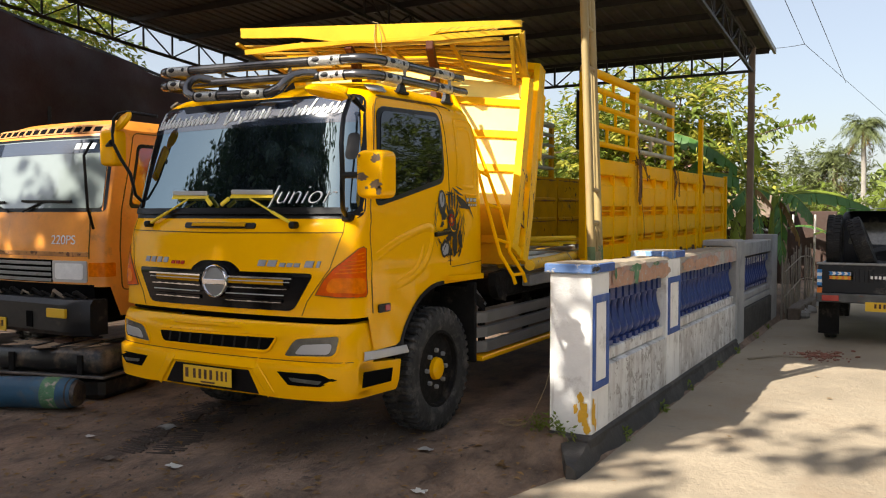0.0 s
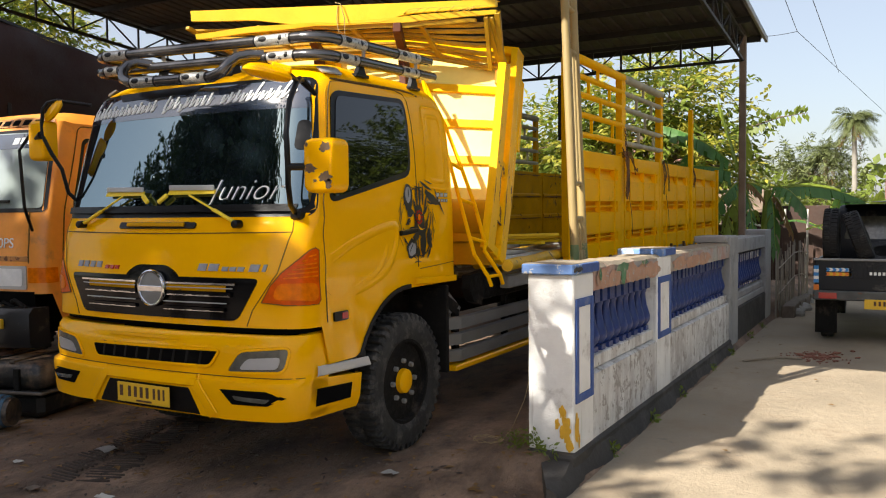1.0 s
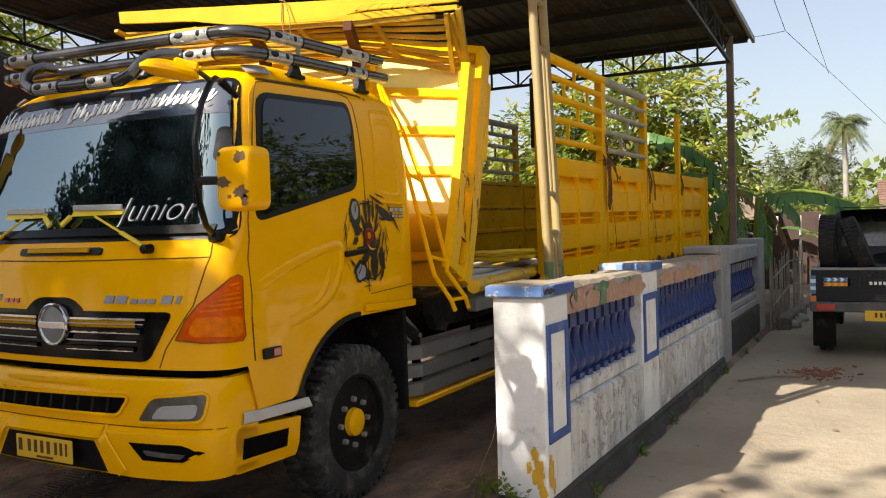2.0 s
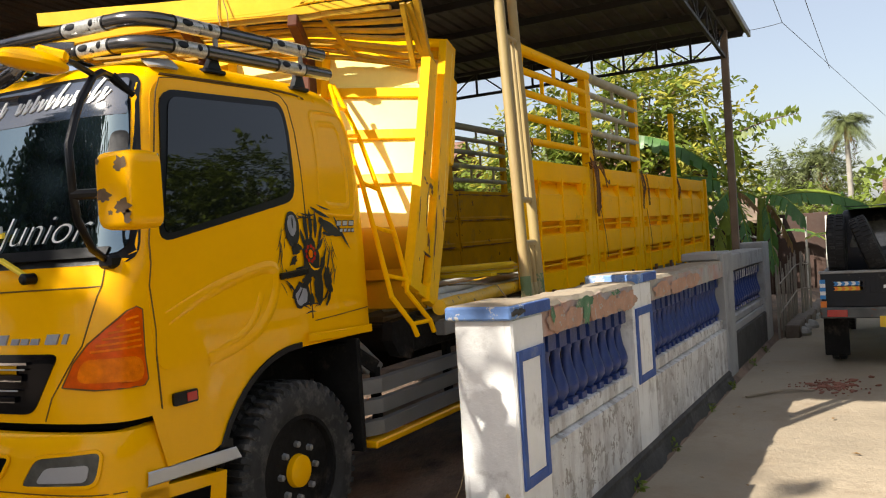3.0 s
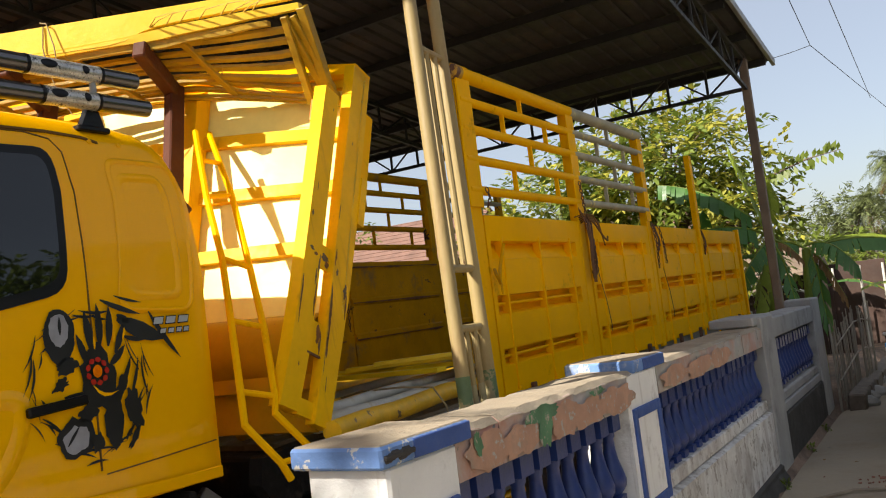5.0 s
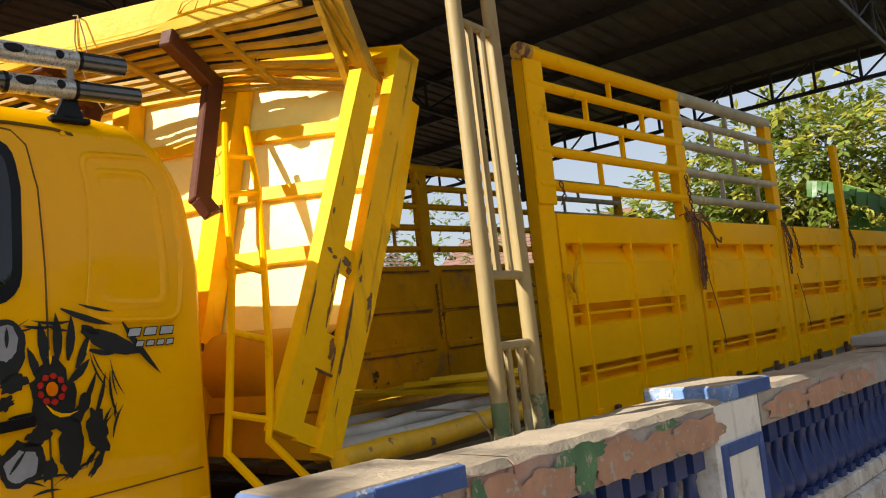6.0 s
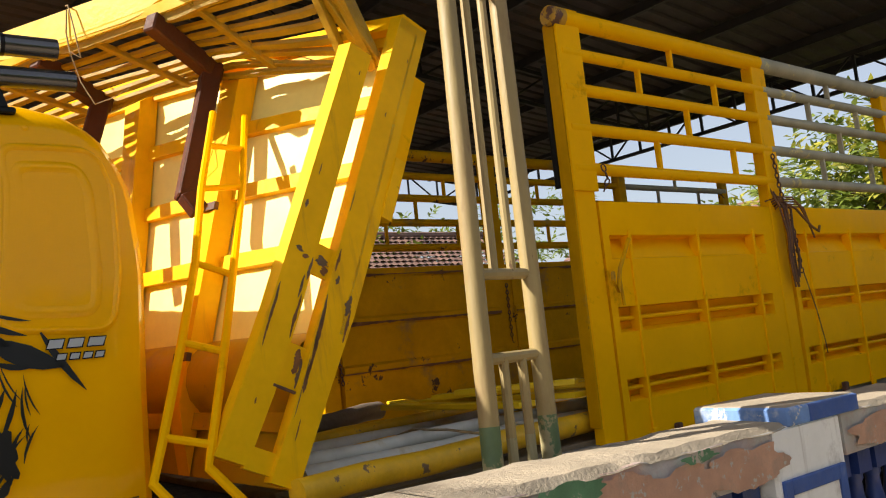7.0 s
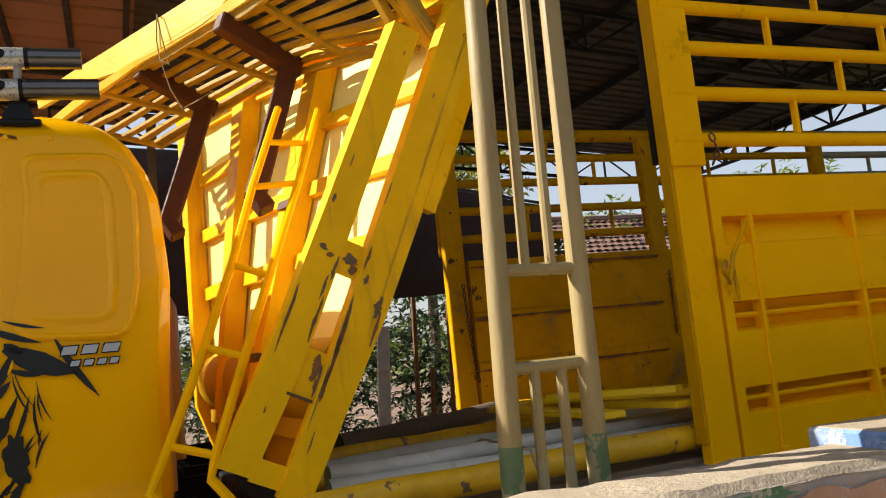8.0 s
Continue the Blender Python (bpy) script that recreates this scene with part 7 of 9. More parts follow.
part("decal_slit", shard(5.82, 1.875, 1.5, 0.07, 0.014, Solid(), 0.0122, 0.0), "decal", door_decal)
part("decal_slit", shard(5.83, 1.47, 0.9, 0.09, 0.012, Solid(), 0.0122, 0.0), "decal", door_decal)
part("door_handle", Solid().bar(CAB.at(SD(5.65, 1.578), 1.578, 0.03), CAB.at(SD(5.885, 1.595), 1.595, 0.03), 0.03, 0.036, bev=0.01), "black", truck, "black pull handle")
g = Solid()
for k in range(9):
    a = k * math.tau / 9
    shard(5.951 + 0.040 * math.cos(a), 1.691 + 0.044 * math.sin(a), a + 1.57, 0.026, 0.022, g, 0.0125, 0.0)
tagged(part("decal_ring", g, "red", door_decal), kind="stuff")
part("decal_core", disc(5.951, 1.691, 0.02, 0.024, 0, 0.0128), "amber", door_decal)
for off, grow, mat, lab in ((0.0102, 0.004, "black", "dark edges of the marks"), (0.0112, 0.0, "silver", "silver slanted marks")):
    g = Solid()
    for y, z, w, h in ((6.235, 1.846, 0.05, 0.034), (6.298, 1.846, 0.05, 0.034), (6.362, 1.846, 0.055, 0.034), (6.262, 1.808, 0.03, 0.022), (6.304, 1.808, 0.03, 0.022), (6.346, 1.808, 0.028, 0.022), (6.384, 1.808, 0.028, 0.022)):
        for y0, y1, z0, z1 in ((0, 0.9, 0.1, 0.9),):
            g.add([CAB.at(SD(y + w * p + 0.4 * h * q + grow * u, z + h * q + grow * v), z + h * q + grow * v, off) for p, q, u, v in ((y0, z0, -1, -1), (y1, z0, 1, -1), (y1, z1, 1, 1), (y0, z1, -1, 1))], [(0, 1, 2, 3)])
    tagged(part("model_mark", g, mat, truck, lab), kind="stuff")

# ---- orange lorry beside it ----
ORX = -8.06
ORA = Body(ORX, [(0.6, 1.14), (1.0, 1.16), (1.75, 1.15), (2.3, 1.08), (2.6, 1.03), (2.68, 0.97), (2.72, 0.88)],
           [(0.6, 5.28), (1.0, 5.24), (1.4, 5.24), (1.75, 5.28), (2.55, 5.48), (2.66, 5.55), (2.72, 5.75)], [(0.6, 6.8), (2.5, 6.8), (2.72, 6.7)], 1.15, 0.8)


def build_orange():
    t = thing("orange_lorry", "faded orange lorry with rusty vents and a bare front", "lorry", (ORX, 6.2, 0), "orange lorries")
    B = ORA
    f = lambda x, z: (B.front(ORX + x, z), z)
    sd = lambda y, z: (B.side(y, z), z)
    def lo(a):
        y = B.at(abs(a), 1.0).y
        return 1.02 if y < 5.45 else 0.72 if y < 6.0 else 0.9
    c = part("cab", B.shell(lo, 2.72, 6.8, 18, 0.03), "orange", t, "faded orange cab", 30)
    part("screen_seal", B.patch(rounded([f(-1.12, 1.765), f(1.12, 1.765), f(1.02, 2.54), f(-1.02, 2.54)], 0.06), 0.004), "black", c)
    w = part("windscreen", B.patch(rounded([f(-1.09, 1.80), f(1.09, 1.80), f(0.99, 2.51), f(-0.99, 2.51)], 0.05), 0.010), "paleglass", t, "pale grey-green windscreen")
    part("sun_strip", B.patch([f(-1.0, 2.36), f(1.0, 2.36), f(0.985, 2.5), f(-0.985, 2.5)], 0.013), "sunband", w)
    g = Solid()
    for k in range(3):
        B.patch([f(0.62 + 0.09 * k, 2.40), f(0.69 + 0.09 * k, 2.40), f(0.71 + 0.09 * k, 2.46), f(0.64 + 0.09 * k, 2.46)], 0.016, g)
    part("sticker", g, "white", w, "white sticker bars")
    part("vent_panel", B.patch(rounded([f(-1.0, 2.57), f(1.0, 2.57), f(0.95, 2.655), f(-0.95, 2.655)], 0.02), 0.005), "orange_rust", t, "rusty vent panel")
    for k in range(14):
        x = -0.9 + 0.13 * k
        part("vent_hole", B.patch([f(x, 2.585), f(x + 0.085, 2.585), f(x + 0.085, 2.635), f(x, 2.635)], 0.009), "void", t)
    for sg in (1, -1):
        mir = lambda P: [(sg * a, z) for a, z in P]
        dp = rounded([sd(5.58, 0.98), sd(6.62, 0.98), sd(6.62, 2.58), sd(5.86, 2.58), sd(5.6, 1.8)], 0.06)
        d = part("door", B.patch(mir(dp), 0.005), "orange", t, "orange door")
        part("door_gap", B.line(mir(dp + [dp[0]]), 0.012, 0.008), "gap", d)
        part("window_seal", B.patch(mir(rounded([sd(5.68, 1.80), sd(6.5, 1.80), sd(6.5, 2.47), sd(5.88, 2.47)], 0.07)), 0.009), "black", d)
        part("side_window", B.patch(mir(rounded([sd(5.72, 1.84), sd(6.46, 1.84), sd(6.46, 2.43), sd(5.9, 2.43)], 0.05)), 0.014), "tint" if sg < 0 else "orange_glass", d, "side glass, near pane coloured like a sunlit orange interior")
        part("door_pull", B.patch(mir([sd(6.2, 1.5), sd(6.34, 1.5), sd(6.34, 1.56), sd(6.2, 1.56)]), 0.012), "black", d)
        h = part("head_lamp", B.patch(mir(rounded([f(0.53, 1.06), f(0.98, 1.06), f(0.98, 1.275), f(0.53, 1.275)], 0.02)), 0.012), "silver", t, "square clear head lamp")
        part("lens", B.patch(mir(rounded([f(0.57, 1.09), f(0.94, 1.09), f(0.94, 1.25), f(0.57, 1.25)], 0.03)), 0.018), "white", h)
        part("turn_lamp", B.patch(mir(rounded([f(1.0, 1.12), sd(5.5, 1.12), sd(5.5, 1.26), f(1.0, 1.26)], 0.015)), 0.012), "amber", t, "amber turn lamp")
        part("corner_seam", B.line(mir([f(0.98, 1.78), f(1.0, 1.5), f(1.0, 1.3)]), 0.012, 0.006), "gap", t)
        bl = part("bumper_lamp", Solid().box((ORX + sg * 0.87 - 0.14, 5.025, 0.735), (ORX + sg * 0.87 + 0.14, 5.06, 0.825), 0.006), "plate", t, "yellow bumper lamp")
    g = part("grille", B.patch([f(-0.52, 1.05), f(0.52, 1.05), f(0.52, 1.28), f(-0.52, 1.28)], 0.006), "void", t)
    for k in range(4):
        z = 1.075 + 0.056 * k
        part("grille_slat", B.line([f(-0.52, z), f(0.52, z)], 0.034, 0.02), "steel", g)
    part("lower_void", B.patch([f(-1.05, 0.86), f(1.05, 0.86), f(1.05, 1.04), f(-1.05, 1.04)], 0.003), "void", t, "bare front with exposed works")
    for k in range(12):
        x = -0.95 + 0.17 * k
        q = Solid().tube([(ORX + x, 5.2, 0.9 + 0.03 * (k % 3)), (ORX + x + 0.08, 5.17, 0.96 + 0.02 * (k % 2)), (ORX + x + 0.2, 5.2, 0.91)], 0.012 + 0.008 * (k % 2), 6)
        part("front_pipe", q, "chassis" if k % 3 else "wood", t)
    part("front_plate", B.line([f(-1.0, 1.34), f(1.0, 1.34)], 0.05, 0.004), "orange_rust", t, "rusted lower edge")
    b = Solid()
    prof = [(5.08, 0.56), (5.05, 0.60), (5.05, 0.86), (5.09, 0.91), (5.25, 0.91), (5.25, 0.56)]
    for x0, x1, n in ((-1.2, 1.2, 16),):
        rows = []
        for i in range(n + 1):
            x = x0 + (x1 - x0) * i / n
            back = 0.12 * max(0, (abs(x) - 0.95) / 0.25) ** 2
            rows.append([(ORX + x, y + back, z) for y, z in prof + prof[:1]])
        b.grid(rows)
        b.add(rows[0][:-1], [tuple(range(6))]).add(rows[-1][:-1], [tuple(range(6))[::-1]])
    bo = part("bumper", b, "bumperblack", t, "scuffed black steel bumper")
    part("bumper_hole", Solid().box((ORX + 0.39, 5.04, 0.62), (ORX + 0.49, 5.06, 0.78), 0.01), "void", bo)
    pl = part("number_plate", Solid().box((ORX - 0.24, 5.035, 0.55), (ORX + 0.06, 5.045, 0.69), 0.003), "plate", t, "yellow number plate with plain bars")
    q = Solid()
    for k in range(5):
        q.box((ORX - 0.21 + 0.05 * k, 5.031, 0.6), (ORX - 0.18 + 0.05 * k, 5.037, 0.66), 0.001)
    part("plate_bar", q, "chain", pl)
    fc = bpy.data.curves.new("power", "FONT")
    fc.body, fc.size, fc.extrude = "220PS", 0.13, 0.002
    o = new("power", fc)
    me = bpy.data.meshes.new_from_object(o.evaluated_get(bpy.context.evaluated_depsgraph_get()))
    bpy.data.objects.remove(o)
    for v in me.vertices:
        v.co = B.at(B.front(ORX + 0.5 + v.co.x * 1.05, 1.46), 1.44 + v.co.y, 0.006 + v.co.z)
    me.materials.clear()
    me.materials.append(M["white"])
    part("lettering", me, None, t, "white lettering reading 220PS")
    for x0, x1, xp in ((-0.9, -0.3, -0.2), (0.0, 0.75, 0.05)):
        a, bb = B.at(B.front(ORX + x0, 1.87), 1.87, 0.03), B.at(B.front(ORX + x1, 1.86), 1.86, 0.03)
        pv = B.at(B.front(ORX + xp, 1.76), 1.76, 0.03)
        q = Solid().bar(a, bb, 0.02, 0.025).bar(pv, a.lerp(bb, 0.45), 0.018, 0.02)
        part("wiper", q, "black", t)
    q = Solid().tube([(ORX + 1.1, 5.3, 1.6), (ORX + 1.22, 5.15, 1.8), (ORX + 1.22, 5.12, 2.3), (ORX + 1.1, 5.3, 2.45)], 0.014, 7)
    part("mirror_arm", q, "black", t)
    for sg in (1, -1):
        wheel_parts(t, (ORX + sg * 0.98, 6.45, 0.49), 0.5, 0.26, sg, "chassis", "orange_rust", 40)
    q = Solid().box((ORX - 0.45, 5.3, 0.55), (ORX + 0.45, 6.9, 1.0), 0.05)
    for x in (-0.42, 0.42):
        q.box((ORX + x - 0.05, 5.3, 0.7), (ORX + x + 0.05, 8.2, 0.92), 0.01)
    part("chassis_frame", q, "chassis", t)
    return t


# the sunlit orange interior is put into this glass colour, nothing shines behind
M["orange_glass"] = glass_dark("painted_orange_glow", (0.42, 0.06, 0.015), 0.08)
orange = build_orange()
copy_thing(orange, Matrix.Translation((ORX - 2.55, 6.45, 0)))

# fuel tank and gas cylinder on the ground
tm = Matrix.Translation((-7.2, 5.22, 0)) @ Matrix.Rotation(radians(14), 4, "Z")
tank = thing("fuel_tank", "dusty black pressed-steel fuel tank lying on the ground", "fuel tank", (-7.2, 5.22, 0))
q = Solid().box((-0.62, -0.36, 0.0), (0.62, 0.40, 0.22), 0.06, tm).box((-0.66, -0.40, 0.205), (0.66, 0.44, 0.235), 0.01, tm)
part("lower_shell", q, "tank", tank)
q = Solid().box((-0.62, -0.36, 0.23), (0.62, 0.40, 0.47), 0.07, tm)
part("upper_shell", q, "tank", tank, "dusty upper shell", 50)
part("dust_crust", ragged(tm @ Vector((-0.12, -0.02, 0.4735)), (math.cos(radians(14)), math.sin(radians(14)), 0), (-math.sin(radians(14)), math.cos(radians(14)), 0), 0.52, 0.33, 3.3, 0.5), "tandust", tank, "tan dust caked on the top")
part("seam_flange", Solid().box((-0.668, -0.408, 0.21), (0.668, 0.448, 0.231), 0.008, tm), "gritstone", tank, "dusty welded seam")
for x in (-0.2, 0.05, 0.3):
    part("pressed_rib", Solid().box((x - 0.03, -0.33, 0.46), (x + 0.03, 0.36, 0.482), 0.01, tm), "tank", tank)
part("filler_cap", Solid().lathe([(0.09, 0.465), (0.09, 0.5), (0.06, 0.51)], 20, tm @ Matrix.Translation((-0.1, 0.0, 0))), "chain", tank)
for x in (-0.39, 0.39):
    part("strap", Solid().box((x - 0.03, -0.385, 0.23), (x + 0.03, -0.355, 0.42), 0.004, tm), "chassis", tank)
cyl = thing("gas_cylinder", "blue and green steel gas cylinder lying on the earth", "gas cylinder", (-6.9, 4.5, 0))
ca, cb = Vector((-7.75, 4.12, 0.145)), Vector((-6.42, 4.70, 0.145))
d = (cb - ca)
part("body", Solid().tube([ca, ca + d * 0.05, ca + d * 0.93, ca + d * 0.985, cb], [0.1, 0.14, 0.14, 0.125, 0.09], 24), "drum", cyl, "blue painted body")
part("band", Solid().tube([ca + d * 0.80, ca + d * 0.9], 0.1415, 24, False), "greenpatch", cyl, "green band")
part("base_ring", Solid().tube([ca + d * 0.955, ca + d * 1.01], [0.135, 0.11], 24, True), "tank", cyl)

# ---- black pickup on the road ----
PZ = road_z(15)
pk = thing("pickup", "battered black pickup with worn tyres in its bed", "pickup", (-0.4, 15.5, PZ))
PX0, PX1, PY = -1.20, 0.44, 13.85
q = Solid().box((PX0, PY, 0.52), (PX1, PY + 0.05, 0.965), 0.015)
tg = part("tailgate", q, "pickup", pk, "black tailgate")
q = Solid()
for k in range(9):
    q.box((PX0 + 0.45 + 0.12 * k, PY - 0.012, 0.70), (PX0 + 0.52 + 0.12 * k, PY + 0.005, 0.9), 0.004)
part("pressed_rib", q, "pickup", tg)
for k in range(10):
    if k != 5:
        part("lettering_bar", Solid().box((PX0 + 0.72 + 0.055 * k, PY - 0.018, 0.755), (PX0 + 0.755 + 0.055 * k, PY - 0.008, 0.80), 0.001), "white", tg)
part("bed_side", Solid().box((PX0, PY + 0.05, 0.5), (PX0 + 0.06, PY + 2.1, 0.965), 0.01), "pickup", pk)
part("bed_side", Solid().box((PX1 - 0.06, PY + 0.05, 0.5), (PX1, PY + 2.1, 0.965), 0.01), "pickup", pk)
part("bed_floor", Solid().box((PX0 + 0.06, PY + 0.05, 0.5), (PX1 - 0.06, PY + 2.1, 0.56), 0.005), "chassis", pk)
part("top_rail", Solid().box((PX0 - 0.02, PY - 0.025, 0.955), (PX1 + 0.02, PY + 0.05, 0.99), 0.008), "steel", pk, "dented grey rail")
part("rear_beam", Solid().box((PX0 - 0.02, PY - 0.04, 0.38), (PX1 + 0.02, PY + 0.06, 0.52), 0.015), "beamgrey", pk, "scratched grey rear beam")
q = part("tail_lamp", Solid().box((PX0 + 0.06, PY - 0.05, 0.40), (PX0 + 0.3, PY - 0.03, 0.49), 0.006), "red", pk, "dull red tail lamp")
q = part("number_plate", Solid().box((PX0 + 0.66, PY - 0.06, 0.27), (PX0 + 1.06, PY - 0.05, 0.41), 0.004), "plate", pk, "yellow number plate with plain bars")
s = Solid()
for k in range(4):
    s.box((PX0 + 0.78 + 0.06 * k, PY - 0.066, 0.32), (PX0 + 0.81 + 0.06 * k, PY - 0.058, 0.385), 0.001)
part("plate_bar", s, "chain", q)
def sticker(x0, x1, z0, z1, mat, label="", slant=0.0):
    a, b = PY - 0.012, PY - 0.002
    s = Solid().prism([(PX0 + x0, z0), (PX0 + x1, z0), (PX0 + x1 + slant, (z0 + z1) / 2), (PX0 + x1, z1), (PX0 + x0, z1), (PX0 + x0 + slant, (z0 + z1) / 2)], "y", a, b)
    return part("reflector_sticker", s, mat, pk, label)


for k in range(8):
    sticker(0.15 + 0.041 * k, 0.191 + 0.041 * k, 0.80, 0.85, "white" if k % 2 else "stickblue", "", 0.02)
    sticker(0.15 + 0.041 * k, 0.191 + 0.041 * k, 0.735, 0.785, "plate" if k % 2 else "stickorange", "", 0.02)
for k in range(5):
    sticker(-0.012, 0.055, 0.63 + 0.05 * k, 0.68 + 0.05 * k, "white" if k % 2 else "stickblue")
sticker(-0.012, 0.06, 0.5, 0.6, "stickorange", "orange reflective sticker")
PB = Body(-0.38, [(0.5, 0.8), (1.2, 0.78), (1.6, 0.7), (1.76, 0.62)], [(0.5, 15.98), (1.1, 15.98), (1.6, 16.1), (1.76, 16.25)], [(0.5, 17.8), (1.76, 17.4)], 0.78, 0.5)
cb_ = part("cab", PB.shell(lambda a: 0.55, 1.76, 17.8, 12, 0.03), "pickup", pk, "black cab")
part("rear_window", PB.patch(rounded([(-0.55, 1.2), (0.55, 1.2), (0.5, 1.58), (-0.5, 1.58)], 0.05), 0.006), "lens", cb_, "dusty rear window")
part("bonnet", Solid().box((-1.15, 17.7, 0.5), (0.38, 18.9, 1.05), 0.08), "pickup", pk)
part("canvas", Solid().grid([[(x, y, 1.82 + 0.03 * noise.noise((x * 3, y * 3, 0)) - 0.12 * max(0, (14.9 - y))) for x in (-0.95, -0.6, -0.3, 0, 0.3)] for y in (15.2, 15.5, 15.9, 16.3, 16.8)]), "black", pk, "black canvas over the cab")
for sg in (-1, 1):
    wheel_parts(pk, (-0.38 + sg * 0.68, PY + 0.75, PZ + 0.30), 0.3, 0.18, sg, "chassis", "steel", 30)
    wheel_parts(pk, (-0.38 + sg * 0.68, PY + 3.9, PZ + 0.30), 0.3, 0.18, sg, "chassis", "steel", 30)
    part("mud_flap", Solid().box((-0.38 + sg * 0.68 - 0.15, PY + 0.28, PZ + 0.12), (-0.38 + sg * 0.68 + 0.15, PY + 0.30, 0.48), 0.005), "chassis", pk)


def old_wheel(m):
    t = Solid()
    r, w = 0.40, 0.22
    t.lathe([(0.24, -w * 0.4), (0.3, -w * 0.5), (r * 0.95, -w * 0.46), (r, -w * 0.36), (r, w * 0.36), (r * 0.95, w * 0.46), (0.3, w * 0.5), (0.24, w * 0.4), (0.26, 0), (0.24, -w * 0.4)], 40, m, cap=False)
    t.tread(r * 1.03, w * 0.9, 36, m)
    return whole("old_wheel", t, "oldtyre", "worn black tyre standing in the pickup bed", "tyre", "loose tyres")


old_wheel(Matrix.Translation((-1.0, PY + 0.40, 1.31)) @ Matrix.Rotation(radians(90), 4, "Y"))
old_wheel(Matrix.Translation((-0.62, PY + 0.32, 1.28)) @ Matrix.Rotation(radians(-20), 4, "Y") @ Matrix.Rotation(radians(90), 4, "Y"))
old_wheel(Matrix.Translation((-0.25, PY + 0.6, 1.0)) @ Matrix.Rotation(radians(18), 4, "X"))


# ---- trees, plants and distance ----
def leaf_cloud(rng, blobs, n, size, aspect=0.42, droop=0.35, edge=0.45):
    """Vertices and faces of n folded leaves scattered in ellipsoids (centre, radii)."""
    vol = np.array([b[1][0] * b[1][1] * b[1][2] for b in blobs])
    pick = rng.choice(len(blobs), n, p=vol / vol.sum())
    c = np.array([b[0] for b in blobs])[pick]
    r = np.array([b[1] for b in blobs])[pick]
    d = rng.normal(size=(n, 3))
    d /= np.linalg.norm(d, axis=1, keepdims=True)
    rad = edge + (1 - edge) * rng.random((n, 1)) ** 0.6
    p = c + d * r * rad
    way = rng.normal(size=(n, 3)) + d * 0.8
    way[:, 2] -= droop * 2
    way /= np.linalg.norm(way, axis=1, keepdims=True)
    side = np.cross(way, rng.normal(size=(n, 3)))
    side /= np.linalg.norm(side, axis=1, keepdims=True)
    nor = np.cross(side, way)
    s = size * (0.6 + 0.8 * rng.random((n, 1)))
    v = np.stack([p, p + way * s * 0.45 + side * s * aspect * 0.5 + nor * s * 0.06, p + way * s - nor * s * 0.08, p + way * s * 0.45 - side * s * aspect * 0.5 + nor * s * 0.06], 1).reshape(-1, 3)
    f = np.arange(4 * n).reshape(-1, 4)
    return v.tolist(), f.tolist()


def spray_cloud(rng, blobs, n, size, aspect=0.4, per=12):
    """Vertices and faces of n leaves set along short drooping twigs in ellipsoids (centre, radii)."""
    k = max(1, n // per)
    vol = np.array([b[1][0] * b[1][1] * b[1][2] for b in blobs])
    pick = rng.choice(len(blobs), k, p=vol / vol.sum())
    c = np.array([b[0] for b in blobs])[pick]
    r = np.array([b[1] for b in blobs])[pick]
    d = rng.normal(size=(k, 3))
    d /= np.linalg.norm(d, axis=1, keepdims=True)
    p = c + d * r * (0.3 + 0.7 * rng.random((k, 1)) ** 0.6)
    way = d * 0.9 + rng.normal(size=(k, 3)) * 0.45 + np.array([0, 0, 0.25])
    way /= np.linalg.norm(way, axis=1, keepdims=True)
    L = size * 3.6 * (0.6 + 0.8 * rng.random((k, 1)))
    V = []
    for j in range(per):
        s = (j // 2 + 1) / (per // 2)
        q = p + way * L * s + np.array([0, 0, -0.3]) * L * s * s
        side = np.cross(way, np.array([0, 0, 1.0])) + rng.normal(size=(k, 3)) * 0.25
        side /= np.linalg.norm(side, axis=1, keepdims=True)
        w = side * (1 if j % 2 else -1) * 0.75 + way * 0.6 + np.array([0, 0, -0.35]) + rng.normal(size=(k, 3)) * 0.2
        w /= np.linalg.norm(w, axis=1, keepdims=True)
        nor = np.array([0, 0, 1.0]) + rng.normal(size=(k, 3)) * 0.35
        b = np.cross(w, nor)
        b /= np.linalg.norm(b, axis=1, keepdims=True)
        l = size * (0.65 + 0.6 * rng.random((k, 1)))
        up = np.cross(b, w)
        V.append(np.stack([q, q + w * l * 0.45 + b * l * aspect * 0.5 + up * l * 0.05, q + w * l - up * l * 0.08, q + w * l * 0.45 - b * l * aspect * 0.5 + up * l * 0.05], 1))
    v = np.concatenate(V, 0).reshape(-1, 3)
    return v.tolist(), np.arange(len(v)).reshape(-1, 4).tolist()


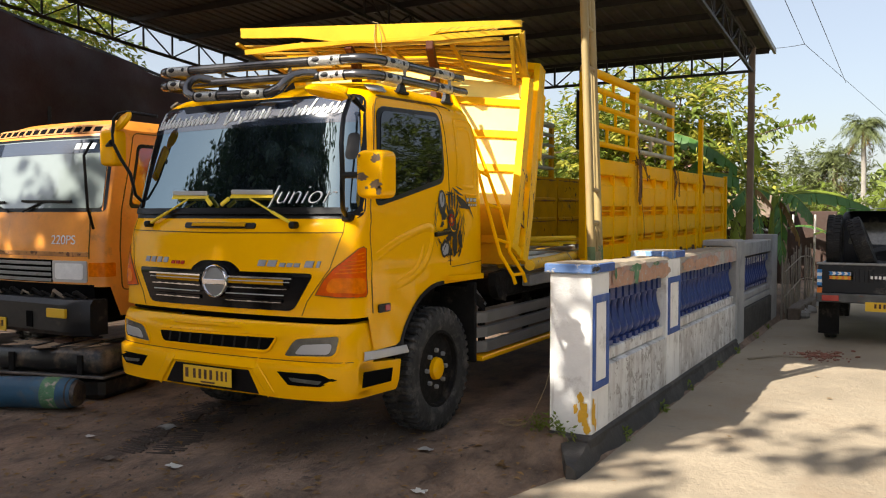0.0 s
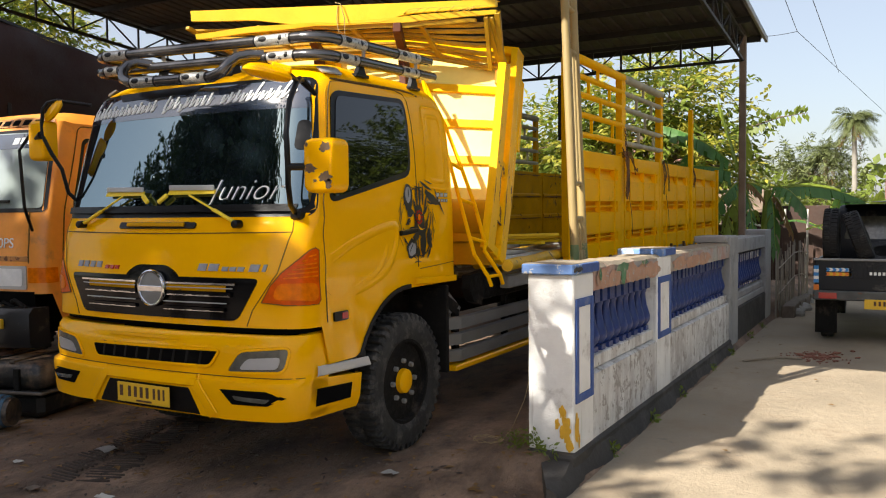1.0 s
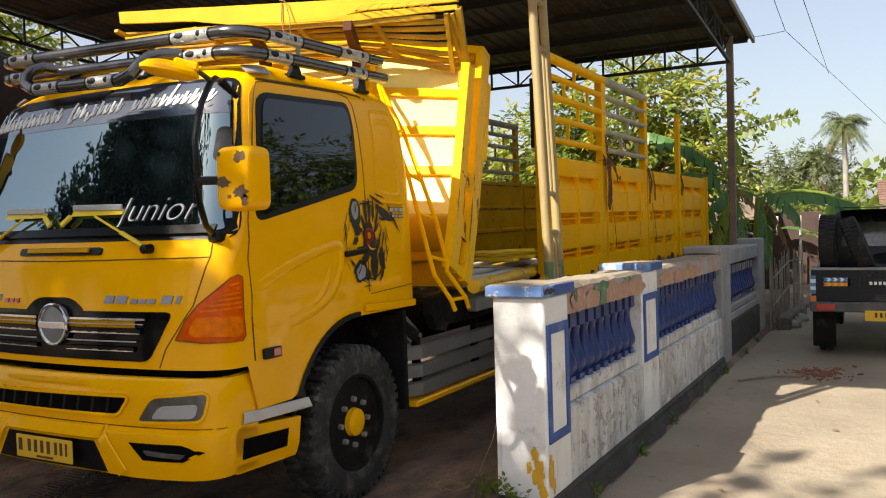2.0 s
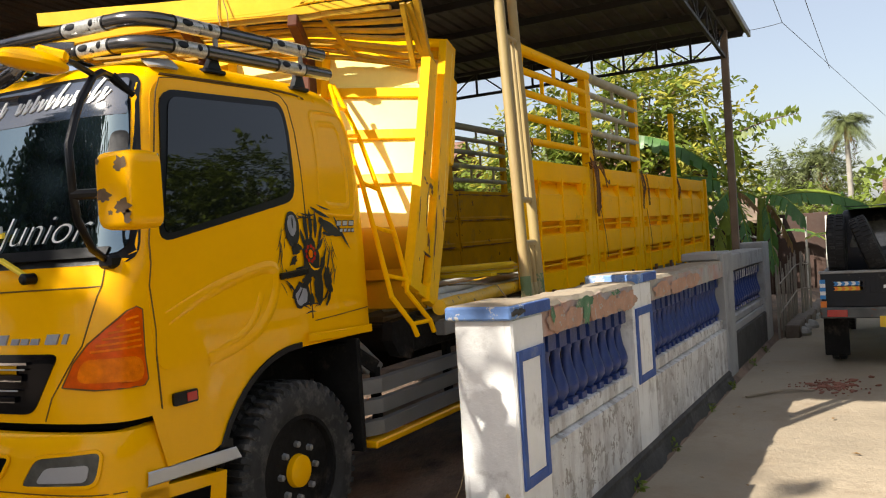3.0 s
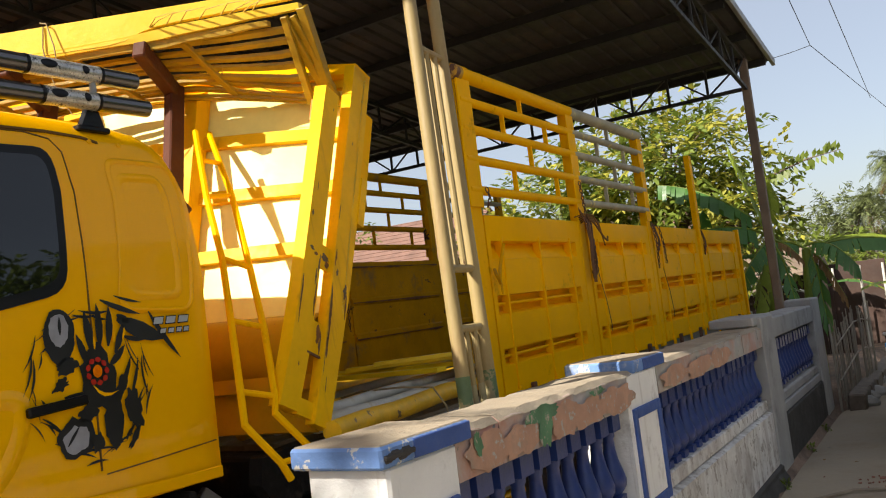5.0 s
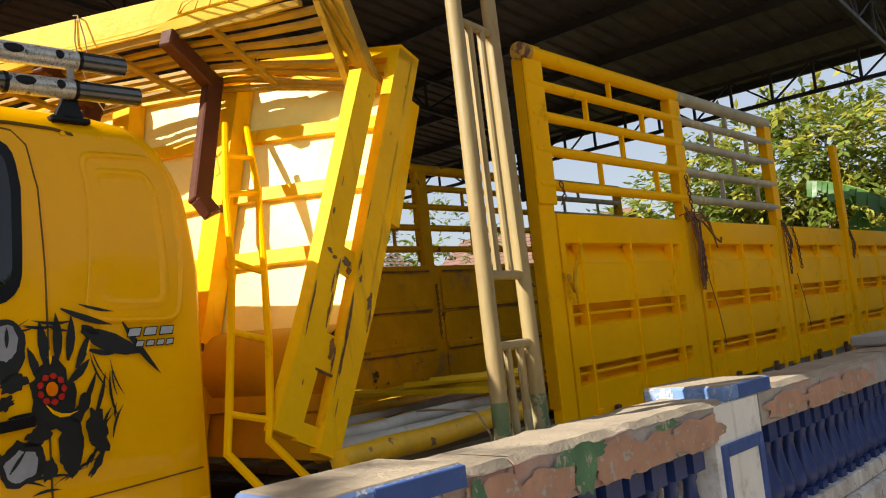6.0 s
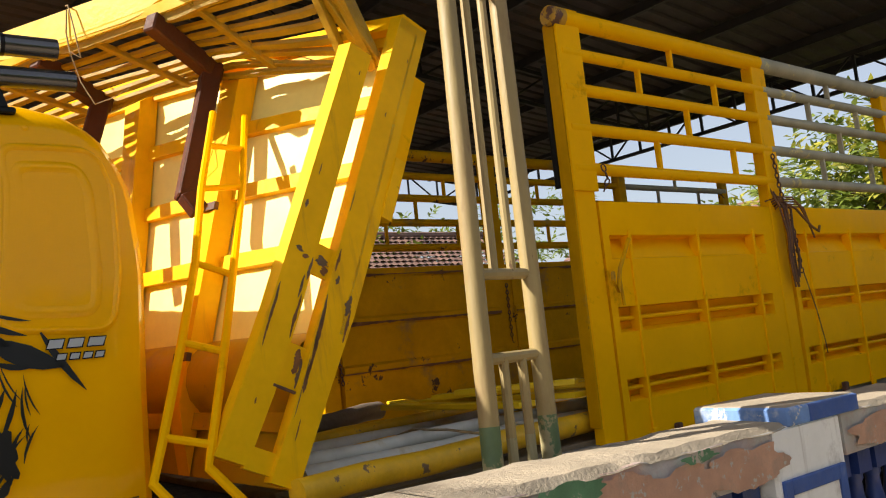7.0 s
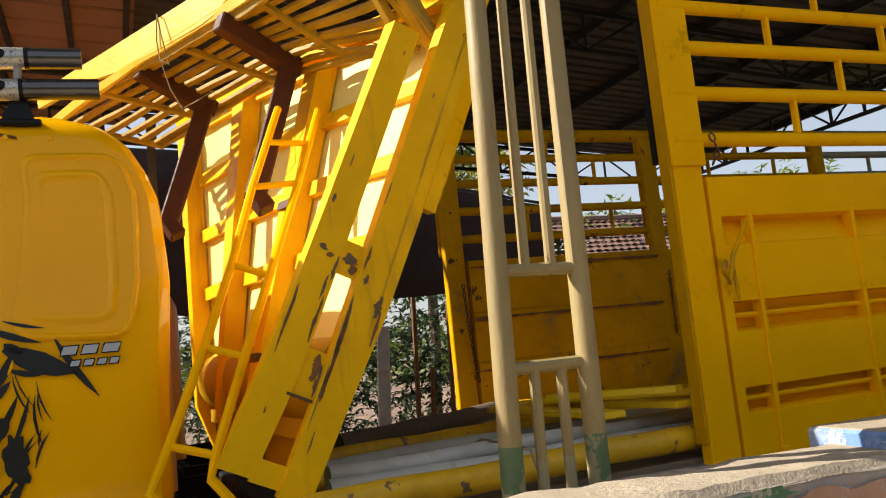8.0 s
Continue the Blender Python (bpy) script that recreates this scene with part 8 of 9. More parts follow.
def tree(label, at, trunk, blobs, n, size, mat, seed, name="tree", aspect=0.42, group="", bark="bark", young=None):
    """Tapered trunk with limbs to the leaf clumps, and a crown of single leaves."""
    rng = np.random.default_rng(seed)
    t = thing(name, label, "tree", at, group)
    h, r = trunk
    s = Solid()
    base = Vector(at)
    top = base + Vector((0.1 * h * math.sin(seed), 0.08 * h * math.cos(seed * 2), h))
    mid = base.lerp(top, 0.5) + Vector((0.05 * h * math.cos(seed), 0.04 * h, 0))
    s.tube([base - Vector((0, 0, 0.2)), base.lerp(mid, 0.5), mid, top], [r * 1.25, r, r * 0.85, r * 0.6], 10)
    part("trunk", s, bark, t)
    s = Solid()
    W = [(tuple(base + Vector(c)), q) for c, q in blobs]
    for c, q in W:
        e = Vector(c)
        k = top.lerp(e, 0.5) + Vector((0, 0, 0.25 * q[2]))
        s.tube([top - Vector((0, 0, 0.1 * h)), k, e], [r * 0.5, r * 0.32, r * 0.12], 7)
        for j in range(4):
            w = Vector(rng.normal(size=3).tolist()).normalized()
            tip = e + Vector((w.x * q[0], w.y * q[1], w.z * q[2])) * 0.8
            s.tube([k, k.lerp(tip, 0.6) + Vector((0, 0, 0.1)), tip], [r * 0.2, r * 0.12, r * 0.05], 5)
    tagged(part("limb", s, bark, t), kind="stuff")
    v, f = spray_cloud(rng, W, n, size, aspect)
    tagged(part("crown", quick_mesh("crown", v, f, mat), None, t), kind="stuff")
    if young:
        v, f = spray_cloud(rng, [(c, tuple(a * 1.05 for a in q)) for c, q in W], int(n * 0.6), size, aspect)
        tagged(part("young_leaves", quick_mesh("young_leaves", v, f, young), None, t), kind="stuff")
    return t


# big-leaved tree beyond the shed end
tree("leafy green tree with pale young leaves behind the shed", (-5.4, 20.5, -0.1), (2.6, 0.16),
     [((-2.2, 0, 3.6), (1.3, 1.2, 1.0)), ((-0.6, 0.3, 4.2), (1.4, 1.2, 1.2)), ((0.6, 0, 4.45), (1.2, 1.2, 0.9)), ((1.5, 0.2, 3.8), (0.75, 1.0, 0.9)), ((1.75, 0, 2.8), (0.7, 0.9, 0.9)), ((-1.2, 0.5, 2.6), (1.6, 1.0, 0.9)),
      ((0.5, 0.6, 2.9), (1.4, 1.0, 1.0))], 8200, 0.22, "leaf", 3, young="leafyoung")
tree("leafy garden tree with reddish young leaves behind the lorry bed", (-8.6, 21.5, -0.1), (2.0, 0.13),
     [((-0.8, 0, 2.8), (1.4, 1.2, 1.1)), ((0.9, 0.2, 3.0), (1.3, 1.2, 1.0)), ((2.0, -0.4, 2.3), (1.1, 1.0, 1.0)), ((0, 0.3, 1.7), (1.8, 1.0, 0.9))], 6500, 0.2, "leaf", 4, young="leafyoung")
# a long leafy bough reaching towards the road
bo = thing("bough", "long leafy bough reaching over the road", "branch", (-3.2, 20.0, 3.4))
P = [Vector((-3.6, 20.2, 3.2)), Vector((-3.0, 20.0, 3.55)), Vector((-2.4, 20.0, 3.72)), Vector((-1.85, 20.0, 3.78))]
part("stem", Solid().tube(P, [0.03, 0.02, 0.014, 0.006], 6), "bark", bo)
v, f = [], []
rng = np.random.default_rng(8)
for k in range(60):
    u = k / 60 * 3
    i = min(2, int(u))
    p = P[i].lerp(P[i + 1], u - i)
    w = Vector((0.2, rng.uniform(-0.4, 0.4), rng.choice([-1, 1]) * rng.uniform(0.3, 0.9) - 0.25)).normalized()
    l = rng.uniform(0.14, 0.24)
    sd_ = w.cross(Vector((0, 1, 0.2))).normalized() * l * 0.22
    o = len(v)
    v += [tuple(p), tuple(p + w * l * 0.5 + sd_), tuple(p + w * l), tuple(p + w * l * 0.5 - sd_)]
    f.append((o, o + 1, o + 2, o + 3))
tagged(part("leaves", quick_mesh("leaves", v, f, "leaf"), None, bo), kind="stuff")


def banana_leaf(base, way, length, width, sag, mat, parent, rng, torn=0.25, hang=0.09):
    """One arching leaf with a midrib and a blade torn into strips."""
    base, way = Vector(base), Vector(way).normalized()
    flat = Vector((way.x, way.y, 0)).normalized() if abs(way.z) < 0.98 else Vector((1, 0, 0))
    side = Vector((-flat.y, flat.x, 0))
    n = 22
    rib = []
    for k in range(n + 1):
        u = k / n
        rib.append(base + way * length * u + Vector((0, 0, -sag * length * u * u)) + side * 0.04 * math.sin(u * 5))
    v, f = [], []
    for sg in (-1, 1):
        k = 3
        while k < n:
            step = 1 if rng.random() < 0.75 else 2
            k2 = min(n, k + step)
            def edge(j):
                u = j / n
                w = width * 0.5 * max(0.02, (1 - 0.9 * hang) * math.sin(math.pi * min(1, 0.06 + 0.94 * (u - 0.1) / 0.9)) ** 0.6)
                return w
            dz = -hang * rng.uniform(0.6, 1.3) * width
            slip = rng.uniform(-0.5, 0.5) * torn * length / n
            o = len(v)
            a, b = rib[k], rib[k2]
            t = (b - a)
            ea = a + side * sg * edge(k) + Vector((0, 0, dz)) + t.normalized() * slip + t * 0.3
            eb = b + side * sg * edge(k2) + Vector((0, 0, dz)) + t.normalized() * slip + t * 0.25
            ma, mb_ = a.lerp(ea, 0.5) + Vector((0, 0, 0.05 * width)), b.lerp(eb, 0.5) + Vector((0, 0, 0.05 * width))
            v += [tuple(q) for q in (a, ma, ea, eb, mb_, b)]
            f += [(o, o + 1, o + 4, o + 5), (o + 1, o + 2, o + 3, o + 4)]
            k = k2
    lf = part("leaf", quick_mesh("leaf", v, f, mat), None, parent)
    part("midrib", Solid().tube([tuple(p) for p in rib[::2]], [0.022 * (1 - 0.08 * k) for k in range(len(rib[::2]))], 5), "bananayoung", lf)
    return lf


def banana(at, leaves, seed, height=1.6):
    rng = np.random.default_rng(seed)
    t = thing("banana_plant", "banana plant with broad torn green leaves by the wall", "banana plant", at, "banana plants")
    b = Vector(at)
    part("stem", Solid().tube([b, b + Vector((0.03, 0, height * 0.5)), b + Vector((0, 0.05, height))], [0.13, 0.1, 0.07], 10), "bark", t)
    for way, l, w, sag, mat in leaves:
        banana_leaf(b + Vector((0, 0, height * 0.92)), way, l, w, sag, mat, t, rng)
    return t


def arched(t, base, tip, lift, width, mat, rng, torn=0.3):
    """A banana leaf that rises from base and bends over to tip."""
    base, tip = Vector(base), Vector(tip)
    sag = lift / (tip - base).length
    way = tip - base + Vector((0, 0, lift))
    return banana_leaf(base, way, way.length, width, lift / way.length, mat, t, rng, torn, 0.42)


rng = np.random.default_rng(11)
bp = thing("banana_plant", "banana plant with broad torn green leaves by the shed post", "banana plant", (-3.0, 18.6, -0.15), "banana plants")
part("stem", Solid().tube([(-3.12, 18.6, -0.2), (-3.05, 18.6, 1.2), (-2.98, 18.6, 2.5)], [0.15, 0.12, 0.07], 10), "bananayoung", bp)
for base, tip, lift, w, mat in (((-3.0, 18.6, 2.5), (-4.7, 18.4, 3.55), 0.75, 0.6, "banana"), ((-3.0, 18.6, 2.4), (-3.45, 18.5, 4.05), 0.15, 0.5, "bananayoung"), ((-2.98, 18.6, 2.5), (-2.85, 18.3, 3.6), 0.1, 0.45, "bananayoung"),
                                ((-3.0, 18.6, 2.4), (-4.4, 18.1, 2.5), 0.7, 0.6, "banana"), ((-3.0, 18.5, 2.3), (-3.2, 18.0, 1.1), 0.8, 0.5, "bananayoung"), ((-3.0, 18.5, 2.3), (-3.5, 17.9, 1.4), 0.7, 0.5, "banana"),
                                ((-2.98, 18.5, 2.3), (-2.6, 18.2, 0.9), 0.6, 0.45, "banana"), ((-2.95, 18.6, 2.3), (-2.5, 18.5, 1.9), 0.25, 0.3, "dryleaf")):
    arched(bp, base, tip, lift, w, mat, rng)
bp = thing("banana_plant", "banana plant with a long leaf bending over the fence", "banana plant", (-2.5, 19.2, -0.15), "banana plants")
part("stem", Solid().tube([(-2.62, 19.2, -0.3), (-2.6, 19.2, 1.0), (-2.55, 19.2, 2.1)], [0.14, 0.11, 0.07], 10), "bananayoung", bp)
for base, tip, lift, w, mat in (((-2.55, 19.1, 2.15), (-1.72, 18.7, 1.70), 0.75, 0.62, "banana"), ((-2.5, 19.3, 2.1), (-0.72, 19.5, 1.85), 0.75, 0.5, "banana"), ((-2.5, 19.3, 2.1), (-1.2, 19.8, 2.1), 0.55, 0.45, "bananayoung"),
                                ((-2.55, 19.2, 2.1), (-2.3, 18.9, 0.8), 0.7, 0.5, "banana"), ((-2.55, 19.2, 2.1), (-3.3, 19.2, 2.2), 0.5, 0.5, "banana"), ((-2.55, 19.2, 2.1), (-2.0, 19.0, 1.2), 0.5, 0.35, "dryleaf")):
    arched(bp, base, tip, lift, w, mat, rng)
banana((-4.4, 18.8, -0.1), [((0.3, -0.3, 1.0), 1.7, 0.55, 0.15, "banana"), ((0.9, 0.0, 0.8), 1.7, 0.55, 0.4, "banana"), ((-0.8, 0.0, 0.7), 1.7, 0.55, 0.5, "banana"), ((0.2, 0.6, 0.9), 1.6, 0.5, 0.3, "bananayoung")], 13, 1.9)
banana((-0.9, 24.5, -0.3), [((0.3, -0.3, 1.0), 1.7, 0.5, 0.15, "bananayoung"), ((0.9, 0.0, 0.8), 1.9, 0.5, 0.4, "banana"), ((-0.8, 0.0, 0.7), 1.8, 0.5, 0.5, "bananayoung"), ((0.2, -0.6, 0.6), 1.8, 0.5, 0.5, "banana")], 14, 1.3)
banana((-1.9, 27.0, -0.3), [((0.3, -0.3, 1.0), 1.7, 0.5, 0.15, "banana"), ((0.9, 0.0, 0.8), 1.9, 0.5, 0.4, "bananayoung"), ((-0.8, 0.0, 0.7), 1.8, 0.5, 0.5, "banana")], 15, 1.4)


def palm(at, h, n, length, seed, skirt=10, label="tall slim palm with a shaggy crown down the road"):
    """Fan palm with a slim trunk and drooping fronds."""
    rng = np.random.default_rng(seed)
    t = thing("palm", label, "palm", at, "palms")
    b = Vector(at)
    part("trunk", Solid().tube([b, b + Vector((0.05, 0, h * 0.5)), b + Vector((0, 0, h))], [0.2, 0.12, 0.1], 10), "palmbark", t)
    top = b + Vector((0, 0, h))
    for k in range(n):
        a = k * 2.399 + rng.uniform(-0.2, 0.2)
        lift = rng.uniform(-0.5, 1.0) if k < n - skirt else rng.uniform(-1.2, -0.3)
        way = Vector((math.cos(a), math.sin(a), lift)).normalized()
        v, f = [], []
        L = length * rng.uniform(0.55, 1.15)
        rng_d = rng.uniform(0.3, 0.8)
        P = [top + way * L * u + Vector((0, 0, -rng_d * L * u * u)) for u in np.linspace(0.12, 1, 12)]
        for i in range(11):
            for sg in (-1, 1):
                for q in range(4):
                    p = P[i].lerp(P[i + 1], q / 4)
                    d = (P[i + 1] - P[i]).normalized()
                    s2 = d.cross(Vector((0, 0, 1))).normalized() * sg
                    l = L * 0.34 * math.sin(0.35 + 2.5 * (i + q / 4) / 11)
                    w = (s2 * 0.7 + d * 0.8 + Vector((0, 0, -0.3 + 0.6 * rng.random()))).normalized()
                    o = len(v)
                    v += [tuple(p), tuple(p + w * l * 0.5 + d * 0.014), tuple(p + w * l + Vector((0, 0, -0.35 * l * rng.random()))), tuple(p + w * l * 0.5 - d * 0.014)]
                    f.append((o, o + 1, o + 2, o + 3))
        part("frond", quick_mesh("frond", v, f, "palmleaf" if lift > -1.1 else "dryleaf"), None, t)
    return t


palm((-1.95, 44.0, -0.4), 6.35, 70, 1.25, 21, 18)
palm((-3.3, 46.0, -0.4), 5.0, 60, 1.5, 22, 18)
palm((-4.6, 48.0, -0.4), 4.4, 40, 1.4, 29, 14)
tree("shaggy grey-green tree down the road", (-3.7, 46.0, -0.4), (2.5, 0.16), [((-0.6, 0, 4.3), (1.4, 1.2, 1.0)), ((0.8, 0, 3.7), (1.2, 1.1, 1.1)), ((-1.6, 0, 3.3), (1.2, 1.0, 1.1)), ((0.3, 0, 2.4), (1.8, 1.0, 0.9))], 6000, 0.3, "palmleaf", 27, aspect=0.25)
tree("leafy tree behind the tarpaulin", (-22.0, 14.5, -0.1), (4.5, 0.2), [((0, 0, 7.3), (1.5, 1.6, 1.2)), ((0, 1.6, 7.0), (1.4, 1.4, 1.1)), ((0, -1.8, 6.8), (1.5, 1.6, 1.3)), ((0, -0.2, 5.8), (1.8, 2.4, 1.2))], 6500, 0.26, "leaf", 28, young="leafyoung")
palm((-20.5, 21.5, -0.2), 3.6, 26, 2.1, 23, 14)
palm((-24.0, 24.0, -0.2), 3.4, 24, 2.1, 24, 14)

# hedges of low shrubs
def shrub(label, blobs, n, size, mat, seed):
    rng = np.random.default_rng(seed)
    v, f = leaf_cloud(rng, blobs, n, size) if size < 0.1 else spray_cloud(rng, blobs, n, size)
    return whole("shrubs", quick_mesh("shrubs", v, f, mat), None, label, "shrub", kind="stuff")


# shade about the tarpaulin is put into the dark leaf colour of these two
shrub("tangle of green shrubs behind the tarpaulin, darkened for shade", [((-16.2, y, 1.0), (0.9, 1.4, 1.5)) for y in (3, 5.5, 8, 10.5, 13, 15.5)] + [((-19.0, y, 1.6), (1.2, 1.8, 1.9)) for y in (2, 5.5, 9, 12.5, 16)], 7500, 0.2, "leafdark", 31)
shrub("dense undergrowth under the tarpaulin, darkened for shade", [((-14.9, y, 0.9), (0.6, 1.0, 1.5)) for y in (7.5, 8.7, 9.9, 11.1, 12.3, 13.5, 14.7)] + [((-15.6, y, 2.2), (0.7, 1.0, 1.0)) for y in (8, 10, 12, 14, 16)], 13000, 0.17, "leafdark", 37)
shrub("tall tangle of green shrubs behind the yard", [((-18.5, y, z), (1.2, 1.3, 1.6)) for y, z in ((17.8, 3.4), (19.4, 3.9), (21.4, 3.8), (23.4, 4.2), (25.6, 4.4))] + [((-18.0, y, 1.6), (1.2, 1.6, 1.6)) for y in (16.6, 19, 21.5, 24)], 7000, 0.24, "leaf", 38)
palm((-17.0, 18.6, -0.2), 3.9, 30, 1.6, 25, 14)
shrub("dark shrubs beyond the shed", [((x, 22.5 + (i % 2), 0.8), (1.5, 0.8, 1.2)) for i, x in enumerate((-18, -16, -14, -12, -10.4, -8.5))], 5000, 0.2, "leaf", 32)
shrub("green scrub beyond the road end", [((x, 31 + 2 * (i % 3), 1.0), (1.8, 1.0, 1.7)) for i, x in enumerate((-9, -6.5, -4.2, -2.4, 0.2, 2.4, 5))], 4200, 0.3, "leaf", 33)
shrub("weeds at the wall foot", [((-2.48, 6.08, 0.02), (0.12, 0.07, 0.16)), ((-2.36, 6.1, 0.0), (0.1, 0.06, 0.1)), ((-2.62, 6.15, 0.02), (0.12, 0.1, 0.1))], 260, 0.045, "leaf", 34)
shrub("small weeds along the plinth", [((-2.1, y, road_z(y) + 0.03), (0.04, 0.08, 0.05)) for y in (6.9, 8.1, 9.3, 10.9, 12.2, 13.9, 15.2)], 280, 0.05, "leaf", 35)

# far wood all round, as stuff
rng = np.random.default_rng(40)
bl = []
for k in range(70):
    a = -1.75 + 2.75 * k / 69
    R = 62 + 14 * rng.random()
    h = 3.0 + 2.4 * rng.random()
    bl.append(((-4 + R * math.sin(a - 0.35), R * math.cos(a - 0.35), h * 0.5), (3.4, 2.5, h * 0.65)))
v, f = leaf_cloud(rng, bl, 17000, 0.75, 0.6, edge=0.6)
whole("far_trees", quick_mesh("far_trees", v, f, "leaf"), None, "distant line of green trees", "trees", kind="stuff")

# trees behind and beside the road, out of view, that shade the yard and show in the glass
tree("tall dark shade tree across the yard mouth", (-10.0, -4.6, 0), (5.0, 0.35),
     [((-2.6, 0, 4.92), (2.2, 2, 2.25)), ((-0.2, 0, 6.07), (2.6, 2.4, 2.34)), ((-0.2, 0.3, 8.69), (1.9, 2, 1.62)), ((0.6, 0.3, 8.69), (1.5, 1.8, 1.44)), ((1.1, 0.3, 8.94), (1, 1.5, 1.08)), ((1.8, 0.5, 6.23), (2.2, 2, 1.80)), ((2.6, 0.3, 5.90), (1.4, 1.7, 1.5)), ((3.3, 0.3, 9.35), (0.8, 0.9, 0.72)), ((2.1, 0.2, 8.36), (0.8, 1, 0.68)), ((1, -0.4, 4.10), (3, 2, 1.35))], 20000, 0.3, "leafdark", 51, aspect=0.6)
tree("tall dense dark tree at the far yard corner", (-12.7, -4.8, 0), (5.0, 0.3),
     [((0.8, 0, 8.7), (0.8, 1.1, 0.9)), ((-0.5, 0.2, 7.8), (0.9, 1.2, 0.9)), ((0.7, 0, 7.8), (1.1, 1.3, 1.1)), ((0, 0.2, 7.0), (1.3, 1.3, 1.2)), ((-0.3, 0, 5.6), (1.4, 1.3, 1.2)), ((0.9, 0, 5.4), (1.2, 1.3, 1.2))], 19000, 0.3, "leafdark", 52, aspect=0.6)
tree("low spreading tree with reddish crown at the far yard corner", (-18.4, -5.0, 0), (3.0, 0.22),
     [((2.5, 0, 7.2), (0.9, 1.2, 0.9)), ((1.2, 0, 6.6), (0.8, 1.2, 0.8)), ((0.3, 0, 6.9), (0.7, 1.2, 0.9)), ((-1.0, 0, 6.1), (1.0, 1.2, 0.8)), ((0.8, 0, 5.6), (2.4, 1.3, 1.0)), ((-2.2, 0, 5.2), (1.0, 1.2, 0.8)), ((0, 0, 4.4), (2.8, 1.4, 1.2))], 16000, 0.26, "leafdark", 53, aspect=0.6)
for k, (x, y, h) in enumerate(((9.5, 8.5, 5.6), (10, 12.5, 6.5), (9.6, 17, 7.2), (10.5, 22, 9.0), (9.2, 28, 9.8), (11, 34, 9.8), (9.5, 4, 5.0), (10, -2, 4.6))):
    tree("roadside tree opposite the wall", (x, y, -0.2), (h * 0.45, 0.18), [((0, 0, h * 0.64), (1.9, 2.6, h * 0.34)), ((-0.6, 1.6, h * 0.42), (1.5, 2.2, h * 0.32)), ((0.3, -1.7, h * 0.45), (1.5, 2.2, h * 0.34))],
         14000, 0.24, "leaf", 60 + k, aspect=0.5, group="roadside trees")
# two made-up houses, out of view, that only reflect and bounce light
hs = thing("house_opposite", "unseen plastered house across the road, added for reflections and bounce", "house", (14, 10, 0))
part("wall", Solid().box((12.5, -6, -0.3), (13, 32, 3.0), 0.02), "plaster", hs)
part("roof", Solid().prism([(12.0, 2.9), (12.0, 3.05), (15.5, 4.8), (19, 3.05), (19, 2.9)], "y", -6.5, 32.5), "tile", hs)
hs = thing("house_behind", "unseen plastered house behind the yard, added for reflections and bounce", "house", (-8, -16, 0))
part("wall", Solid().box((-22, -16.5, -0.3), (2, -16, 3.0), 0.02), "plaster", hs)
part("roof", Solid().prism([(-17.2, 2.9), (-15.2, 2.9), (-18, 4.6)], "x", -22.5, 2.5), "tile", hs)

# ---- fences and houses in the distance ----
yp_ = thing("board_post", "grey weathered board standing under the tarpaulin", "post", (-12.5, 10.26, 0))
part("board", Solid().bar((-12.5, 10.1, -0.1), (-12.5, 10.26, 2.22), 0.05, 0.2, (0, 1, 0), bev=0.01), "pipewhite", yp_)
for x, y, z in ((-12.0, 10.62, 2.6), (-12.2, 10.9, 1.5), (-12.3, 11.3, 2.5)):
    whole("rusty_pipe", Solid().tube([(x, y - 0.12, -0.1), (x, y, z)], 0.04, 8), "rustline", "thin rusty pipe standing behind the lorry", "pipe", "rusty pipes")
fence = thing("bamboo_fence", "grey split-bamboo fence past the wall end", "fence", (-2.1, 18.2, -0.3))
for k in range(38):
    y = 16.72 + k * 0.088 + random.uniform(-0.02, 0.02)
    x = -2.06 + 0.006 * k + random.uniform(-0.03, 0.03)
    h = random.uniform(0.75, 1.12)
    s = Solid().tube([(x, y, -0.45), (x + random.uniform(-0.03, 0.03), y + random.uniform(-0.05, 0.05), h)], random.uniform(0.008, 0.015), 6)
    part("stake", s, "bamboograey", fence)
for z in (0.25, 0.72):
    part("tie_rail", Solid().tube([(-2.03, 16.7, z - 0.1), (-1.97, 17.5, z + 0.02), (-1.93, 18.4, z + 0.12), (-1.88, 19.2, z + 0.11), (-1.83, 20.0, z + 0.02)], 0.012, 6), "bamboograey", fence)
bf_ = thing("board_fence", "brown board fence with pale bamboo posts", "fence", (-5, 24, -0.3))
for k in range(24):
    x = -8.3 + 0.24 * k
    part("board", Solid().box((x, 24.0 + 0.01 * (k % 2), -0.4), (x + 0.232, 24.03 + 0.01 * (k % 2), 1.25 + 0.05 * random.random()), 0.004), "brickwall", bf_)
for x in (-6.4, -5.2, -4.0, -2.9):
    part("post", Solid().tube([(x, 23.9, -0.4), (x, 23.9, 1.75)], 0.05, 8), "wood", bf_)
part("lean_roof", Solid().bar((-5.5, 23.7, 2.0), (-3.1, 23.7, 1.2), 0.25, 0.04, bev=0.01), "plaster", bf_, "pale slanting awning board")
hut = thing("hut", "low hut with pale posts and a dark roof beyond the fence", "hut", (-2.6, 27, -0.3))
for x in (-3.6, -3.0, -2.4, -1.9):
    part("post", Solid().tube([(x, 26.2, -0.4), (x + 0.03, 26.2, 1.7)], 0.03, 8), "plaster", hut)
part("wall", Solid().box((-5.0, 27.6, -0.4), (-1.9, 27.75, 1.8), 0.01), "brickwall", hut)
part("roof", Solid().prism([(25.9, 1.62), (25.9, 1.7), (27.2, 2.35), (28.4, 1.75), (28.4, 1.65)], "x", -5.4, -3.3), "postwood", hut)
part("crate", Solid().box((-1.9, 25.6, -0.35), (-1.3, 26.0, 0.25), 0.02), "pipewhite", hut)
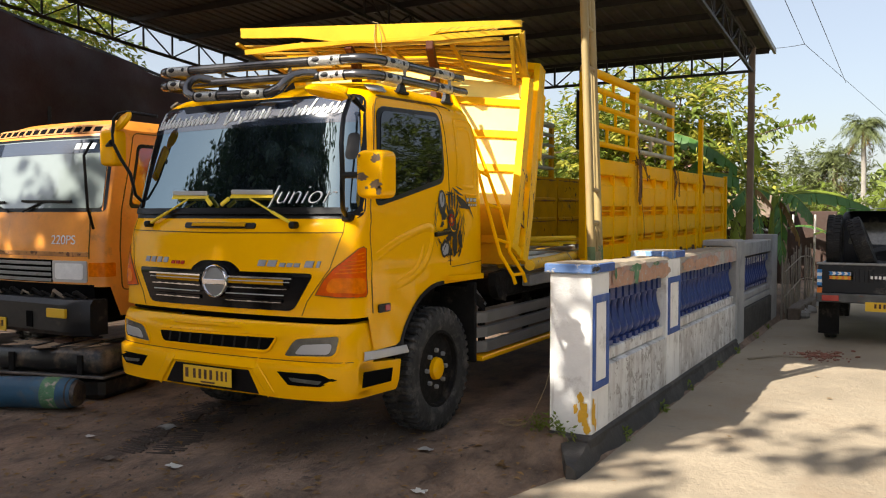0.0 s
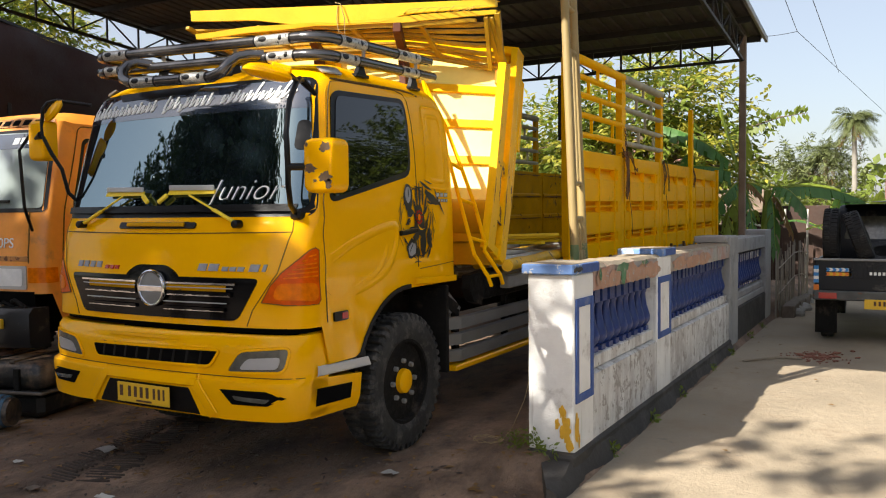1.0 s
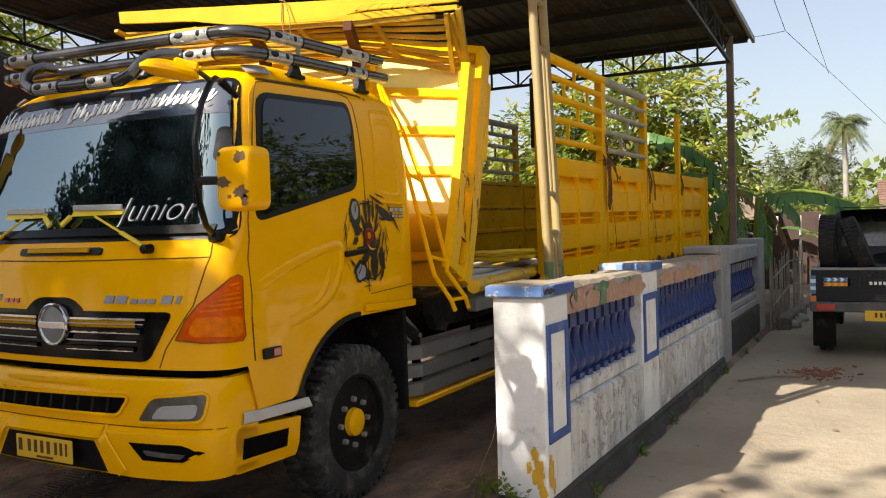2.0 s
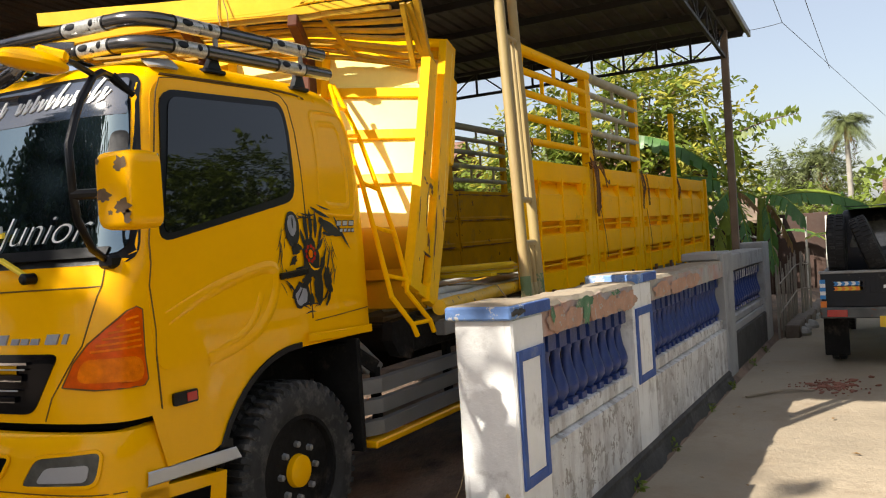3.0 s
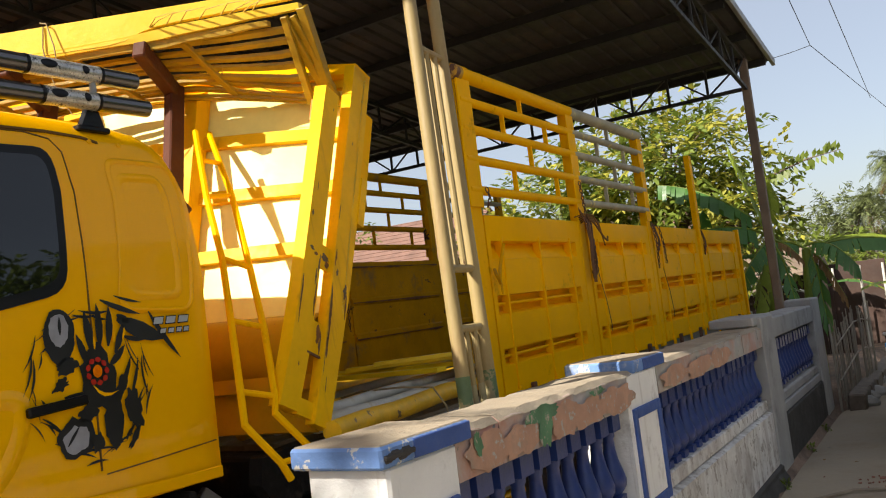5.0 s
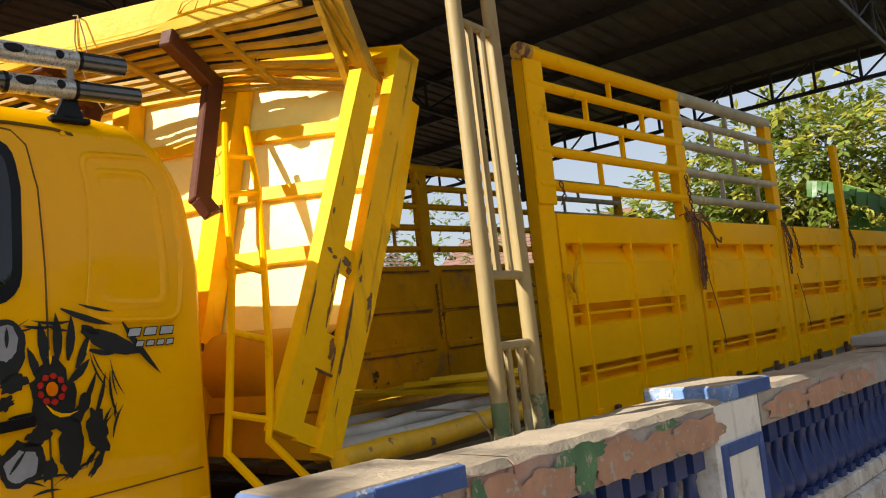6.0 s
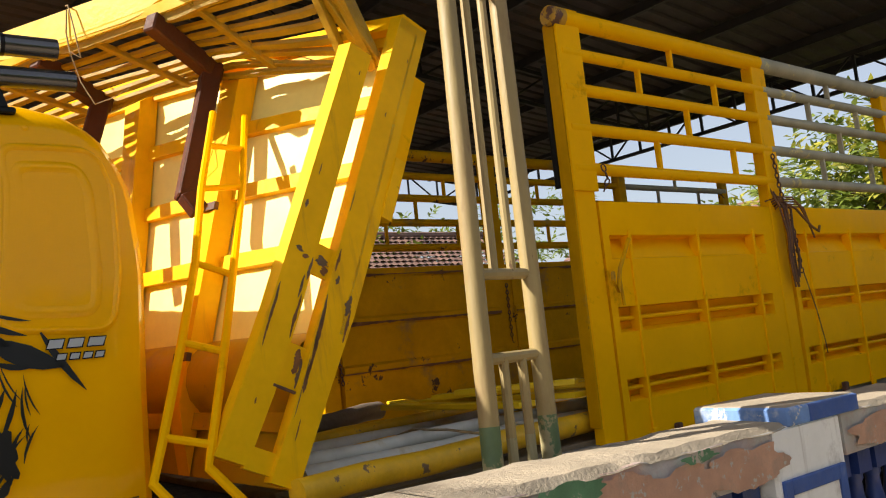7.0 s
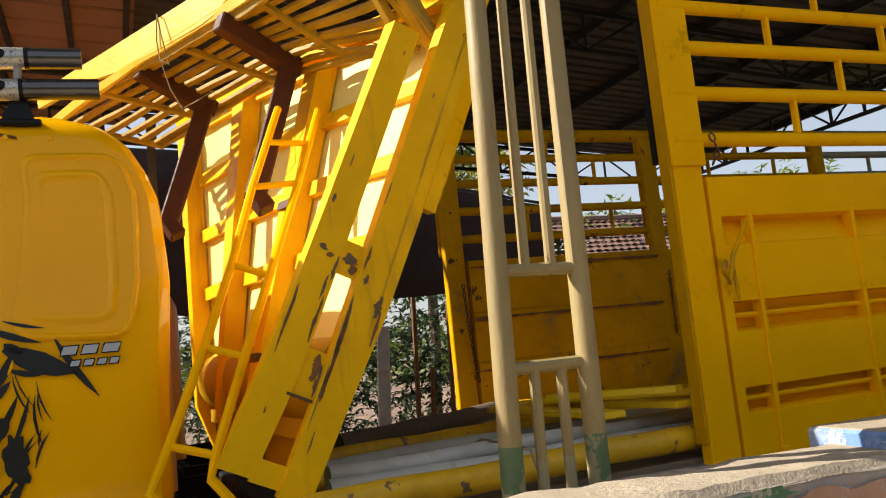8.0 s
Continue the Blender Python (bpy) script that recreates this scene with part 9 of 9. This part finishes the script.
for nm, x0, x1, y0, y1, hw_, hr, lab in (("house", -0.2, 7.0, 40, 46, 1.7, 3.1, "house with a red tile roof down the road"), ("house", -27, -18, 33, 40, 3.6, 6.2, "white house with a red tile roof behind the trees"),
                                         ("house", -34, -26, 20, 28, 3.2, 5.4, "low house with a weathered tile roof behind the yard"), ("house", -13, -8, 36, 42, 2.8, 5.0, "house with a red tile roof among trees")):
    h = thing(nm, lab, "house", ((x0 + x1) / 2, (y0 + y1) / 2, -0.3), "distant houses")
    wl = part("wall", Solid().box((x0, y0, -0.4), (x1, y1, hw_), 0.02), "plaster", h)
    ym = (y0 + y1) / 2
    rf = Solid()
    for sg, ye in ((-1, y0 - 0.5), (1, y1 + 0.5)):
        n = 14
        for k in range(n):
            ua, ub = k / n, (k + 1.12) / n
            ya, za = ye + (ym - ye) * ua, hw_ - 0.15 + (hr - hw_ + 0.15) * ua
            yb, zb = ye + (ym - ye) * ub, hw_ - 0.15 + (hr - hw_ + 0.15) * ub
            rf.bar(((x0 + x1) / 2, ya, za + 0.03), ((x0 + x1) / 2, yb, zb), x1 - x0 + 0.8, 0.03, bev=0.0)
    tagged(part("roof", rf, "tile", h, "weathered tile roof in courses"), kind="stuff")
    for k in range(3):
        x = x0 + (x1 - x0) * (k + 0.5) / 3
        wn = part("window", Solid().box((x - 0.45, y0 - 0.03, 1.0), (x + 0.45, y0 + 0.01, 2.0), 0.01), "wood", wl)
        part("pane", Solid().box((x - 0.38, y0 - 0.036, 1.07), (x + 0.38, y0 - 0.028, 1.93), 0.0), "tint", wn)

# tiled outhouse beyond the yard, its roof sloping to the lorry
out = thing("outhouse", "low outhouse with a grey-brown tile roof behind the yard", "outhouse", (-17.5, 18.6, -0.3))
part("wall", Solid().box((-19.6, 16.4, -0.3), (-15.8, 20.9, 3.0), 0.02), "brickwall", out)
rnd = random.Random(19)
rf = Solid()
for sg in (1, -1):
    for k in range(13):
        u0, u1 = k / 13, (k + 1.15) / 13
        for j in range(24):
            y = 16.1 + 0.205 * j + 0.1 * (k % 2)
            p = [Vector((-17.7 + sg * (2.5 * (1 - u)), y + dy, 3.0 + 1.62 * u + h)) for u, dy, h in ((u0, 0.0, 0.045), (u0, 0.1, 0.075), (u0, 0.2, 0.045), (u1, 0.2, 0.0), (u1, 0.1, 0.03), (u1, 0.0, 0.0))]
            p = [q + Vector((0, 0, rnd.uniform(-0.008, 0.008))) for q in p]
            rf.add(p, [(0, 1, 4, 5), (1, 2, 3, 4)])
tagged(part("roof_tiles", rf, "tile", out, "weathered grey-brown roof tiles"), kind="stuff")
part("ridge", Solid().tube([(-17.7, 16.0, 4.65), (-17.7, 18.5, 4.63), (-17.7, 21.1, 4.66)], 0.11, 8), "tile", out)
for x, y, h, sd_ in ((-14.9, 15.6, 2.3, 91), (-14.6, 17.2, 2.5, 92), (-15.0, 18.9, 2.2, 93), (-14.8, 20.6, 2.6, 94)):
    palm((x, y, -0.2), h, 22, 1.3, sd_, 12, "low shaggy palm in front of the outhouse")

# overhead wires
s = Solid()
J = Vector((-1.70, 16.2, 4.79))
def span(a, b, sag):
    s.tube([Vector(a).lerp(Vector(b), k / 12) - Vector((0, 0, sag * 4 * (k / 12) * (1 - k / 12))) for k in range(13)], 0.005, 5)
span((-1.10, 4, 4.14), J, 0.0)
span(J, (1.55, 45, 3.75), 0.0)
span((-2.26, 16.6, 4.84), J, 0.01)
whole("power_line", s, "wire", "thin black overhead wires", "wire")
s = Solid()
span((-1.085, 4, 4.49), (-1.28, 20.4, 4.64), 0.0)
whole("power_line", s, "wire", "thin black overhead wire", "wire")

# ---- litter and rubble ----
rnd = random.Random(77)
for k in range(14):
    x, y = rnd.uniform(-2.25, -1.6), rnd.uniform(17.0, 20.5)
    r = rnd.uniform(0.07, 0.16)
    s = Solid()
    n = 7
    rows = []
    for i in range(5):
        t = math.pi * (i + 0.5) / 5
        rows.append([(x + r * math.sin(t) * math.cos(j * math.tau / n) * rnd.uniform(0.8, 1.2), y + r * math.sin(t) * math.sin(j * math.tau / n) * rnd.uniform(0.8, 1.2), road_z(y) + 0.05 + r * 0.75 * math.cos(t)) for j in range(n)])
        rows[-1].append(rows[-1][0])
    s.grid(rows)
    s.add(rows[0][:-1], [tuple(range(n))])
    whole("stone", s, "stone", "grey broken stone beside the kerb", "stone", "stones by the kerb", sharp=25)
for k in range(150):
    x, y = rnd.gauss(-1.05, 0.2), rnd.gauss(12.5, 0.2)
    l = rnd.choice((rnd.uniform(0.008, 0.018), rnd.uniform(0.008, 0.02), rnd.uniform(0.02, 0.05)))
    m = Matrix.Translation((x, y, road_z(y) + 0.012)) @ Matrix.Rotation(rnd.uniform(0, 6), 4, "Z") @ Matrix.Rotation(rnd.uniform(-0.4, 0.4), 4, "X")
    whole("brick_shard", Solid().box((-l, -l * 0.6, -0.012), (l, l * 0.35, min(0.002, 0.3 * l)), 0.003, m), "brick", "broken red brick shard on the road", "brick", "brick shards")
whole("stick", Solid().tube([(-1.85, 11.6, road_z(11.6) + 0.02), (-1.5, 12.0, road_z(12) + 0.03), (-1.2, 12.1, road_z(12) + 0.02)], 0.014, 6), "wood", "dry stick on the road", "stick")
v, f = [], []
rng = np.random.default_rng(78)
for k in range(2200):
    x, y = rng.uniform(-8, -2.3), rng.uniform(0.5, 6.3)
    r = rng.uniform(0.004, 0.015)
    z = ground_z(x, y) + r * 0.4
    o = len(v)
    a = rng.uniform(0, 6)
    for j in range(5):
        q = a + j * math.tau / 5
        v.append((x + r * math.cos(q) * rng.uniform(0.7, 1.3), y + r * math.sin(q) * rng.uniform(0.7, 1.3), z - r * 0.3))
    v.append((x, y, z + r * 0.6))
    f += [(o + j, o + (j + 1) % 5, o + 5) for j in range(5)]
rng = np.random.default_rng(77)
lv, lf2 = [], []
for k in range(520):
    x, y = rng.uniform(-8.0, -2.7), rng.uniform(1.2, 5.9) ** 1.0
    if x > road_edge(y) - 0.35:
        continue
    a, l = rng.uniform(0, math.tau), rng.uniform(0.012, 0.05)
    wd = l * rng.uniform(0.15, 0.5)
    z = ground_z(x, y) + 0.004
    dx, dy = math.cos(a), math.sin(a)
    o = len(lv)
    lv += [(x - dx * l, y - dy * l, z), (x - dy * wd, y + dx * wd, z + rng.uniform(0.002, 0.012)), (x + dx * l, y + dy * l, z + rng.uniform(0, 0.014)), (x + dy * wd, y - dx * wd, z + 0.002)]
    lf2.append((o + 3, o + 2, o + 1, o))
whole("leaf_litter", quick_mesh("leaf_litter", lv[:len(lv) // 8 * 4], lf2[:len(lv) // 8], "dryleaf", False), None, "dry brown leaf bits scattered on the earth", "leaf litter", kind="stuff")
n4 = len(lv) // 8
whole("clods", quick_mesh("clods", lv[n4 * 4:], [tuple(i - n4 * 4 for i in q) for q in lf2[n4:]], "wetearth", False), None, "dark damp crumbs of earth on the yard", "earth", kind="stuff")
whole("grit", quick_mesh("grit", v, f, "gritstone", False), None, "small stones scattered on the earth", "gravel", kind="stuff")
v, f = [], []
for k in range(800):
    if k % 26:
        x, y = rng.uniform(-7, -2.3), rng.uniform(1.5, 6.3)
        z = ground_z(x, y) + 0.012
    else:
        x, y = rng.uniform(-2.0, 0.5), rng.uniform(3, 14)
        z = road_z(y) + 0.014
    a, l = rng.uniform(0, 6.3), rng.uniform(0.012, 0.05)
    c, sn = math.cos(a), math.sin(a)
    o = len(v)
    for u, w, h in ((-1, 0, 0), (0, 0.4, 0.25), (1, 0, 0.1), (0, -0.4, 0.25)):
        v.append((x + l * (u * c - w * sn), y + l * (u * sn + w * c), z + l * h))
    f.append((o, o + 1, o + 2, o + 3))
whole("fallen_leaves", quick_mesh("fallen_leaves", v, f, "dryleaf"), None, "dry leaves scattered on the ground", "leaves", kind="stuff")


def scrap(x, y, r, mat, label, seed):
    g = random.Random(seed)
    pts = [[(x + r * (i / 4 - 0.5) * 2 + g.uniform(-0.2, 0.2) * r, y + r * (j / 3 - 0.5) * 1.4 + g.uniform(-0.2, 0.2) * r, ground_z(x, y) + 0.015 + g.uniform(0, 0.35) * r) for j in range(4)] for i in range(5)]
    return whole("scrap", Solid().grid(pts), mat, label, "litter", "litter", sharp=60)


tr = Solid()
rng = np.random.default_rng(61)
for lane in range(2):
    for k in range(34):
        u = k / 33
        cx_, cy_ = -5.08 - 0.55 * u + 0.26 * lane + 0.03 * math.sin(k), 4.15 + 1.45 * u + 0.06 * lane
        wv = (0.10 + 0.04 * rng.random()) * (0.4 if rng.random() < 0.2 else 1)
        z = ground_z(cx_, cy_)
        tr.bar((cx_ - wv, cy_ - 0.05, z + 0.001), (cx_ + wv, cy_ + 0.05 * (1 if lane else -1), z + 0.003), 0.018, 0.016, bev=0.004)
whole("tyre_track", tr, "wetearth", "ridged tyre track pressed into the damp earth", "tyre track", kind="stuff")
scrap(-5.29, 4.69, 0.07, "stone", "crumpled clear plastic scrap on the earth", 9)
scrap(-4.45, 4.0, 0.05, "pipewhite", "crumpled white paper scrap on the earth", 10)
scrap(-2.83, 4.66, 0.05, "pipewhite", "crumpled white paper scrap on the earth", 1)
scrap(-2.75, 4.45, 0.1, "brick", "faded red plastic scrap on the earth", 2)
scrap(-5.0, 3.9, 0.045, "gritstone", "crumpled grey plastic scrap on the earth", 3)
scrap(-3.1, 5.2, 0.05, "stone", "crumpled grey scrap on the earth", 4)
scrap(-5.6, 4.2, 0.035, "pipewhite", "crumpled pale scrap on the earth", 5)
coil = [(-2.82 + 0.12 * math.cos(0.9 * k) * (1 + 0.25 * math.sin(k)), 6.08 + 0.08 * math.sin(0.9 * k), 0.02 + 0.012 * (k % 3)) for k in range(20)]
s = Solid().tube([(-2.545, 6.5, 1.3), (-2.555, 6.45, 0.9), (-2.57, 6.4, 0.55), (-2.6, 6.3, 0.3), (-2.66, 6.2, 0.1)] + coil, 0.0022, 5)
whole("loose_wire", s, "rope", "thin wire trailing from the wall onto the earth", "wire")
